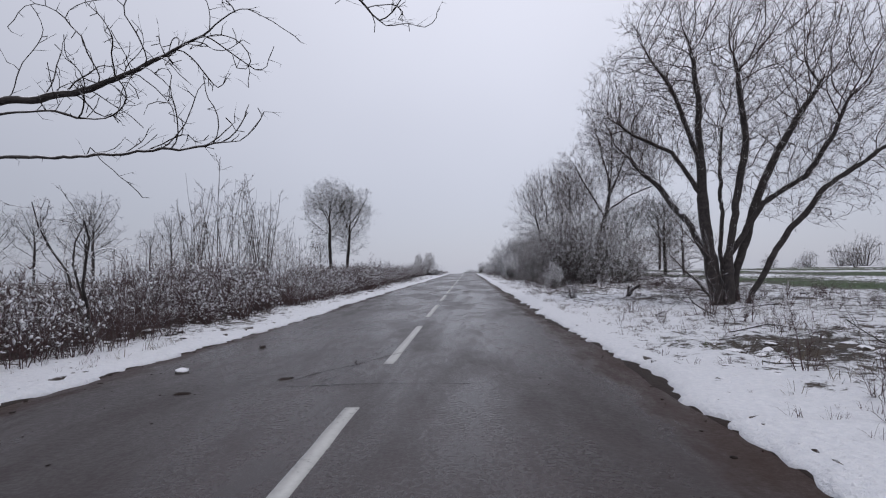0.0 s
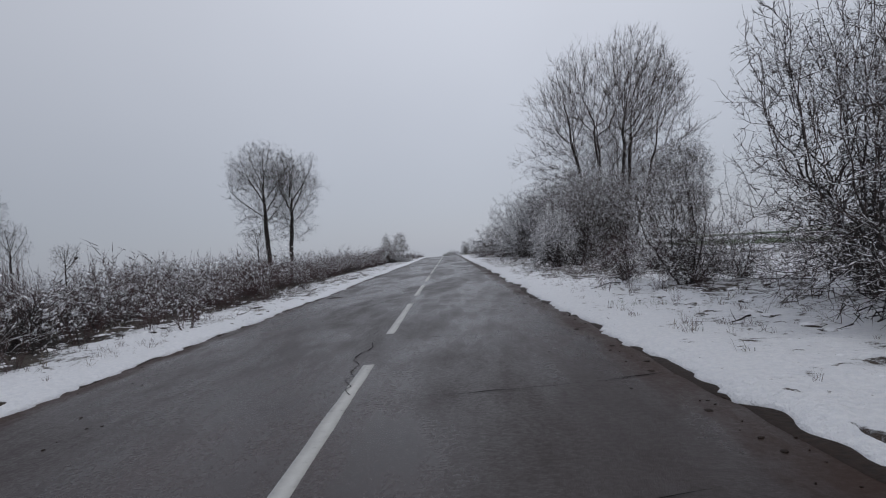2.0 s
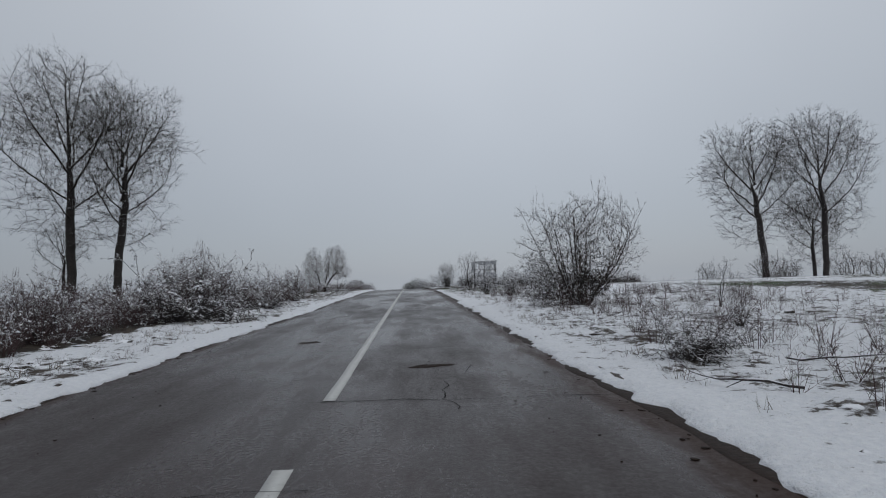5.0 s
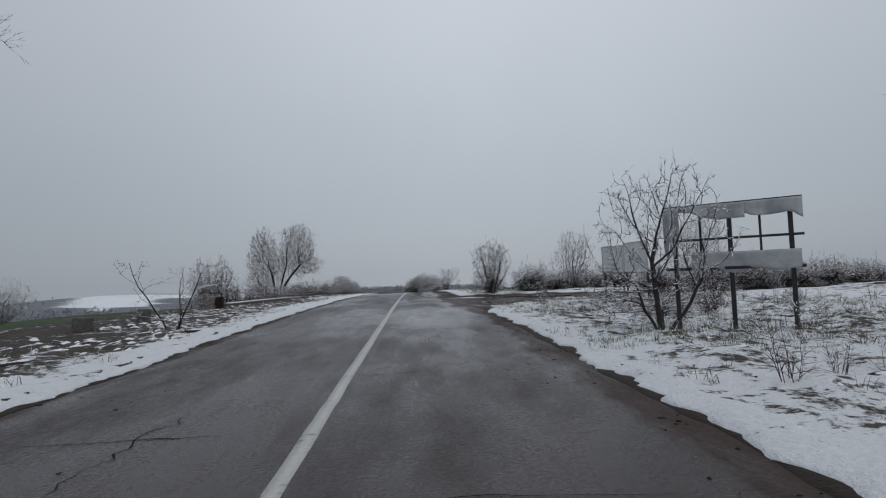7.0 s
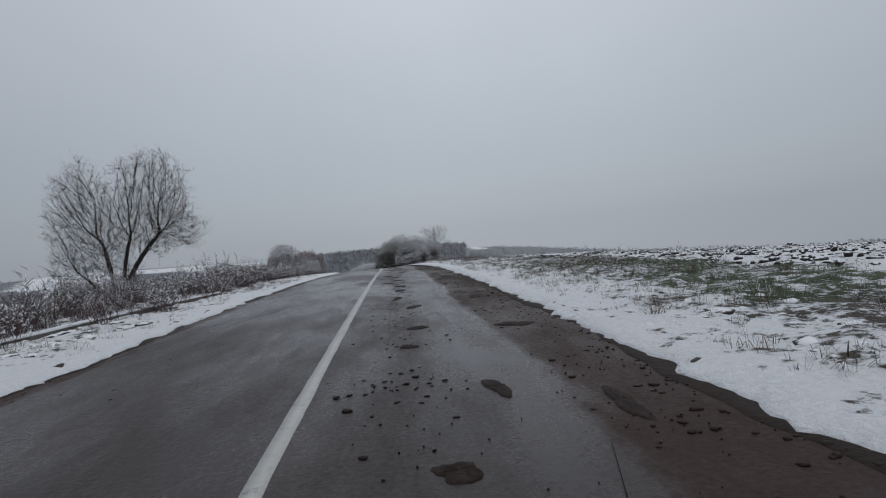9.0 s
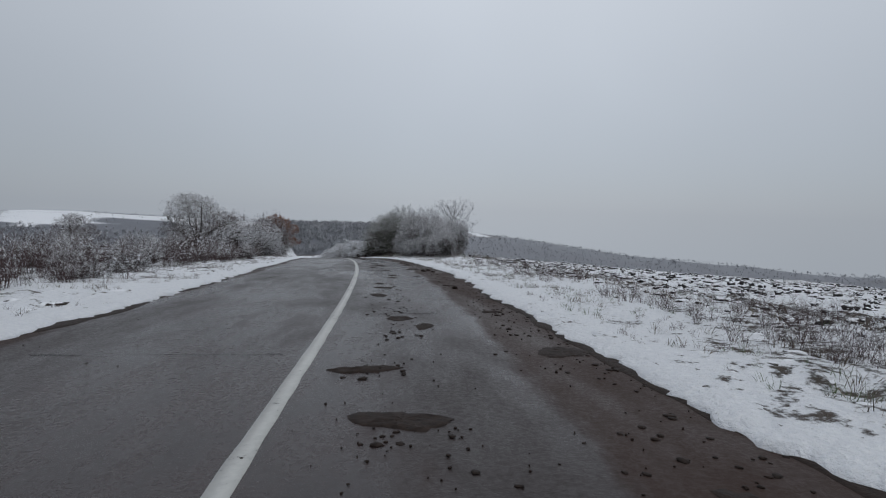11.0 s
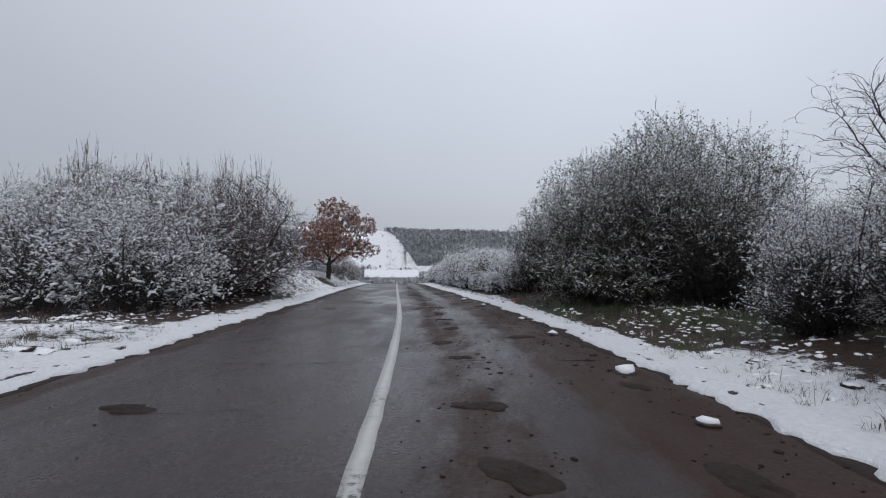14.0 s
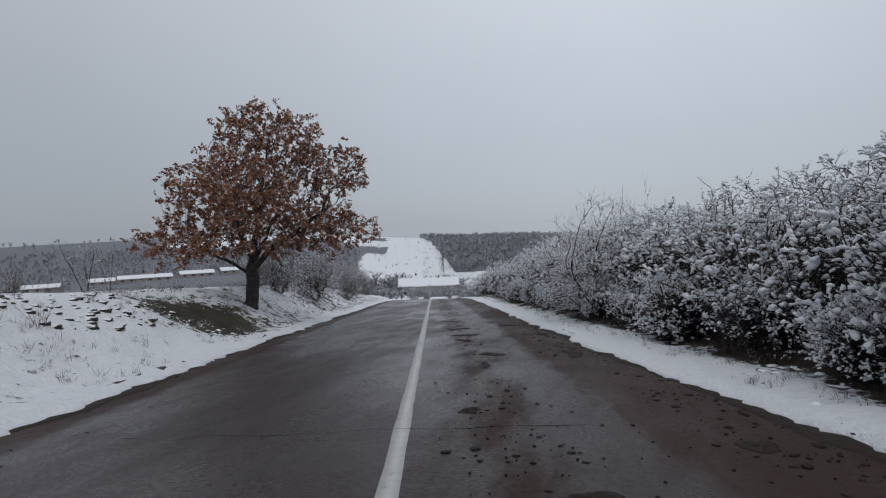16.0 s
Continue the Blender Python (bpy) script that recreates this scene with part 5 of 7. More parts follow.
for s, l, h in ((13, -7.0, 1.5), (16.5, -6.2, 1.3), (19, -8.2, 1.7), (22, -6.4, 1.5), (24.5, -7.8, 1.7), (27.5, -6.3, 1.4), (30, -8.4, 1.6), (33, -6.5, 1.4), (38, -7.2, 1.5), (43, -7.4, 1.9), (46.5, -8.0, 1.6), (50.5, -7.8, 1.4), (56, -8.0, 1.2), (118, -6.5, 1.2), (112, -8.5, 1.6), (104, -8, 1.3)):
    stand(bramble, s, l, h, s)
weed_shrub = bush(97, "thin brown roadside shrub with snow on its tips", 1.7, 1.5, 14, (2, 28), 300, 0.1, 0.05, 0.36, 0.014, M_STEM, per=1.2, long=(0.1, 0.3), rad=0.0036, shoots=30, thatch=150, up=0.3, base=0.014)
rng = np.random.default_rng(98)
for i in range(64):
    s_ = 5 + i * 0.85 + rng.uniform(-0.5, 0.5)
    stand(weed_shrub, s_, -5.6 - 0.6 * sm(s_, 30, 40) - rng.uniform(0, 5.0), rng.uniform(1.1, 2.0), i * 1.7, first=i == 0, wide=rng.uniform(0.9, 1.2))
for i in range(28):
    stand(weed_shrub, 60 + i * 2.0 + rng.uniform(-0.8, 0.8), -6.4 - rng.uniform(0, 4.5), rng.uniform(0.8, 1.4), i * 2.1, wide=rng.uniform(0.9, 1.3))
for s, l, h in ((20.5, 5.0, 0.9), (47.2, 5.4, 1.2), (49.5, 6.2, 1.4), (50.4, 7.4, 1.2), (52.8, 6.6, 1.1), (47.8, 8.0, 1.3), (45.2, 7.3, 1.2), (65.5, 6.9, 1.0), (66.8, 8.4, 1.2), (95, 7.2, 0.9), (127.2, 6.4, 0.9), (126.6, 7.2, 1.1)):
    stand(weed_shrub, s, l, h, s, wide=1.2)
for i in range(26):
    stand(weed_shrub, rng.uniform(146, 182), rng.uniform(-12.5, -7.6), rng.uniform(0.8, 1.5), i * 1.9)
sapling = shrub(101, "thin bare sapling with a few twigs", 3, (2, 25), 0.3, 0.008, kids=9, up=0.03, length=2.6, rad=0.03, name="sapling", dense=4)
stand(sapling, 9.2, -5.5, 2.7, 0.3, first=True, wide=1.3)
stand(sapling, 129.6, -5.4, 1.9, 1.0, wide=1.4)
stand(sapling, 100.0, 9.7, 1.5, 2.0)
stand(sapling, 209.0, -5.3, 1.1, 2.0)
stand(sapling, 202.4, -5.9, 0.9, 3.0)
stand(sapling, 133.8, 6.9, 0.9, 4.0)
stand(sapling, 268.0, -19.0, 3.2, 1.0, "thin bare young tree in the snow", wide=0.5)
pole_shoot = shrub(111, "clump of tall thin bare shoots", 6, (2, 20), 0, 0.01, M_TWIG, kids=8, up=0.06, length=5, rad=0.017, name="sapling_clump", dense=4, tips=2, ratio=0.3, curl=0.05)
first = True
rng = np.random.default_rng(9)
for i in range(16):
    s_, l_ = (33 + rng.uniform(-2, 4), -16 + rng.uniform(-3.5, 3.5)) if i < 9 else (41 + rng.uniform(-3, 4), -13.5 + rng.uniform(-2.5, 2.5))
    stand(pole_shoot, s_, l_, rng.uniform(5.5, 8.6) if i < 9 else rng.uniform(4.5, 7.6), i * 1.3, first=first)
    first = False
stand(bare_tree, 42.0, -29.5, 7.0, 0.4, wide=1.1)
for i in range(10):
    stand(pole_shoot, 24 + i * 2.4, -9.5 - rng.uniform(0, 5), rng.uniform(2.4, 3.6), i * 0.9)

# overhanging tree whose limbs reach over the road at the start
over = tree("roadside_tree", "roadside tree with bare limbs reaching over the road", "tree", 121,
            [[(0, 0, -0.3), (0.1, 0, 2.5), (0.0, 0.1, 5.0)], [(0, 0, 2.1), (4.9, 0.2, 2.26), (5.5, 0.15, 2.30), (6.3, 0.1, 2.26), (6.75, 0.05, 2.33), (6.86, 0.02, 2.41)],
             [(0, 0, 2.5), (4.8, 0.3, 2.80), (5.3, 0.3, 2.88), (5.8, 0.35, 3.1), (6.3, 0.4, 3.4)], [(0, 0, 2.4), (5.0, 0, 2.58), (5.28, 0, 2.50), (5.46, 0, 2.50)],
             [(0, 0, 3.3), (4.0, 0.2, 4.1), (6.4, 0.3, 4.1), (7.5, 0.3, 3.65), (7.9, 0.3, 3.25)], [(5.35, 0.2, 2.3), (5.6, 0.15, 2.08), (5.85, 0.1, 1.85)]],
            [((5.9, 0.15, 2.62), (1.0, 0.5, 0.36), 0.5), ((5.7, 0.35, 3.2), (1.2, 0.6, 0.5), 0.7), ((7.85, 0.3, 3.42), (0.45, 0.4, 0.22), 0.12), ((0, 0, 5.4), (2.0, 2.0, 1.2), 0.3)],
            330, 0.075, 0.09, 0.03, 0.7, 0.0038, 0.058, 1.5, (0.45, (0.05, 0.2), 0.0030), 0.8, 0.15, 1, 0.02, M_BARK, M_BARK, out=0.3, focus=1.0)
stand(over, 4.2, -7.4, over["tall"], 0.0, first=True, dz=0.0)

# trees by the junction
spray = bush(131, "slender upright bare bush tree dusted with frost", 3.3, 2.5, 10, (3, 26), 900, 0.1, 0.05, 0.35, 0.010, long=(0.14, 0.36), rad=0.004, shoots=22, thatch=300, up=0.06, keep=0.5, spread=0.7, base=0.028, name="young_tree")
stand(fan_bush, 141.8, 4.6, 2.65, 0.4, "slender fan-shaped bush beside a muddy junction", wide=0.66)
stand(spray, 143.5, 9.2, 3.2, 1.4, first=True)
stand(spray, 146.5, 12.6, 2.4, 3.4)
stand(spray, 137.8, 13.0, 3.4, 0.9)
plum = bush(141, "small frosted plum tree with short spurs", 2.9, 2.7, 5, (6, 46), 500, 0.11, 0.16, 0.5, 0.011, long=(0.06, 0.2), rad=0.004, shoots=18, thatch=0, spread=1.0, base=0.05, name="plum_tree", per=2.2, sub=1)
stand(plum, 124.6, 5.2, 2.9, 0.3, first=True, wide=0.9)
hedge_b = bush(151, "dense snowy bramble hedge along the side track", 1.5, 2.5, 16, (15, 80), 900, 0.09, 0.02, 0.5, 0.018, M_TWIG, long=(0.1, 0.34), rad=0.004, shoots=14, thatch=2600, lift=0.0, up=0.0, base=0.014, name="bramble_hedge")
first = True
rng = np.random.default_rng(12)
for i in range(1, 17):
    l = 5.6 + i * 1.2
    stand(hedge_b, 143.4 + rng.uniform(-0.5, 1.2) - 0.10 * i, l, rng.uniform(1.1, 1.6), i * 1.1, first=first)
    first = False
for i in range(5):
    stand(hedge_b, 139.6 + rng.uniform(-1, 1) - i * 0.2, 12 + i * 1.8, rng.uniform(1.2, 1.7), i * 1.7)

# left shrubs beyond the junction
elder = tree("frosted_tree", "frosted tree with a short dark trunk and crooked limbs", "tree", 147,
             [[(0, 0, -0.2), (0.1, 0, 0.8), (0.2, 0, 1.6)], [(0.15, 0, 1.0), (1.2, 0.2, 2.3), (2.4, 0.3, 3.2), (3.0, 0.3, 3.4)], [(0.2, 0, 1.5), (0.5, -0.3, 3.2), (0.6, -0.3, 4.6)], [(0.1, 0, 1.3), (-0.6, 0.3, 3.0), (-0.9, 0.4, 4.9)], [(0.05, 0, 1.2), (-1.2, -0.2, 2.3), (-2.0, -0.3, 3.2)], [(0.15, 0, 1.2), (0.2, 1.1, 2.6), (0.3, 1.6, 3.6)], [(0.15, 0, 1.2), (0.3, -1.0, 2.5), (0.4, -1.5, 3.5)], [(0.1, 0, 0.7), (1.2, -0.3, 1.4), (2.6, -0.4, 2.0)]],
             [((-0.3, 0, 3.5), (2.1, 2.1, 1.8), 1.0), ((2.0, 0, 3.3), (1.2, 1.4, 0.8), 0.3), ((-0.6, 0, 4.9), (0.9, 1.0, 0.6), 0.2), ((-1.7, 0, 2.6), (1.0, 1.2, 0.8), 0.2), ((0.7, 0, 4.6), (0.8, 0.8, 0.6), 0.12)],
             4200, 0.14, 0.16, 0.03, 0.45, 0.006, 0.13, 2.0, (1.5, (0.16, 0.5), 0.006), 0.75, 0.1, 2, 0.02, fine=M_TWIG, snow=0.35, snow_size=0.014, thatch=900, out=0.4, focus=1.2, pad=(700, 0.02, 1.6, 0.5))
stand(elder, 201.7, -8.9, 3.8, 0.0, first=True)
stand(elder, 200.7, -14.9, 2.6, 2.0, "smaller frosted tree in the scrub")
stand(frost_bush, 189.5, -7.6, 1.1, 0.5, wide=1.2)
for s, l, h in ((152, -10, 1.3), (158, -8.5, 1.2), (165, -8, 1.2), (172, -7.5, 1.1), (178, -8, 1.0), (183, -7.5, 1.0), (176, -10, 1.3), (192, -8, 1.1), (196, -10, 1.2), (168, -14, 1.6), (167.4, -11.6, 1.5), (172.5, -11.8, 1.5), (163.5, -10.0, 1.3), (155, -9.0, 1.2), (149.5, -9.4, 1.1), (180, -9.5, 1.2), (186, -9, 1.1), (200, -9.5, 1.3), (188, -11, 1.4), (194, -12, 1.5), (204, -11, 1.3)):
    stand(frost_bush if int(s) % 2 else hawthorn, s, l, h, s, wide=1.1)
for s, l, h in ((183.5, -6.2, 0.8), (180.5, -6.0, 0.7), (186, -7, 0.9), (196.5, -5.4, 0.8)):
    stand(bramble, s, l, h, s)
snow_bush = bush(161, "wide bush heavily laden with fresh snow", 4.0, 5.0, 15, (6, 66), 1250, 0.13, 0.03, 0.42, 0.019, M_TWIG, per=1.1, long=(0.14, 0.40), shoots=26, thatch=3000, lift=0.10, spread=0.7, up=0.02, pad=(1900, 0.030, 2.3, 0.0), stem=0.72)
stand(snow_bush, 223.0, -6.5, 2.9, 0.0, first=True)
for s, l, h in ((224.9, -6.7, 3.6), (224.4, -9.2, 3.5), (220.5, -13, 2.7), (224, -13, 3.2), (215.5, -16, 2.2), (210, -18, 2.0), (224.2, -5.7, 2.0)):
    stand(snow_bush, s, l, h, s * 1.3)
arch_bush = bush(165, "spreading bare bush with dark arching limbs, dusted with snow", 4.2, 5.4, 15, (10, 62), 1500, 0.13, 0.05, 0.36, 0.014, M_STEM, per=1.2, long=(0.16, 0.46), rad=0.0045, shoots=34, thatch=3600, lift=0.16, spread=0.62, up=0.04, pad=(500, 0.026, 2.4, -1.0), stem=0.95, base=0.045)
stand(arch_bush, 227.0, -6.3, 4.2, 0.4, first=True)
for s, l, h in ((229.4, -6.0, 4.4), (231.6, -6.3, 4.2), (233.6, -6.6, 3.5), (228.0, -9.4, 4.4), (231, -10, 4.6), (229, -13, 3.8), (235.0, -7.8, 2.6), (226.0, -5.6, 3.0), (230.6, -5.3, 3.0)):
    stand(arch_bush, s, l, h, s * 1.7)
stand(arch_bush, 158.0, -14.9, 3.8, 0.3, "low bare willow bush by the culvert wall", wide=0.85)
for s, l, h in ((105.2, -7.0, 2.5), (108.4, -7.8, 2.0), (97.5, -7.4, 1.5)):
    stand(arch_bush, s, l, h, s, "dark bramble bush with arching canes above dry weeds")

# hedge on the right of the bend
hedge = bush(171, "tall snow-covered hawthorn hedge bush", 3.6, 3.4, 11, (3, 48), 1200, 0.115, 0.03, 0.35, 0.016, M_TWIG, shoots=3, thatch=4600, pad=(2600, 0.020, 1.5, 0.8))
green_tree = bush(181, "broad bush tree with snowy green leaves", 4.8, 4.4, 9, (3, 42), 1200, 0.135, 0.20, 0.22, 0.012, M_TWIG, shoots=6, thatch=7000, leaf=(M_BUD, 17000, 0.024, 0.0), name="bush_tree", pad=(2200, 0.019, 1.7, 2.2))
stand(hedge, 200.2, 5.8, 1.6, 0.2, first=True)
for s, l, h in ((202.2, 5.9, 1.8), (204.2, 5.9, 2.3), (206.4, 5.9, 3.0), (208.6, 6.0, 3.7), (210.6, 5.9, 3.2), (213.4, 5.6, 2.2), (215.6, 6.7, 2.5), (207.5, 8.0, 3.0), (210.0, 8.2, 3.2), (213.5, 8.0, 2.5), (216.5, 8.2, 2.2), (216.8, 5.9, 1.9), (218.4, 7.8, 2.3), (219.8, 9.2, 2.6), (224.5, 9.6, 4.4), (227.5, 9.0, 4.4)):
    stand(hedge, s, l, h, s * 1.1)
stand(green_tree, 221.4, 7.2, 4.2, 0.0, first=True)
stand(green_tree, 223.0, 6.4, 4.4, 1.0)
stand(green_tree, 225.0, 5.9, 4.3, 2.0)
stand(green_tree, 226.6, 6.5, 4.5, 3.0)
stand(green_tree, 230.6, 6.3, 4.0, 5.0)
stand(green_tree, 232.0, 6.0, 3.4, 0.6)
stand(green_tree, 228.6, 7.2, 4.5, 1.6)
stand(green_tree, 224.2, 7.6, 5.2, 4.0)
stand(bare_tree, 222.0, 12.5, 6.5, 1.0, "bare tree standing behind the hedge", wide=1.2)
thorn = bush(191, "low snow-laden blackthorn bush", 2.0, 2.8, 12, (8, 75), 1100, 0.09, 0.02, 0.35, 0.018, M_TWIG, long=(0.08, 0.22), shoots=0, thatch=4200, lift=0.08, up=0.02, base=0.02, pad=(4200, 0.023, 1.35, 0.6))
first = True
rng = np.random.default_rng(14)
for i in range(6):
    stand(hedge, 201 + i * 2.3, 5.1 + rng.uniform(-0.15, 0.3), rng.uniform(1.0, 1.5), i * 2.3, wide=1.2)
for i in range(15):
    s = 233.5 + i * 2.1
    stand(thorn, s, 5.6 + rng.uniform(-0.2, 0.4) + (0.2 if i > 4 else 0), (1.62, 1.7, 1.85, 2.05, 2.2, 2.3, 2.4)[min(i, 6)] + rng.uniform(-0.08, 0.15), i * 1.9, first=first)
    stand(thorn, s + 1.0, 4.8 + rng.uniform(-0.1, 0.15), rng.uniform(0.85, 1.25), i * 2.7)
    first = False
    if i % 2 == 0:
        stand(thorn, s + 0.8, 8.2, rng.uniform(1.6, 2.0) + 0.05 * min(i, 7), i * 1.1)
stand(spray, 249.5, 4.9, 3.3, 1.0, "pale bare bush rising over the hedge", wide=1.5)
for i in range(9):
    stand(hawthorn if i % 2 else thorn, 266 + i * 3.5, 5.6 + rng.uniform(-0.3, 0.5), rng.uniform(1.8, 2.6), i)

stand(sapling, 252.0, -10.2, 1.7, 1.0, "thin bare sapling on the crest of a snowy bank")
stand(weed_shrub, 250.5, -11.2, 0.9, 2.0, "thin frosted shrub on the crest of a snowy bank")

# oak with brown leaves
oak = tree("oak_tree", "oak with a full crown of withered brown leaves", "tree", 201,
           [[(0, 0, -0.3), (0.03, 0, 1.2), (0.2, 0.05, 2.4), (0.4, 0, 3.6)], [(0.05, 0, 1.0), (-0.7, -0.2, 1.6), (-1.7, -0.3, 2.0)], [(0.08, 0, 1.2), (0.9, -0.3, 1.9), (2.2, -0.4, 2.7)], [(0.1, 0, 1.3), (0.3, 1.0, 2.2), (0.5, 1.9, 3.0)], [(0.1, 0, 1.4), (0.1, -1.0, 2.3), (0.3, -1.8, 3.0)], [(0.1, 0, 1.6), (-0.6, 0.5, 2.8), (-1.0, 0.6, 4.0)]],
           [((0.4, 0, 3.7), (1.7, 1.8, 1.7), 0.8), ((-1.9, 0.2, 2.1), (1.3, 1.2, 0.65), 0.3), ((-1.2, -0.3, 3.4), (1.1, 1.2, 0.8), 0.28), ((2.5, 0.1, 4.0), (1.0, 1.1, 0.8), 0.26), ((2.0, 0, 2.5), (1.2, 1.3, 0.6), 0.22), ((0.3, 0.2, 5.4), (1.1, 1.1, 0.75), 0.26), ((1.6, -0.4, 5.0), (0.8, 0.9, 0.6), 0.15), ((0.0, 0, 2.0), (1.8, 1.9, 0.6), 0.3), ((2.4, 0.2, 2.3), (1.3, 1.3, 0.7), 0.25), ((-0.3, 1.6, 3.2), (1.2, 1.0, 1.0), 0.2), ((0.5, -1.7, 3.4), (1.2, 1.0, 1.1), 0.2)],
           3000, 0.13, 0.16, 0.02, 0.4, 0.005, 0.19, 1.8, (1.0, (0.12, 0.36), 0.004), 0.8, 0.05, 2, 0.025, M_BARK, M_BARK, 0.08, 0.013, (M_OAK, 38000, 0.054, 0.5), out=0.4, focus=1.5)
stand(oak, 252.3, -5.35, 6.2, TURN, first=True, dz=-0.06)
for s, l, h in ((257, -5.8, 2.2), (260.5, -5.2, 2.6), (264, -5.8, 2.4), (268.5, -5.0, 2.2), (274, -5.5, 2.4), (281, -5.5, 2.2), (262, -8, 2.6)):
    stand(hawthorn, s, l, h, s)

# ---- weeds, grass, clods: things past counting ----
def tile(V, F, place, rz, k, kz=None):
    """Repeats one small mesh at many places, turned and scaled."""
    n = len(place)
    c, s = np.cos(rz)[:, None], np.sin(rz)[:, None]
    kz = k if kz is None else kz
    x = (V[None, :, 0] * c - V[None, :, 1] * s) * k[:, None]
    y = (V[None, :, 0] * s + V[None, :, 1] * c) * k[:, None]
    z = V[None, :, 2] * kz[:, None]
    out = np.stack([x, y, z], -1) + place[:, None, :]
    F = F if isinstance(F, list) else [F]
    return out.reshape(-1, 3), [(f[None] + (np.arange(n) * len(V))[:, None, None]).reshape(-1, f.shape[1]) for f in F]


def spots(rng, n, s0, s1, l0, l1, keep=None):
    s, l = rng.uniform(s0, s1, n), rng.uniform(l0, l1, n)
    if keep is not None:
        ok = keep(s, l)
        s, l = s[ok], l[ok]
    x, y = plan(s, l)
    return s, l, np.stack([x, y, elev(s, l)], -1)


def weed_kind(seed, stems, tilt, kids, length):
    rng = np.random.default_rng(seed)
    p, d, ln, r = ring(rng, stems, 0.10, tilt, length, 0.008, -0.05, 0.35)
    _, out = grow(seed, (p, d, ln, r), [lv(1, 0.08, 0.02, kids, 0.06, (20, 65), 0.40, 0.8, 0.5, 0.006), lv(1, 0.16, 0.0)], (0, 0))
    V, F = tubes(out, (0, 0))
    P, D = dots_on(rng, out, stems * 5)
    ok = P[:, 2] > 0.2
    P, D = P[ok], D[ok]
    B = blobs(rng, P, unit(D + rng.normal(0, 0.5, P.shape)), 0.018, 1.9)
    return (V, F), B


weeds = [weed_kind(300 + i, 8, (2, 42), 7, 1.0) for i in range(6)]


def weed_belt(name, label, rng, n, s0, s1, l0, l1, hi, keep=None, snowy=True, material=M_STEM):
    s, l, P = spots(rng, n, s0, s1, l0, l1, keep)
    kind = rng.integers(0, len(weeds), len(s))
    k = rng.uniform(*hi, len(s)) * (0.4 + 1.15 * fbm(s * 0.45, l * 0.45, 99, 2) ** 1.3)
    rz = rng.uniform(0, 6.28, len(s))
    a, b = [], []
    for i, (stem, snow) in enumerate(weeds):
        m = kind == i
        if m.any():
            a.append(tile(*stem, P[m], rz[m], k[m]))
            m = m & (vnoise(s * 0.8, l * 0.8, 98) > 0.5)
            b.append(tile(*snow, P[m], rz[m], k[m]))
    V, F = gather(a)
    ob = tagged(new(name, mesh_of(name, V, F, material)), label, "weeds", kind="stuff")
    if snowy:
        V, F = gather(b)
        tagged(hang("snow", mesh_of("snow", V, F, M_SNOW), ob, "snow caught on dry stems"), kind="stuff")
    return ob


rng = np.random.default_rng(400)
weed_belt("dry_weeds", "thick belt of dry brown weeds caught with snow", rng, 2000, -4, 56, -12, -4.5, (0.8, 1.6), lambda s, l: rng.uniform(0, 1, len(s)) < 1.0 - 0.6 * sm(-l, 9, 12) - 0.9 * sm(s, 36, 42) * (1 - sm(-l, 6.2, 8.2)))
weed_belt("dry_weeds", "dry brown weeds standing out of snow", rng, 1900, 50, 119, -13, -5.2, (0.85, 1.65), lambda s, l: -l > 5.9 + 1.3 * vnoise(s * 0.2, 0 * s, 5))
weed_belt("dry_weeds", "thin dry weeds standing out of snow", rng, 1900, 0, 125, 4.3, 15, (0.2, 0.75), lambda s, l: (vnoise(s * 0.25, l * 0.3, 17) > 0.32) & (rng.uniform(0, 1, len(s)) < 0.5 + 0.5 * sm(l, 4.5, 6)), False)
weed_belt("dry_weeds", "dry weeds along a field margin", rng, 1000, 146, 202, 4.9, 7.6, (0.2, 0.5), lambda s, l: (vnoise(s * 0.3, l * 0.3, 7) > 0.42) & (rng.uniform(0, 1, len(s)) < 0.35 + 0.65 * sm(s, 160, 172)))
weed_belt("dry_weeds", "frosted weeds beside the road", rng, 1700, 145, 208, -12.5, -5.2, (0.45, 1.2), lambda s, l: (-l > 5.0 + 1.0 * vnoise(s * 0.2, 0 * s, 5)) & (vnoise(s * 0.2, l * 0.3, 6) > 0.25))
weed_belt("dry_weeds", "sparse dry weeds on a snowy bank", rng, 200, 204, 262, -11, -4.6, (0.2, 0.5))
weed_belt("dry_weeds", "low dry weeds under the hedge", rng, 260, 196, 275, 4.4, 6.5, (0.25, 0.6))
weed_belt("dead_litter", "dark litter of dead stalks under the hedge", rng, 700, 216.5, 262, 4.0, 7.5, (0.2, 0.4), lambda s, l: l > 4.2 + 0.5 * vnoise(s * 0.5, 0 * s, 4), False, M_SHADE_LITTER)
weed_belt("dead_litter", "dark litter under a snowy bush", rng, 320, 221, 234, -8.5, -4.7, (0.2, 0.42), None, False, M_SHADE_LITTER)
weed_belt("dry_weeds", "dry weeds round the sign posts", rng, 110, 120, 133.2, 4.4, 12, (0.25, 0.6), lambda s, l: track(s, l) < 0.05)
weed_belt("dead_litter", "low dark tangle of dead stalks under the weeds", rng, 1100, -4, 60, -11, -4.6, (0.3, 0.5), None, False, M_SHADE_LITTER)
weed_belt("dead_litter", "low dark tangle of dead stalks beside the road", rng, 900, 56, 119, -11, -6.3, (0.3, 0.5), None, False, M_SHADE_LITTER)
weed_belt("dead_litter", "low dark tangle of dead stalks past the culvert", rng, 450, 150, 206, -11, -5.6, (0.25, 0.45), None, False, M_SHADE_LITTER)


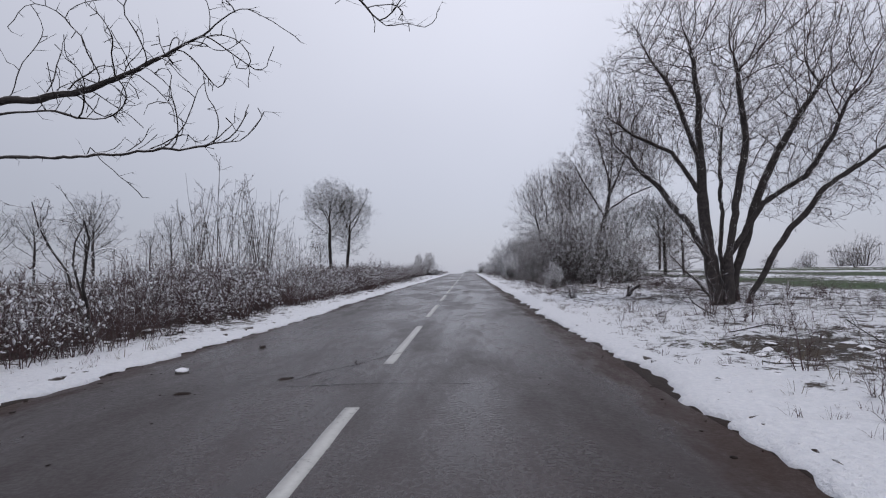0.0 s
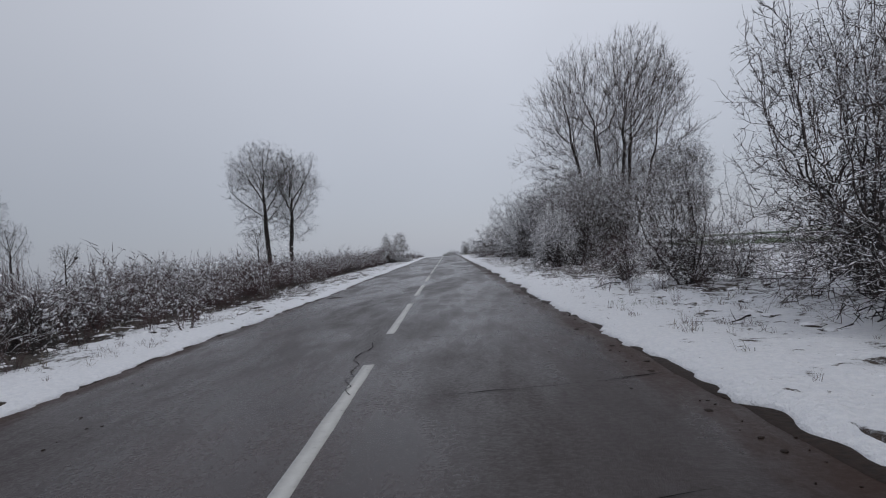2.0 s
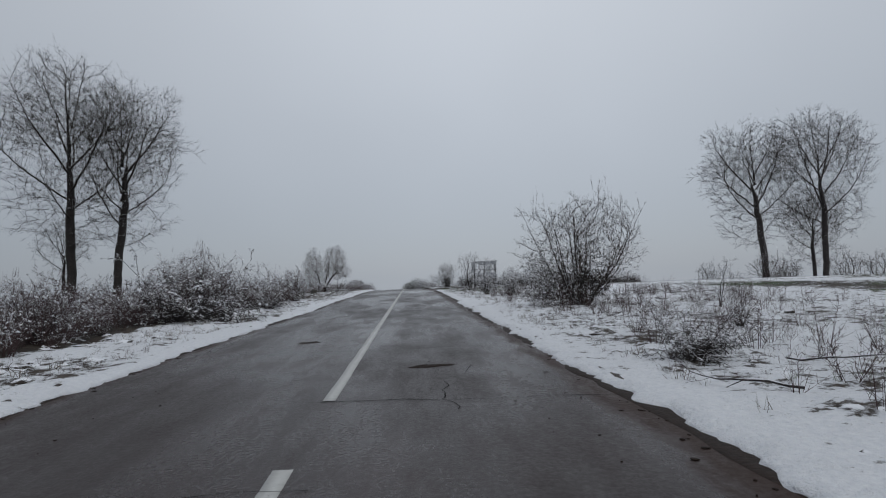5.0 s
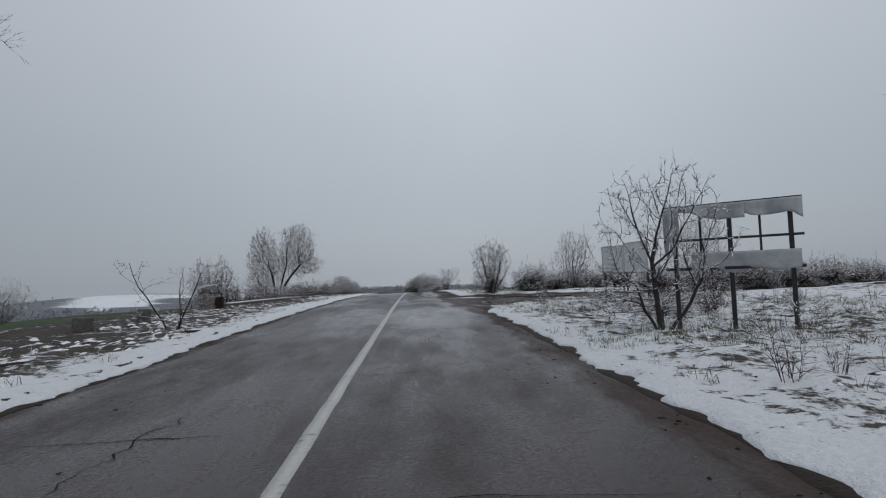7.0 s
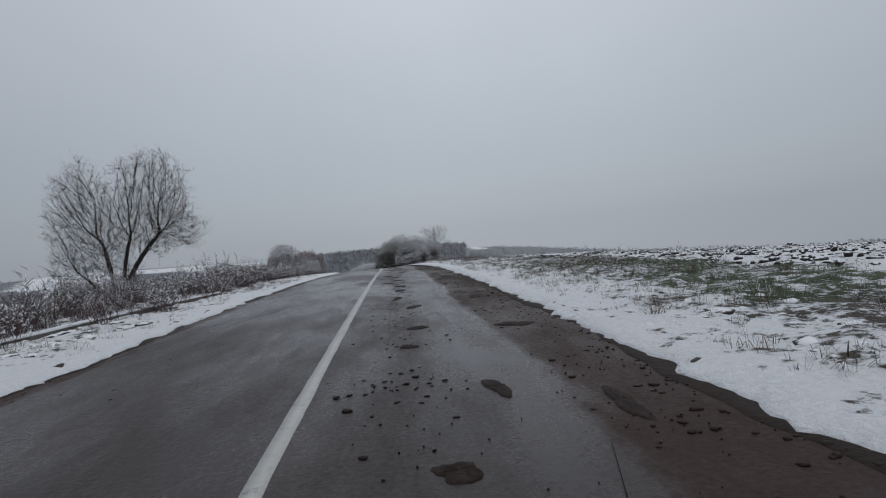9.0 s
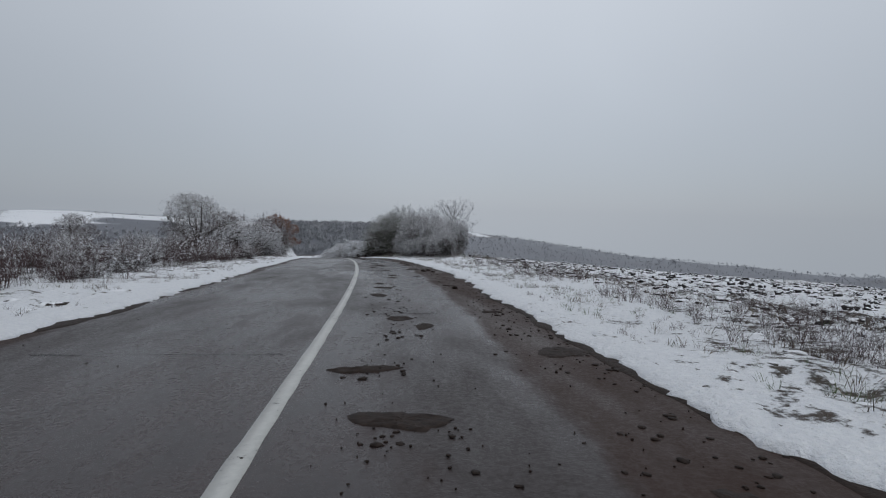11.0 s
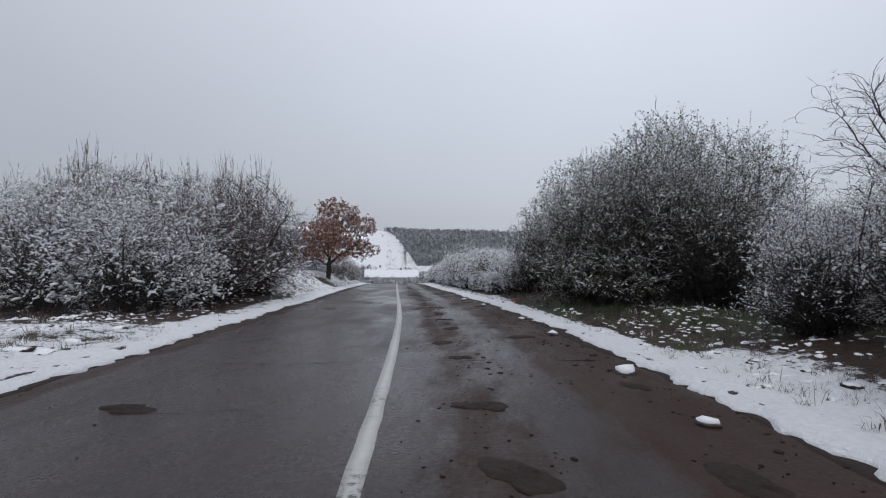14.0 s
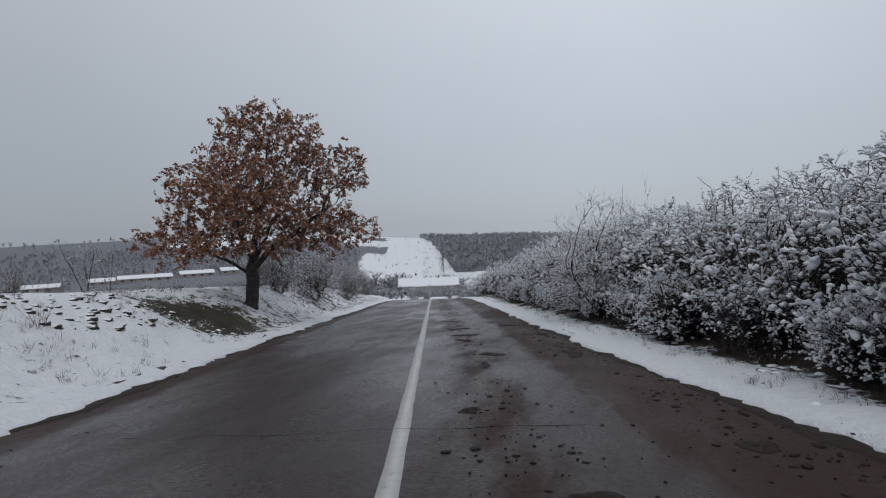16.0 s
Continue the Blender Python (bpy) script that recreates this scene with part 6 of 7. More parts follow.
def tuft_kind(seed, blades, size):
    rng = np.random.default_rng(seed)
    a, t = rng.uniform(0, 6.28, blades), np.radians(rng.uniform(5, 60, blades))
    d = np.stack([np.cos(a) * np.sin(t), np.sin(a) * np.sin(t), np.cos(t)], -1)
    p = np.stack([rng.normal(0, 0.05, blades), rng.normal(0, 0.05, blades), np.full(blades, -0.02)], -1)
    w = np.cross(d, np.array([0, 0, 1.0])) * 0.006
    L = size * rng.uniform(0.5, 1.2, (blades, 1))
    mid = p + d * L * 0.6
    tip = mid + (d + np.array([0, 0, -0.5])) * L * 0.45
    V = np.stack([p - w, p + w, mid + w * 0.8, mid - w * 0.8, tip], 1).reshape(-1, 3)
    i = (np.arange(blades) * 5)[:, None]
    F = np.concatenate([i + np.array([[0, 1, 2]]), i + np.array([[0, 2, 3]]), i + np.array([[3, 2, 4]])])
    return V, F


tufts = [tuft_kind(500 + i, 11, 0.24) for i in range(5)]


def grass(name, label, rng, n, s0, s1, l0, l1, hi, material, keep=None):
    s, l, P = spots(rng, n, s0, s1, l0, l1, keep)
    kind, k, rz = rng.integers(0, 5, len(s)), rng.uniform(*hi, len(s)), rng.uniform(0, 6.28, len(s))
    V, F = gather([tile(*tufts[i], P[kind == i], rz[kind == i], k[kind == i]) for i in range(5)])
    return tagged(new(name, mesh_of(name, V, F, material)), label, "grass", kind="stuff")


clear = lambda s, l: (track(s, l) < 0.1) & (vnoise(s * 0.6, l * 0.6, 8) > 0.45)
grass("withered_grass", "withered grass tufts poking through snow", rng, 3600, -4, 136, 3.7, 12, (0.5, 1.3), M_STRAW, clear)
grass("withered_grass", "withered grass tufts beside the road", rng, 1800, -4, 200, -6.5, -3.9, (0.5, 1.2), M_STRAW, clear)
grass("green_grass", "green grass tufts in thin snow", rng, 1300, 146, 166, 4.6, 9.0, (0.3, 0.8), M_GRASS, lambda s, l: vnoise(s * 0.35, l * 0.5, 18) > 0.5)
grass("dead_stalks", "short dead stalks sticking out of roadside snow", rng, 9000, -4, 206, 3.6, 8.0, (0.2, 0.75), M_STEM, lambda s, l: (track(s, l) < 0.05) & (vnoise(s * 0.9, l * 0.9, 58) > 0.45))
grass("dead_stalks", "short dead stalks along the snowy verge", rng, 5000, -4, 215, -7.0, -3.8, (0.2, 0.75), M_STEM, lambda s, l: vnoise(s * 0.9, l * 0.9, 59) > 0.45)
grass("green_grass", "green weeds pushing through roadside snow", rng, 900, 2, 128, 3.9, 8.0, (0.3, 0.8), M_GRASS, lambda s, l: vnoise(s * 0.7, l * 0.9, 38) > 0.72)
grass("green_grass", "green grass along the track's corner", rng, 1500, 122, 138, 3.2, 11, (0.4, 1.0), M_GRASS, lambda s, l: (track(s, l) < 0.25) & (vnoise(s * 0.5, l * 0.5, 28) > 0.5))
grass("withered_grass", "withered grass tufts beside a ploughed field", rng, 2600, 143, 206, 3.7, 8.0, (0.4, 1.1), M_STRAW, lambda s, l: vnoise(s * 0.9, l * 0.9, 48) > 0.55)
grass("green_grass", "green tufts in the snow beside a ploughed field", rng, 1300, 143, 206, 3.7, 8.0, (0.3, 0.8), M_GRASS, lambda s, l: vnoise(s * 0.7, l * 0.7, 49) > 0.62)
grass("withered_grass", "withered grass on the snowy bank", rng, 1500, 205, 275, -12, -4.0, (0.5, 1.3), M_STRAW, clear)
grass("green_grass", "dark green weeds under the hedge", rng, 1500, 216, 262, 3.9, 7.0, (0.3, 0.8), M_GRASS, lambda s, l: vnoise(s * 0.8, l * 0.8, 68) > 0.5)
grass("dead_stalks", "dead stalks on the snowy bank", rng, 2600, 206, 266, -9, -3.8, (0.2, 0.8), M_STEM, lambda s, l: vnoise(s * 0.9, l * 0.9, 69) > 0.5)
grass("dead_stalks", "dead stalks in front of the hedge", rng, 2200, 206, 266, 3.5, 6, (0.2, 0.7), M_STEM, lambda s, l: vnoise(s * 0.9, l * 0.9, 70) > 0.5)
grass("withered_grass", "withered grass under the hedge", rng, 1600, 145, 275, 3.7, 7, (0.5, 1.2), M_STRAW, clear)


def lump(seed, flat=0.6):
    rng = np.random.default_rng(seed)
    bm = bmesh.new()
    bmesh.ops.create_icosphere(bm, subdivisions=1, radius=1.0)
    V = np.array([v.co[:] for v in bm.verts])
    F = np.array([[v.index for v in f.verts] for f in bm.faces])
    bm.free()
    V = V * rng.uniform(0.65, 1.25, (len(V), 1)) * np.array([1.0, rng.uniform(0.6, 0.9), flat])
    return V, F


lumps = [lump(600 + i) for i in range(6)]


def scatter(name, label, category, rng, P, k, material, kz=None, smooth=True):
    kind, rz = rng.integers(0, 6, len(P)), rng.uniform(0, 6.28, len(P))
    V, F = gather([tile(*lumps[i], P[kind == i], rz[kind == i], k[kind == i], None if kz is None else kz[kind == i]) for i in range(6)])
    return tagged(new(name, mesh_of(name, V, F, material, smooth=smooth)), label, category, kind="stuff")


s, l, P = spots(rng, 36000, 148, 250, 6.2, 60, lambda s, l: (l > 8.7 - 2.4 * sm(s, 156, 178)) & (rng.uniform(0, 1, len(s)) < 1.2 - l / 75) & ((s < 200) | (l > 12)))
scatter("ploughed_clods", "dark ploughed clods half covered with snow", "soil", rng, P - np.array([0, 0, 0.03]), rng.uniform(0.05, 0.16, len(P)) * (1 + 0.003 * l), M_SOIL, rng.uniform(0.09, 0.22, len(P)))


# tussocks under the snow, and the ragged rim of snow along the asphalt
s, l, P = spots(rng, 8000, -4, 200, 4.3, 14, lambda s, l: (track(s, l) < 0.05) & (vnoise(s * 0.45, l * 0.45, 62) > 0.5) & (rng.uniform(0, 1, len(s)) < 1.1 - l / 18))
scatter("tussocks", "snow-capped tussocks of withered grass", "tussock", rng, P - np.array([0, 0, 0.05]), rng.uniform(0.07, 0.24, len(P)), M_TUSSOCK, rng.uniform(0.07, 0.15, len(P)))
s, l, P = spots(rng, 6000, -4, 206, 3.5, 5.6, lambda s, l: (track(s, l) < 0.02) & (vnoise(s * 0.8, l * 0.9, 66) > 0.52))
scatter("tussocks", "small snowy tufts along the asphalt", "tussock", rng, P - np.array([0, 0, 0.03]), rng.uniform(0.03, 0.11, len(P)), M_TUSSOCK, rng.uniform(0.03, 0.08, len(P)))
s, l, P = spots(rng, 7500, -4, 222, -8, -4.2, lambda s, l: vnoise(s * 0.45, l * 0.45, 63) > 0.45)
scatter("tussocks", "snow-capped tussocks and litter on the verge", "tussock", rng, P - np.array([0, 0, 0.05]), rng.uniform(0.07, 0.26, len(P)), M_TUSSOCK, rng.uniform(0.07, 0.16, len(P)))

s, l, P = spots(rng, 6500, 196, 290, 3.55, 6.6, lambda s, l: (vnoise(s * 0.6, l * 0.6, 64) > 0.42) & (rng.uniform(0, 1, len(s)) < 0.25 + 0.75 * sm(l, 3.6, 4.6)))
scatter("tussocks", "snowy tussocks and dead leaves under the hedge", "tussock", rng, P - np.array([0, 0, 0.03]), rng.uniform(0.04, 0.13, len(P)), M_TUSSOCK, rng.uniform(0.04, 0.11, len(P)))

s, l, P = spots(rng, 5200, 219, 264, -9.5, -3.75, lambda s, l: (vnoise(s * 0.7, l * 0.7, 65) > 0.5) & (rng.uniform(0, 1, len(s)) < 0.2 + 0.8 * sm(-l, 3.8, 4.8)))
scatter("tussocks", "small tussocks showing through snow on the bank", "tussock", rng, P - np.array([0, 0, 0.03]), rng.uniform(0.04, 0.15, len(P)), M_TUSSOCK, rng.uniform(0.05, 0.10, len(P)))


def snow_lip(sign, s0, s1):
    """The thin ragged edge of the snow sheet, lying over the asphalt's rim."""
    s = np.arange(s0, s1 + 0.01, 0.08)
    e = edge_left(s) if sign < 0 else edge_right(s)
    rag = 0.15 * (fbm(s * 0.8, 0 * s, 25 + sign, 2) - 0.45) + 0.13 * (vnoise(s * 2.9, 0 * s, 26 + sign) - 0.5) + 0.10 * (vnoise(s * 8.5, 0 * s, 27 + sign) - 0.5)
    e = e + sign * (rag - (0.12 if sign < 0 else 0.07)) + sign * 0.7 * (np.exp(-((s - 132.4) / 0.5) ** 2) + np.exp(-((s - 141.9) / 0.5) ** 2)) * (sign > 0)
    road_z = np.interp(s, SS, RZ) - 0.004 * np.abs(e) ** 1.5
    V = []
    for k, (d, h) in enumerate(((-0.01, -0.02), (0.0, 0.012), (0.04, 0.038), (0.12, 0.055), (0.28, 0.06), (0.6, 0.0))):
        l = e + sign * d
        x, y = plan(s, l)
        lumpy = 0.5 + 1.0 * vnoise(s * 5, 0 * s + k * 1.7, 28)
        z = np.maximum(road_z + h * lumpy, elev(s, l) + (0.016 * lumpy if k in (3, 4) else -0.05))
        z = road_z + h * lumpy if k < 3 else (elev(s, l) - 0.04 if k == 5 else z)
        V.append(np.stack([x, y, z], -1))
    V = np.stack(V, 1).reshape(-1, 3)
    me = grid_mesh("snow_edge", V, len(s), 6, M_GROUND)
    float_attr(me, "bare", np.repeat(0.02 + 0.14 * vnoise(s * 1.7, 0 * s, 29), 6))
    float_attr(me, "mud", np.ones(len(V)))
    return tagged(new("snow_edge", me), "ragged edge of the snow along the asphalt", "snow", kind="structure")


def mud_rim(sign, s0, s1):
    """Wet dark dirt that collects along the asphalt's edge, against the snow."""
    s = np.arange(s0, s1 + 0.01, 0.16)
    e = edge_left(s) if sign < 0 else edge_right(s)
    d = (0.08 + 0.28 * vnoise(s * 0.5, 0 * s, 35 + sign) + 0.16 * (vnoise(s * 2.7, 0 * s, 36 + sign) - 0.3)) * (0.45 + (0.3 if sign < 0 else 0.1) * sm(s, 60, 125))
    V = []
    for l, dz in ((e - sign * (d + 0.02), -0.012), (e - sign * d, 0.006), (e - sign * d * 0.5, 0.012), (e + sign * 0.12, 0.016)):
        x, y = plan(s, l)
        V.append(np.stack([x, y, np.interp(s, SS, RZ) - 0.004 * np.abs(l) ** 1.5 + dz], -1))
    me = grid_mesh("mud_rim", np.stack(V, 1).reshape(-1, 3), len(s), 4, M_MUD)
    return tagged(new("mud_rim", me), "wet dark dirt along the asphalt edge", "mud", kind="structure")


mud_rim(-1, -6, 300)
mud_rim(1, -6, 132.6)
mud_rim(1, 141.5, 300)
snow_lip(-1, -6, 312)
snow_lip(1, -6, 132.4)
snow_lip(1, 141.9, 312)


def on_road(s, l, dz=0.0):
    x, y = plan(s, l)
    return np.stack([x, y, np.interp(s, SS, RZ) - 0.004 * np.abs(l) ** 1.5 + dz], -1)


s = rng.uniform(137, 262, 5200)
l = np.where(rng.uniform(0, 1, len(s)) < 0.55, rng.normal(0.95, 0.3, len(s)), rng.normal(2.45, 0.35, len(s)))
ok = (l > -0.4) & (l < 3.1) & (vnoise(s * 0.7, l, 33) > 0.4)
scatter("mud_crumbs", "crumbs of wet mud dropped on the road", "mud", rng, on_road(s[ok], l[ok], 0.003), 0.005 + 0.03 * rng.uniform(0, 1, ok.sum()) ** 2.5, M_MUD, rng.uniform(0.004, 0.016, ok.sum()), False)
s, l = rng.uniform(132.5, 141.5, 2200), rng.uniform(2.3, 11, 2200)
ok = (track(s, l) > 0.6) & (vnoise(s * 1.1, l * 1.1, 34) > 0.4)
x, y = plan(s[ok], l[ok])
scatter("track_mud", "churned crumbs of mud on the side track", "mud", rng, np.stack([x, y, elev(s[ok], l[ok])], -1), 0.008 + 0.05 * rng.uniform(0, 1, ok.sum()) ** 2.5, M_MUD, rng.uniform(0.008, 0.03, ok.sum()), False)
s = rng.uniform(-4, 262, 3600)
l = np.where(rng.uniform(0, 1, len(s)) < 0.5, edge_left(s) + np.abs(rng.normal(0, 0.16, len(s))), edge_right(s) - np.abs(rng.normal(0, 0.22, len(s))))
scatter("edge_dirt", "wet dirt and litter along the road edge", "dirt", rng, on_road(s, l, 0.002), 0.008 + 0.04 * rng.uniform(0, 1, len(s)) ** 2.5, M_MUD, rng.uniform(0.006, 0.02, len(s)), False)
s = rng.uniform(-4, 262, 1600)
l = np.where(rng.uniform(0, 1, len(s)) < 0.5, rng.uniform(-3.3, -1.4, len(s)), rng.uniform(1.8, 3.0, len(s)))
scatter("road_grit", "small stones and bits of bark on the road", "grit", rng, on_road(s, l, 0.003), rng.uniform(0.006, 0.022, len(s)), M_MUD, rng.uniform(0.004, 0.012, len(s)))


s = np.repeat(141 + np.arange(70) * 1.75, 40) + rng.normal(0, 0.30, 2800)
l = np.where(rng.uniform(0, 1, len(s)) < 0.6, rng.normal(0.95, 0.26, len(s)), rng.normal(2.5, 0.22, len(s)))
ok = vnoise(s * 0.35, l * 0.5, 35) > 0.42
scatter("mud_lumps", "lumps of wet mud fallen from farm wheels", "mud", rng, on_road(s[ok], l[ok], 0.006), 0.007 + 0.045 * rng.uniform(0, 1, ok.sum()) ** 3, M_MUD, rng.uniform(0.006, 0.020, ok.sum()), False)
s = rng.uniform(136, 264, 1500)
l = edge_right(s) - np.abs(rng.normal(0.05, 0.28, len(s)))
ok = (track(s, l) < 0.5) & (vnoise(s * 0.5, 0 * s, 36) > 0.3)
scatter("mud_lumps", "clods and crumbs of soil along the road edge", "mud", rng, on_road(s[ok], l[ok], 0.004), 0.008 + 0.045 * rng.uniform(0, 1, ok.sum()) ** 3, M_MUD, rng.uniform(0.006, 0.022, ok.sum()), False)


def smear(name, label, s, l, a, b, seed, material=M_MUD):
    """A ragged lumpy pat of trodden mud on the road."""
    g = np.random.default_rng(seed)
    n, rings = 30, (0.25, 0.5, 0.72, 0.9, 1.0)
    t = np.arange(n) * 2 * np.pi / n
    r = np.convolve(np.tile(g.uniform(0.45, 1.3, n), 3), [0.1, 0.25, 0.3, 0.25, 0.1], "same")[n:2 * n] * (1 + 0.3 * np.sin(2 * t + seed))
    V = [on_road(np.array([s]), np.array([l]), 0.014)]
    for q, k in enumerate(rings):
        rr = k * r * g.uniform(0.9, 1.1, n)
        h = (0.010 * g.uniform(0.1, 1.8, n) + 0.002) * (0.5 if q == 3 else 1.0) if q < 4 else np.full(n, -0.012)
        V.append(on_road(s + a * rr * np.cos(t), l + b * rr * np.sin(t), h))
    V = np.concatenate(V)
    i = np.arange(n)
    j = (i + 1) % n
    F3 = np.stack([0 * i, 1 + j, 1 + i], 1)
    F4 = np.concatenate([np.stack([1 + q * n + i, 1 + q * n + j, 1 + q * n + n + j, 1 + q * n + n + i], 1) for q in range(4)])
    return tagged(new(name, mesh_of(name, V, [F3, F4], material)), label, "mud", "mud pats on the road")


for i in range(64):
    s = 141 + i * 1.75 + rng.uniform(-0.7, 0.7)
    smear("mud_pat", "flattened pat of dark wet mud on the road", s, 0.95 + rng.normal(0, 0.22), rng.uniform(0.1, 0.3), rng.uniform(0.1, 0.32), i)
    if i % 2 == 0:
        smear("mud_pat", "flattened pat of dark wet mud near the verge", s + 0.8, 2.45 + rng.normal(0, 0.2), rng.uniform(0.12, 0.4), rng.uniform(0.1, 0.3), 100 + i)
for s, l, a, b in ((5.6, -1.9, 0.05, 0.12), (6.3, -1.05, 0.08, 0.1), (27.5, 0.95, 0.1, 0.14), (29.2, 1.0, 0.12, 0.2), (92.5, 1.1, 0.12, 0.35), (96, -1.2, 0.12, 0.2), (51, -2.7, 0.25, 0.3), (34, -2.2, 0.1, 0.2), (228, -1.0, 0.14, 0.18), (214, -2.0, 0.18, 0.3)):
    smear("damp_pat", "small dark pat of dirt on the asphalt", s, l, a, b, int(s * 7))


def stone(name, label, category, s, l, size, material=M_STONE, seed=0, flat=0.6, on=True):
    V, F = lump(700 + seed, flat)
    me = mesh_of(name, V * size, [F], material)
    ob = tagged(new(name, me), label, category)
    p = Vector(on_road(np.array([s]), np.array([l]))[0]) if on else site(s, l)
    ob.matrix_world = Matrix.Translation(p + Vector((0, 0, size * flat * 0.55))) @ pose(0, 0, 0, 0, 0, seed * 47)
    return ob


stone("stone", "grey stone with a cap of snow", "stone", 6.8, -2.55, 0.08, seed=1)
stone("stone", "flat dark piece of bark on asphalt", "bark", 9.0, -2.35, 0.10, M_MUD, 2, 0.25)
stone("stone", "dark clod lying near the verge", "clod", 28.3, 2.1, 0.07, M_MUD, 3)
for i, (s, l, k) in enumerate(((215.6, 2.75, 0.17), (213.6, 2.6, 0.12), (219.0, 2.8, 0.13), (222, 2.9, 0.10), (230.2, 2.5, 0.11), (231.3, 2.75, 0.10), (233.5, 3.0, 0.09), (227, 2.8, 0.12), (209, 2.75, 0.10), (206.5, 2.85, 0.11))):
    stone("snow_lump", "lump of snow and mud fallen on the road edge", "snow lump", s, l, k, M_STONE, 10 + i, 0.45)
for i, (s, l, k) in enumerate(((186.6, 2.35, 0.11), (187.2, 2.6, 0.09), (186.2, 2.65, 0.08), (194.5, 2.3, 0.07), (180, 2.4, 0.09), (192.0, 2.3, 0.07), (200.5, 2.5, 0.07))):
    stone("mud_clod", "large dark clod of mud on the road", "clod", s, l, k, M_MUD, 30 + i, 0.5)

# red can in the snow
bm = bmesh.new()
bmesh.ops.create_cone(bm, cap_ends=True, segments=16, radius1=0.033, radius2=0.033, depth=0.16)
bmesh.ops.bevel(bm, geom=[e for e in bm.edges if abs(e.verts[0].co.z - e.verts[1].co.z) < 1e-4], offset=0.008, segments=2, affect="EDGES")
can = part("bottle", bm, M_RED, label="red plastic bottle lying in the snow", smooth=True)
tagged(can, category="bottle")
can.matrix_world = Matrix.Translation(site(228.2, 4.1, 0.03)) @ pose(0, 0, 0, 90, 0, 70)

# fallen branches in the verge
for i, (s, l, ln) in enumerate(((9.6, 5.6, 1.9), (12.0, 6.4, 2.4), (22.8, 5.2, 1.7), (24.6, 6.2, 1.9), (31.5, 5.2, 1.2), (48.5, 5.6, 1.4), (76.5, 5.0, 1.6), (91.5, 5.6, 1.5), (17.5, 5.1, 1.1)) + tuple((float(a), float(b), float(c)) for a, b, c in zip(np.random.default_rng(88).uniform(5, 128, 34), np.random.default_rng(89).uniform(4.4, 9.5, 34), np.random.default_rng(90).uniform(0.6, 2.0, 34)))):
    g = np.random.default_rng(800 + i)
    _, out = grow(800 + i, ([[0, 0, 0.03]], [[g.normal(), g.normal(), 0.12]], [ln], [0.016]), [lv(8, 0.12, -0.01, 5, 0.2, (20, 50), 0.4, 0.55, 0.3, 0.004), lv(3, 0.12, 0.02)], (4, 3))
    V, F = tubes(out, (5, 3))
    ob = tagged(new("fallen_branch", mesh_of("fallen_branch", V, F, M_BARK)), "thin dark fallen branch lying in snow", "branch", "fallen branches")
    ob.matrix_world = Matrix.Translation(site(s, l, 0.0))

# broken stump among the weeds
_, out = grow(850, ([[0, 0, -0.1], [0.12, 0.05, -0.1], [-0.1, 0.1, -0.05]], [[0.35, 0.1, 1], [-0.3, 0.2, 1], [0.9, 0.2, 0.35]], [0.75, 0.5, 0.8], [0.09, 0.07, 0.05]), [lv(5, 0.18, 0.0, 3, 0.4, (25, 60), 0.45, 0.6, 0.5, 0.015), lv(4, 0.2, 0.05)], (7, 5))
V, F = tubes(out, (8, 5))
ob = tagged(new("tree_stump", mesh_of("tree_stump", V, F, M_BARK, smooth=True)), "dark broken stump with jagged side shoots", "stump")
ob.matrix_world = Matrix.Translation(site(20.6, 7.0))

# puddle at the mouth of the track
for name, s, l, a, b, sd in (("puddle", 140.1, 4.0, 0.85, 2.3, 3), ("puddle", 133.9, 3.0, 0.7, 0.6, 5), ("puddle", 138.6, 6.4, 0.4, 1.0, 9), ("puddle", 135.9, 3.5, 1.1, 0.2, 11)):
    rngp = np.random.default_rng(sd)
    n = 72
    t = np.arange(n) * 2 * np.pi / n
    r = np.convolve(np.tile(rngp.uniform(0.3, 1.5, n), 3), np.hanning(13) / np.hanning(13).sum(), "same")[n:2 * n]
    x, y = plan(s + a * r * np.cos(t), l + b * r * np.sin(t))
    z0 = float(np.interp(s, SS, RZ)) - 0.021
    V = np.concatenate([np.stack([x, y, np.full(n, z0)], -1), np.stack([x, y, np.full(n, z0 - 0.05)], -1)])
    i = np.arange(n)
    j = (i + 1) % n
    me = bpy.data.meshes.new(name)
    me.from_pydata(V.tolist(), [], [list(range(n))] + [[int(a_), int(a_ + n), int(b_ + n), int(b_)] for a_, b_ in zip(i, j)])
    me.materials.append(M_WATER)
    tagged(new(name, me), "shallow muddy puddle reflecting the sky", "puddle")


# ---- signs ----
def text_bar(parent, x, z, w, h, material=M_INK):
    part("print", box_bm(w, 0.004, h, (x, -0.022, z)), material, parent)


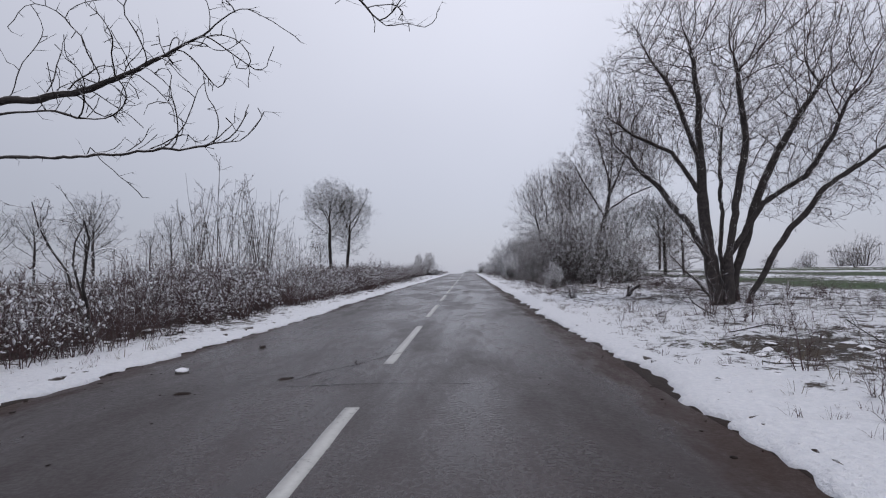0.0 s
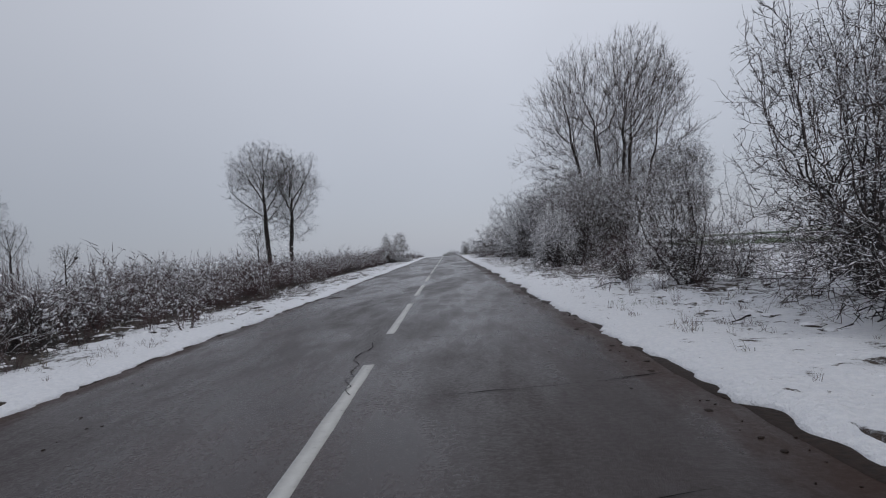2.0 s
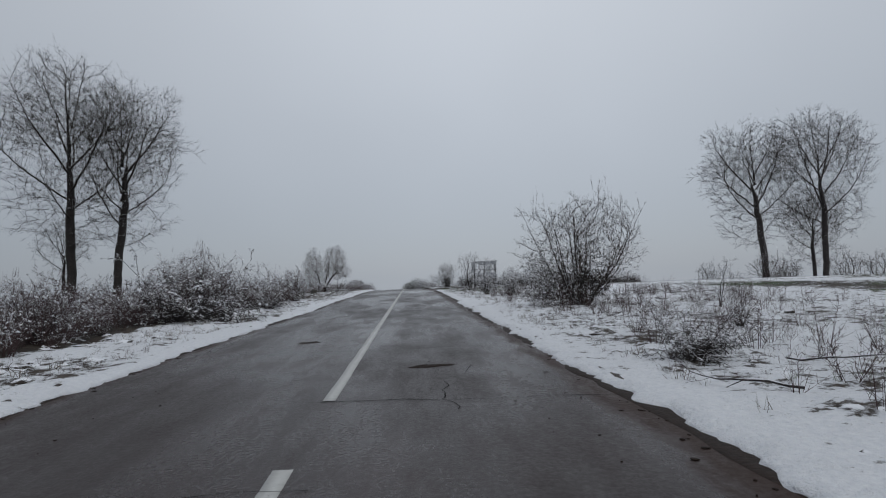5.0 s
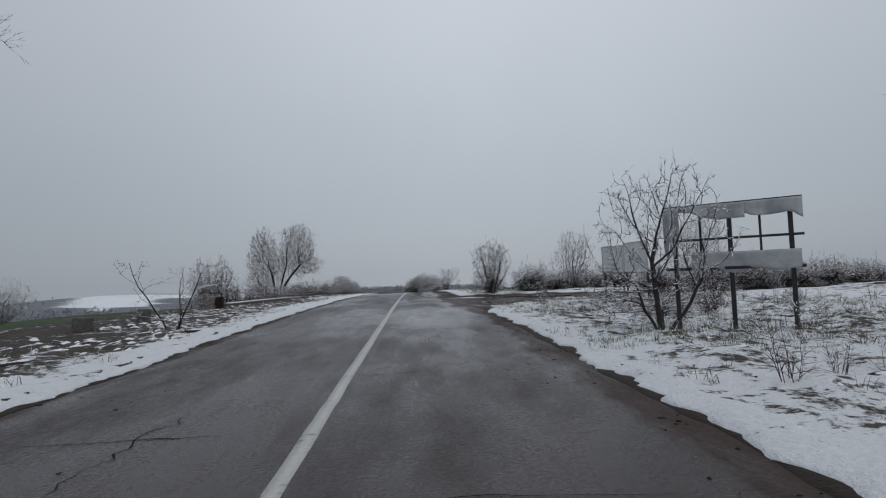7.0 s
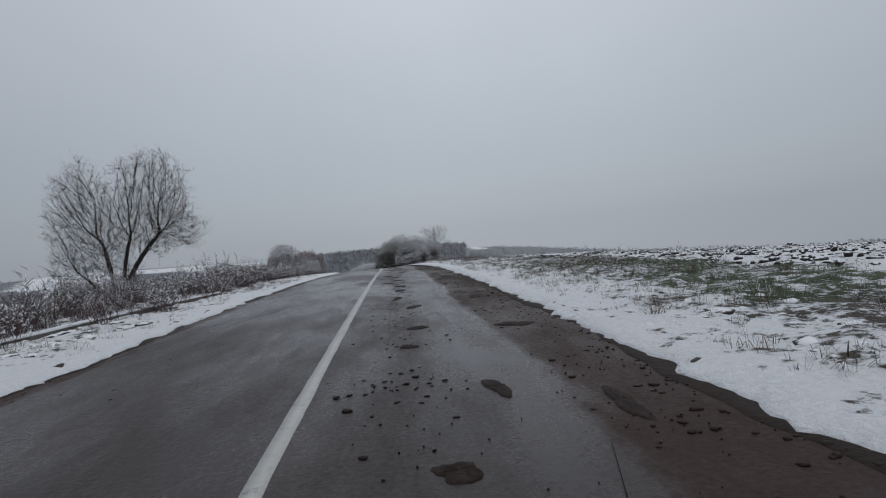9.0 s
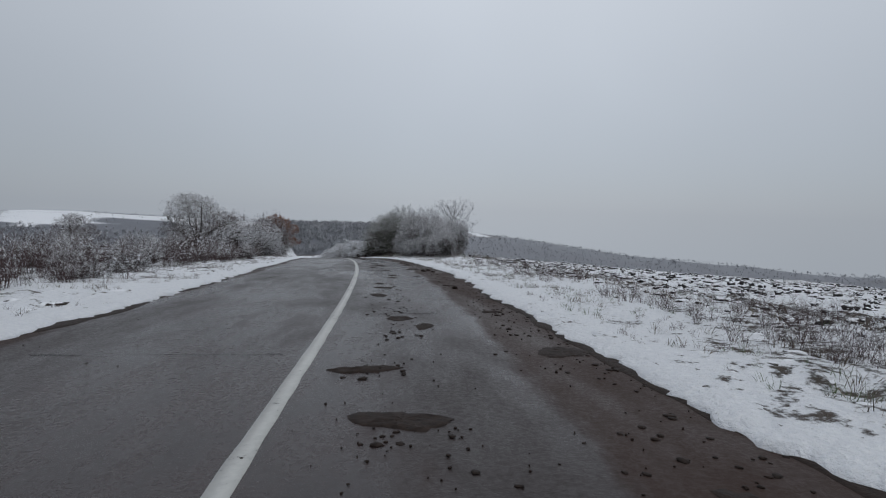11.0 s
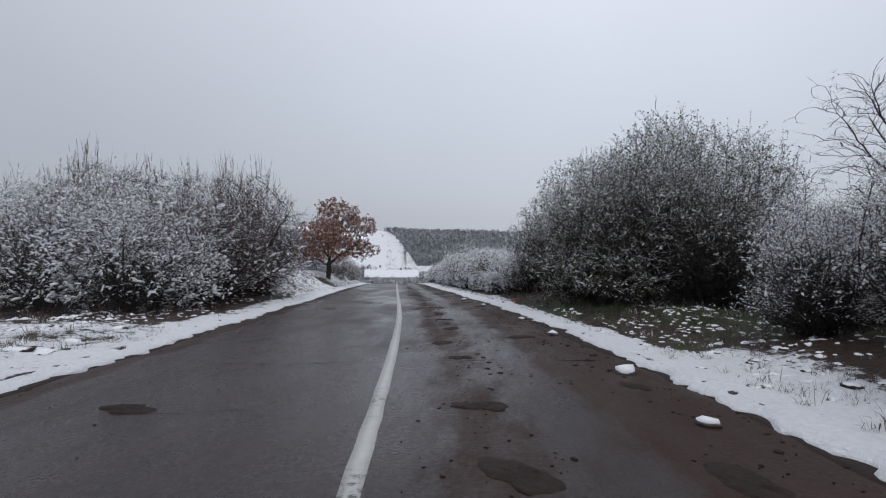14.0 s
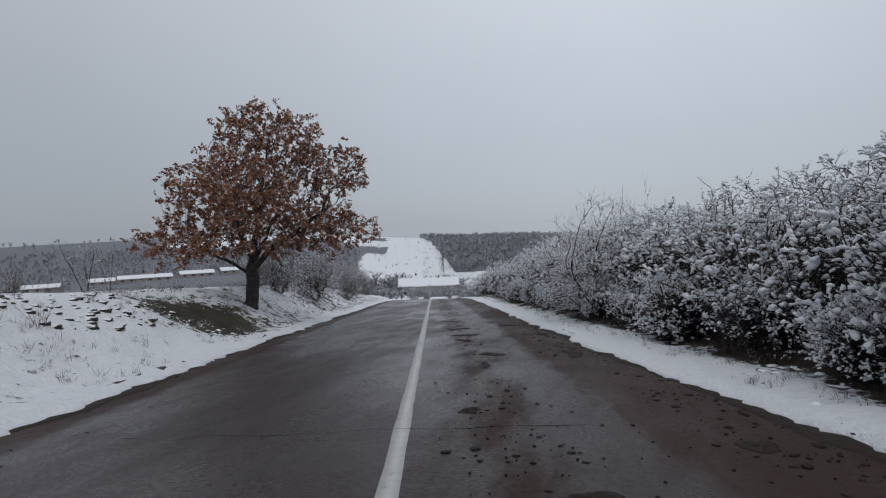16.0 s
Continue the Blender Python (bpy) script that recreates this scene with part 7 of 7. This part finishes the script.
def info_board(name, label, s, l, rz, w, h, low, logo):
    ob = tagged(empty(name, site(s, l), rz), label, "sign", "project boards")
    dz = low - float(elev(s, l)) + float(np.interp(s, SS, RZ))
    b = part("board", box_bm(w, 0.03, h, (0, 0, dz + h / 2), 0.004), M_BOARD, ob, "dirty white printed sheet")
    for nm, sx, sz, at in (("rim", w + 0.04, 0.03, (0, -0.004, dz + h)), ("rim", w + 0.04, 0.03, (0, -0.004, dz)), ("rim", 0.03, h, (-w / 2, -0.004, dz + h / 2)), ("rim", 0.03, h, (w / 2, -0.004, dz + h / 2))):
        part(nm, box_bm(sx, 0.05, sz, at, 0.006), M_RUST if at[2] == dz else M_CLOTH, ob)
    for sx in (-1, 1):
        part("post", box_bm(0.055, 0.055, dz + 0.4, (sx * (w / 2 - 0.06), 0.03, (dz - 0.2) / 2 + 0.0), 0.006), M_STEEL, ob, "dark steel post")
    for k in range(14 if not logo else 0):
        a = k * 2 * math.pi / 14
        text_bar(b, -0.02 * w + 0.045 * math.cos(a), dz + 0.68 * h + 0.07 * math.sin(a), 0.013, 0.013, M_INK)
    if not logo:
        text_bar(b, -0.02 * w, dz + 0.52 * h, 0.012, 0.13, M_BLUE)
        text_bar(b, 0.27 * w, dz + 0.58 * h, 0.012, 0.14, M_INK)
        for z, ww in ((0.33, 0.5), (0.27, 0.12), (0.16, 0.75), (0.11, 0.22)):
            text_bar(b, 0.05 * w, dz + z * h, ww * w, 0.018)
    else:
        bm = bmesh.new()
        bmesh.ops.create_uvsphere(bm, u_segments=20, v_segments=10, radius=1.0, matrix=Matrix.Translation((-0.04 * w, -0.022, dz + 0.68 * h)) @ Matrix.Diagonal((0.085, 0.006, 0.11, 1)))
        part("emblem", bm, M_BLUE, b, "oval blue and yellow emblem", True)
        bm = bmesh.new()
        bmesh.ops.create_uvsphere(bm, u_segments=20, v_segments=10, radius=1.0, matrix=Matrix.Translation((-0.02 * w, -0.027, dz + 0.67 * h)) @ Matrix.Diagonal((0.05, 0.005, 0.07, 1)))
        part("emblem", bm, M_YELLOW, b, "yellow part of the emblem", True)
        text_bar(b, -0.04 * w, dz + 0.545 * h, 0.17, 0.05, M_YELLOW)
        text_bar(b, 0.0, dz + 0.47 * h, 0.55 * w, 0.016)
        text_bar(b, 0.0, dz + 0.345 * h, 0.72 * w, 0.016)
        text_bar(b, 0.0, dz + 0.12 * h, 0.15 * w, 0.012)
        cu = bpy.data.curves.new("lettering", "FONT")
        cu.body, cu.size, cu.extrude, cu.align_x = "A CARBON NEUTRAL ORGANIZATION", 0.060, 0.002, "CENTER"
        tx = new("lettering", cu)
        bpy.context.view_layer.update()
        me = bpy.data.meshes.new_from_object(tx.evaluated_get(bpy.context.evaluated_depsgraph_get()))
        bpy.data.objects.remove(tx)
        me.materials.append(M_INK)
        lt = hang("lettering", me, b, "dark grey lettering")
        lt.matrix_basis = Matrix.Translation((0.0, -0.021, dz + 0.40 * h)) @ pose(0, 0, 0, 90, 0, 0)
    return ob


info_board("info_board", "white project sign on dark posts, faint print", 133.3, 7.55, radians(-82), 1.36, 0.88, 0.92, False)
info_board("info_board", "white project sign with a blue and yellow emblem", 131.55, 7.62, radians(-90), 1.70, 0.92, 0.93, True)

# torn billboard frame
bb = tagged(empty("billboard", site(124.1, 6.2), radians(-38)), "steel billboard frame with a torn grey banner", "billboard")
z0 = float(np.interp(124.1, SS, RZ)) - float(elev(124.1, 6.2))
for x in (-0.95, 0.0, 0.95):
    part("post", box_bm(0.07, 0.07, 2.5, (x * 0.92, 0.04, z0 + 0.93), 0.008), M_STEEL, bb, "rusty dark post")
for z, h in ((2.16, 0.06), (1.58, 0.04), (1.08, 0.05)):
    part("rail", box_bm(2.1, 0.05, h, (0, 0, z0 + z), 0.006), M_STEEL, bb)
for x in (-0.45, 0.45):
    part("strut", box_bm(0.035, 0.035, 1.1, (x, 0.01, z0 + 1.62), 0.004), M_STEEL, bb)


def rag(x0, x1, top, low0, low1, seed):
    n, k = 14, 7
    g = np.random.default_rng(seed)
    u = np.linspace(0, 1, n)[:, None] * np.ones((1, k))
    v = np.ones((n, 1)) * np.linspace(0, 1, k)[None]
    hem = (low0 + (low1 - low0) * u) * (0.75 + 0.5 * vnoise(u * 5, 0 * u, seed))
    X = x0 + (x1 - x0) * u
    Z = z0 + top - v * hem
    Y = -0.04 + 0.05 * v * np.sin(u * 9 + seed) + 0.04 * v * (vnoise(u * 6, v * 4, seed) - 0.5)
    me = grid_mesh("banner", np.stack([X, Y, Z], -1).reshape(-1, 3), n, k, M_CLOTH)
    ob = hang("banner", me, bb, "torn grey banner cloth")
    ob.modifiers.new("thick", "SOLIDIFY").thickness = 0.004


rag(-1.05, -0.78, 2.17, 0.75, 0.7, 1)
rag(-0.80, 0.25, 2.17, 0.12, 0.28, 2)
rag(0.2, 1.05, 2.17, 0.22, 0.30, 3)
rag(-0.6, 1.0, 1.35, 0.34, 0.30, 4)

# ---- culvert wall and posts on the left ----
wall = tagged(empty("culvert_wall", site(148, -6.6)), "low stained concrete wall topped with snow", "wall")
wall.matrix_world = Matrix.Identity(4)
for a, b, la, lb in ((140.0, 145.2, -7.6, -6.9), (145.4, 150.8, -6.9, -6.4), (151.0, 156.4, -6.4, -5.9), (156.6, 162.0, -5.9, -5.6)):
    p, q = site(a, la), site(b, lb)
    mid, d = (p + q) / 2, q - p
    m = Matrix.Translation(mid + Vector((0, 0, -0.02))) @ Matrix.Rotation(math.atan2(d.y, d.x), 4, "Z") @ Matrix.Rotation(-math.asin(d.z / d.length), 4, "Y")
    part("slab", box_bm(d.length, 0.26, 0.34, (0, 0, -0.03), 0.04, m), M_CONC, wall)
    part("snow", box_bm(d.length * 0.96, 0.24, 0.06, (0, 0, 0), 0.028, m @ Matrix.Translation((0, 0, 0.15))), M_SNOW, wall, "snow along the top")
pier = part("concrete_pier", box_bm(0.3, 0.3, 0.6, (0, 0, 0.2), 0.03), M_MUD, label="dark rusty pier at the wall's end")
tagged(pier, category="pier")
pier.matrix_world = Matrix.Translation(site(139.4, -7.7))
for s, l, h in ((143.2, -9.0, 0.7), (144.6, -9.2, 0.65), (150, -9.6, 0.6)):
    bm = bmesh.new()
    bmesh.ops.create_cone(bm, cap_ends=True, segments=10, radius1=0.04, radius2=0.035, depth=h, matrix=Matrix.Translation((0, 0, h / 2 - 0.05)))
    ob = part("fence_post", bm, M_BARK, label="weathered wooden fence post in snow", smooth=False)
    tagged(ob, category="post", group="fence posts")
    ob.matrix_world = Matrix.Translation(site(s, l)) @ pose(0, 0, 0, 2, -3, s)
for s, l, k in ((130.5, -8.2, 0.5), (132.6, -7.6, 0.55)):
    ob = part("concrete_block", box_bm(k, k * 0.7, k * 0.8, (0, 0, k * 0.3), 0.04), M_CONC, label="broken concrete block half buried in snow")
    tagged(ob, category="block")
    ob.matrix_world = Matrix.Translation(site(s, l)) @ pose(0, 0, 0, 4, 3, s * 9)


# ---- far things ----
def far_tree_kind(seed, tall):
    rng = np.random.default_rng(seed)
    _, out = grow(seed, ([[0, 0, -0.5]], [[0.02, 0, 1]], [tall * 0.7], [0.16]), [lv(1, 0.05, 0.02, 12, 0.2, (25, 75), 0.75, 0.9, 0.4, 0.2), lv(1, 0.12, 0.1, 4, 0.1, (25, 65), 0.7, 0.9, 0.5, 0.18), lv(1, 0.15, 0.05)], (3, 0, 0))
    return tubes(out, (3, 0, 0))


far_kinds = [far_tree_kind(900 + i, 7.0) for i in range(4)]


def far_wood(name, label, seed, n, b0, b1, r0, r1, hi, keep=None, material=M_FAR_HAZE):
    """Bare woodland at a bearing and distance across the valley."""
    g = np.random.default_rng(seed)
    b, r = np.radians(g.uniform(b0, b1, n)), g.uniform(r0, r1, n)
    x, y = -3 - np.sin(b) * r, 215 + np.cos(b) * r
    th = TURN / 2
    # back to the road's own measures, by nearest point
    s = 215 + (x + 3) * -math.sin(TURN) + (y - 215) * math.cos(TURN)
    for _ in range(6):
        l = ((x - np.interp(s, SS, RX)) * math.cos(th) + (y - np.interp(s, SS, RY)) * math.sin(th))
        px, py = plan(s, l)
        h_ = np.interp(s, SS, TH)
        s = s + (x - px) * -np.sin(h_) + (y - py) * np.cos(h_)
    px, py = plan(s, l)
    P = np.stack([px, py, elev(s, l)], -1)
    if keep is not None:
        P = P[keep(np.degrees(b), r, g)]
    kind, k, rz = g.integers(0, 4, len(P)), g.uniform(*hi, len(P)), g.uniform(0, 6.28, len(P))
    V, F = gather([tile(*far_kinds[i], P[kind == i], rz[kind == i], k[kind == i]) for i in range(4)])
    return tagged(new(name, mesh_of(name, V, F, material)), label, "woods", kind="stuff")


far_wood("far_wood", "frosted woodland on a far hillside, greyed for haze", 1, 1500, -9, 14.5, 470, 650, (0.9, 1.3), lambda b, r, g: b < 10.0 + 3.8 * (r - 470) / 180 + g.normal(0, 0.45, len(b)))
far_wood("far_wood", "frosted woodland in the valley, greyed for haze", 2, 2600, -50, -9, 400, 640, (0.26, 0.5), lambda b, r, g: (b < -12) | (r < 590))
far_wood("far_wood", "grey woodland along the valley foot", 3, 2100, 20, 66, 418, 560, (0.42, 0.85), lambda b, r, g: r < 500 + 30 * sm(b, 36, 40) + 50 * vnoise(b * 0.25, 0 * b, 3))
far_wood("far_wood", "frosted woods scattered over snowy slopes, greyed for haze", 8, 40, 36, 66, 560, 640, (0.4, 0.9))
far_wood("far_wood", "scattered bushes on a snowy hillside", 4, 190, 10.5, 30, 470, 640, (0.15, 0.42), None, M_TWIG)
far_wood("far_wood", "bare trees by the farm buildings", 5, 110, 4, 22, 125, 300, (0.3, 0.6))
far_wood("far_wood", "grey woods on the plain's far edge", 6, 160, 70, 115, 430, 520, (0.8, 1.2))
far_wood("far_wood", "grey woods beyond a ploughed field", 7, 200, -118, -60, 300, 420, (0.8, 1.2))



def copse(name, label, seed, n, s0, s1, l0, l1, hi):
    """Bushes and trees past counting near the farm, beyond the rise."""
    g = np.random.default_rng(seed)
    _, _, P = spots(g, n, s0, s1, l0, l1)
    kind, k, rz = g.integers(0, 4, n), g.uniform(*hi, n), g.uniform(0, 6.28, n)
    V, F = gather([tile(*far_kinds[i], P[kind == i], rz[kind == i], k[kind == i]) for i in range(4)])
    return tagged(new(name, mesh_of(name, V, F, M_FAR_HAZE)), label, "woods", kind="stuff")


copse("copse", "frosted trees behind the farm buildings, greyed for haze", 11, 70, 462, 482, -34, 14, (1.0, 1.9))
copse("copse", "frosted bushes in front of the farm buildings, greyed for haze", 12, 130, 345, 440, -30, 22, (0.4, 0.75))
copse("copse", "frosted bushes down the far side of the rise, greyed for haze", 13, 60, 318, 345, 4, 24, (0.3, 0.5))


def barn(s, l, w, d, h, rise, rz, label):
    ob = tagged(empty("barn", site(s, l, -0.3), rz), label, "building", "farm buildings")
    body = part("wall", box_bm(w, d, h, (0, 0, h / 2), 0.02), M_WALL, ob)
    bm = bmesh.new()
    e = 0.5
    prof = [(-d / 2 - e, h - 0.1), (0, h + rise), (d / 2 + e, h - 0.1), (d / 2 + e, h + 0.18), (0, h + rise + 0.3), (-d / 2 - e, h + 0.18)]
    A = [bm.verts.new((-w / 2 - e, y, z)) for y, z in prof]
    B = [bm.verts.new((w / 2 + e, y, z)) for y, z in prof]
    for i in range(6):
        j = (i + 1) % 6
        bm.faces.new((A[i], B[i], B[j], A[j]))
    bm.faces.new(A[::-1])
    bm.faces.new(B)
    part("roof", bm, M_SNOW, ob, "roof under thick snow")
    for k in range(int(w // 5)):
        win = part("window", box_bm(1.6, 0.14, 1.0, (-w / 2 + 2.5 + k * 5, -d / 2 - 0.03, h * 0.58), 0.02), M_DARK, ob)
    part("chimney", box_bm(0.7, 0.7, 1.4, (w * 0.18, 0, h + rise + 0.4), 0.03), M_CONC, ob)
    return ob


barn(452, -2.0, 23, 9, 5.8, 2.6, TURN + 0.05, "long low farm barn under a snowy roof")
barn(480, -10.0, 12, 8, 7.6, 2.4, TURN - 0.1, "farmhouse under a snowy roof")
barn(470, 20.0, 10, 7, 3.0, 2.0, TURN + 0.3, "small shed under a snowy roof")
for s, l, w in ((520, 170, 12), (530, 190, 9), (515, 150, 8), (540, 215, 11)):
    barn(s, l, w, 8, 3.0, 2.4, 0.4, "distant house under a snowy roof")
for s, l, w in ((570, -184, 30), (558, -206, 14), (540, -232, 18), (584, -156, 20), (596, -138, 12)):
    barn(s, l, w, 9, 2.6, 1.7, 0.72, "long low stable under a snowy roof")

for s, l, h in ((384, 178, 9), (420, 255, 9), (330, 120, 8)):
    p = tagged(empty("utility_pole", site(s, l, -0.3)), "wooden utility pole across the field", "pole", "utility poles")
    bm = bmesh.new()
    bmesh.ops.create_cone(bm, cap_ends=True, segments=8, radius1=0.16, radius2=0.11, depth=h, matrix=Matrix.Translation((0, 0, h / 2)))
    part("mast", bm, M_BARK, p)
    part("crossarm", box_bm(1.8, 0.12, 0.14, (0, 0, h - 0.7), 0.01), M_BARK, p)
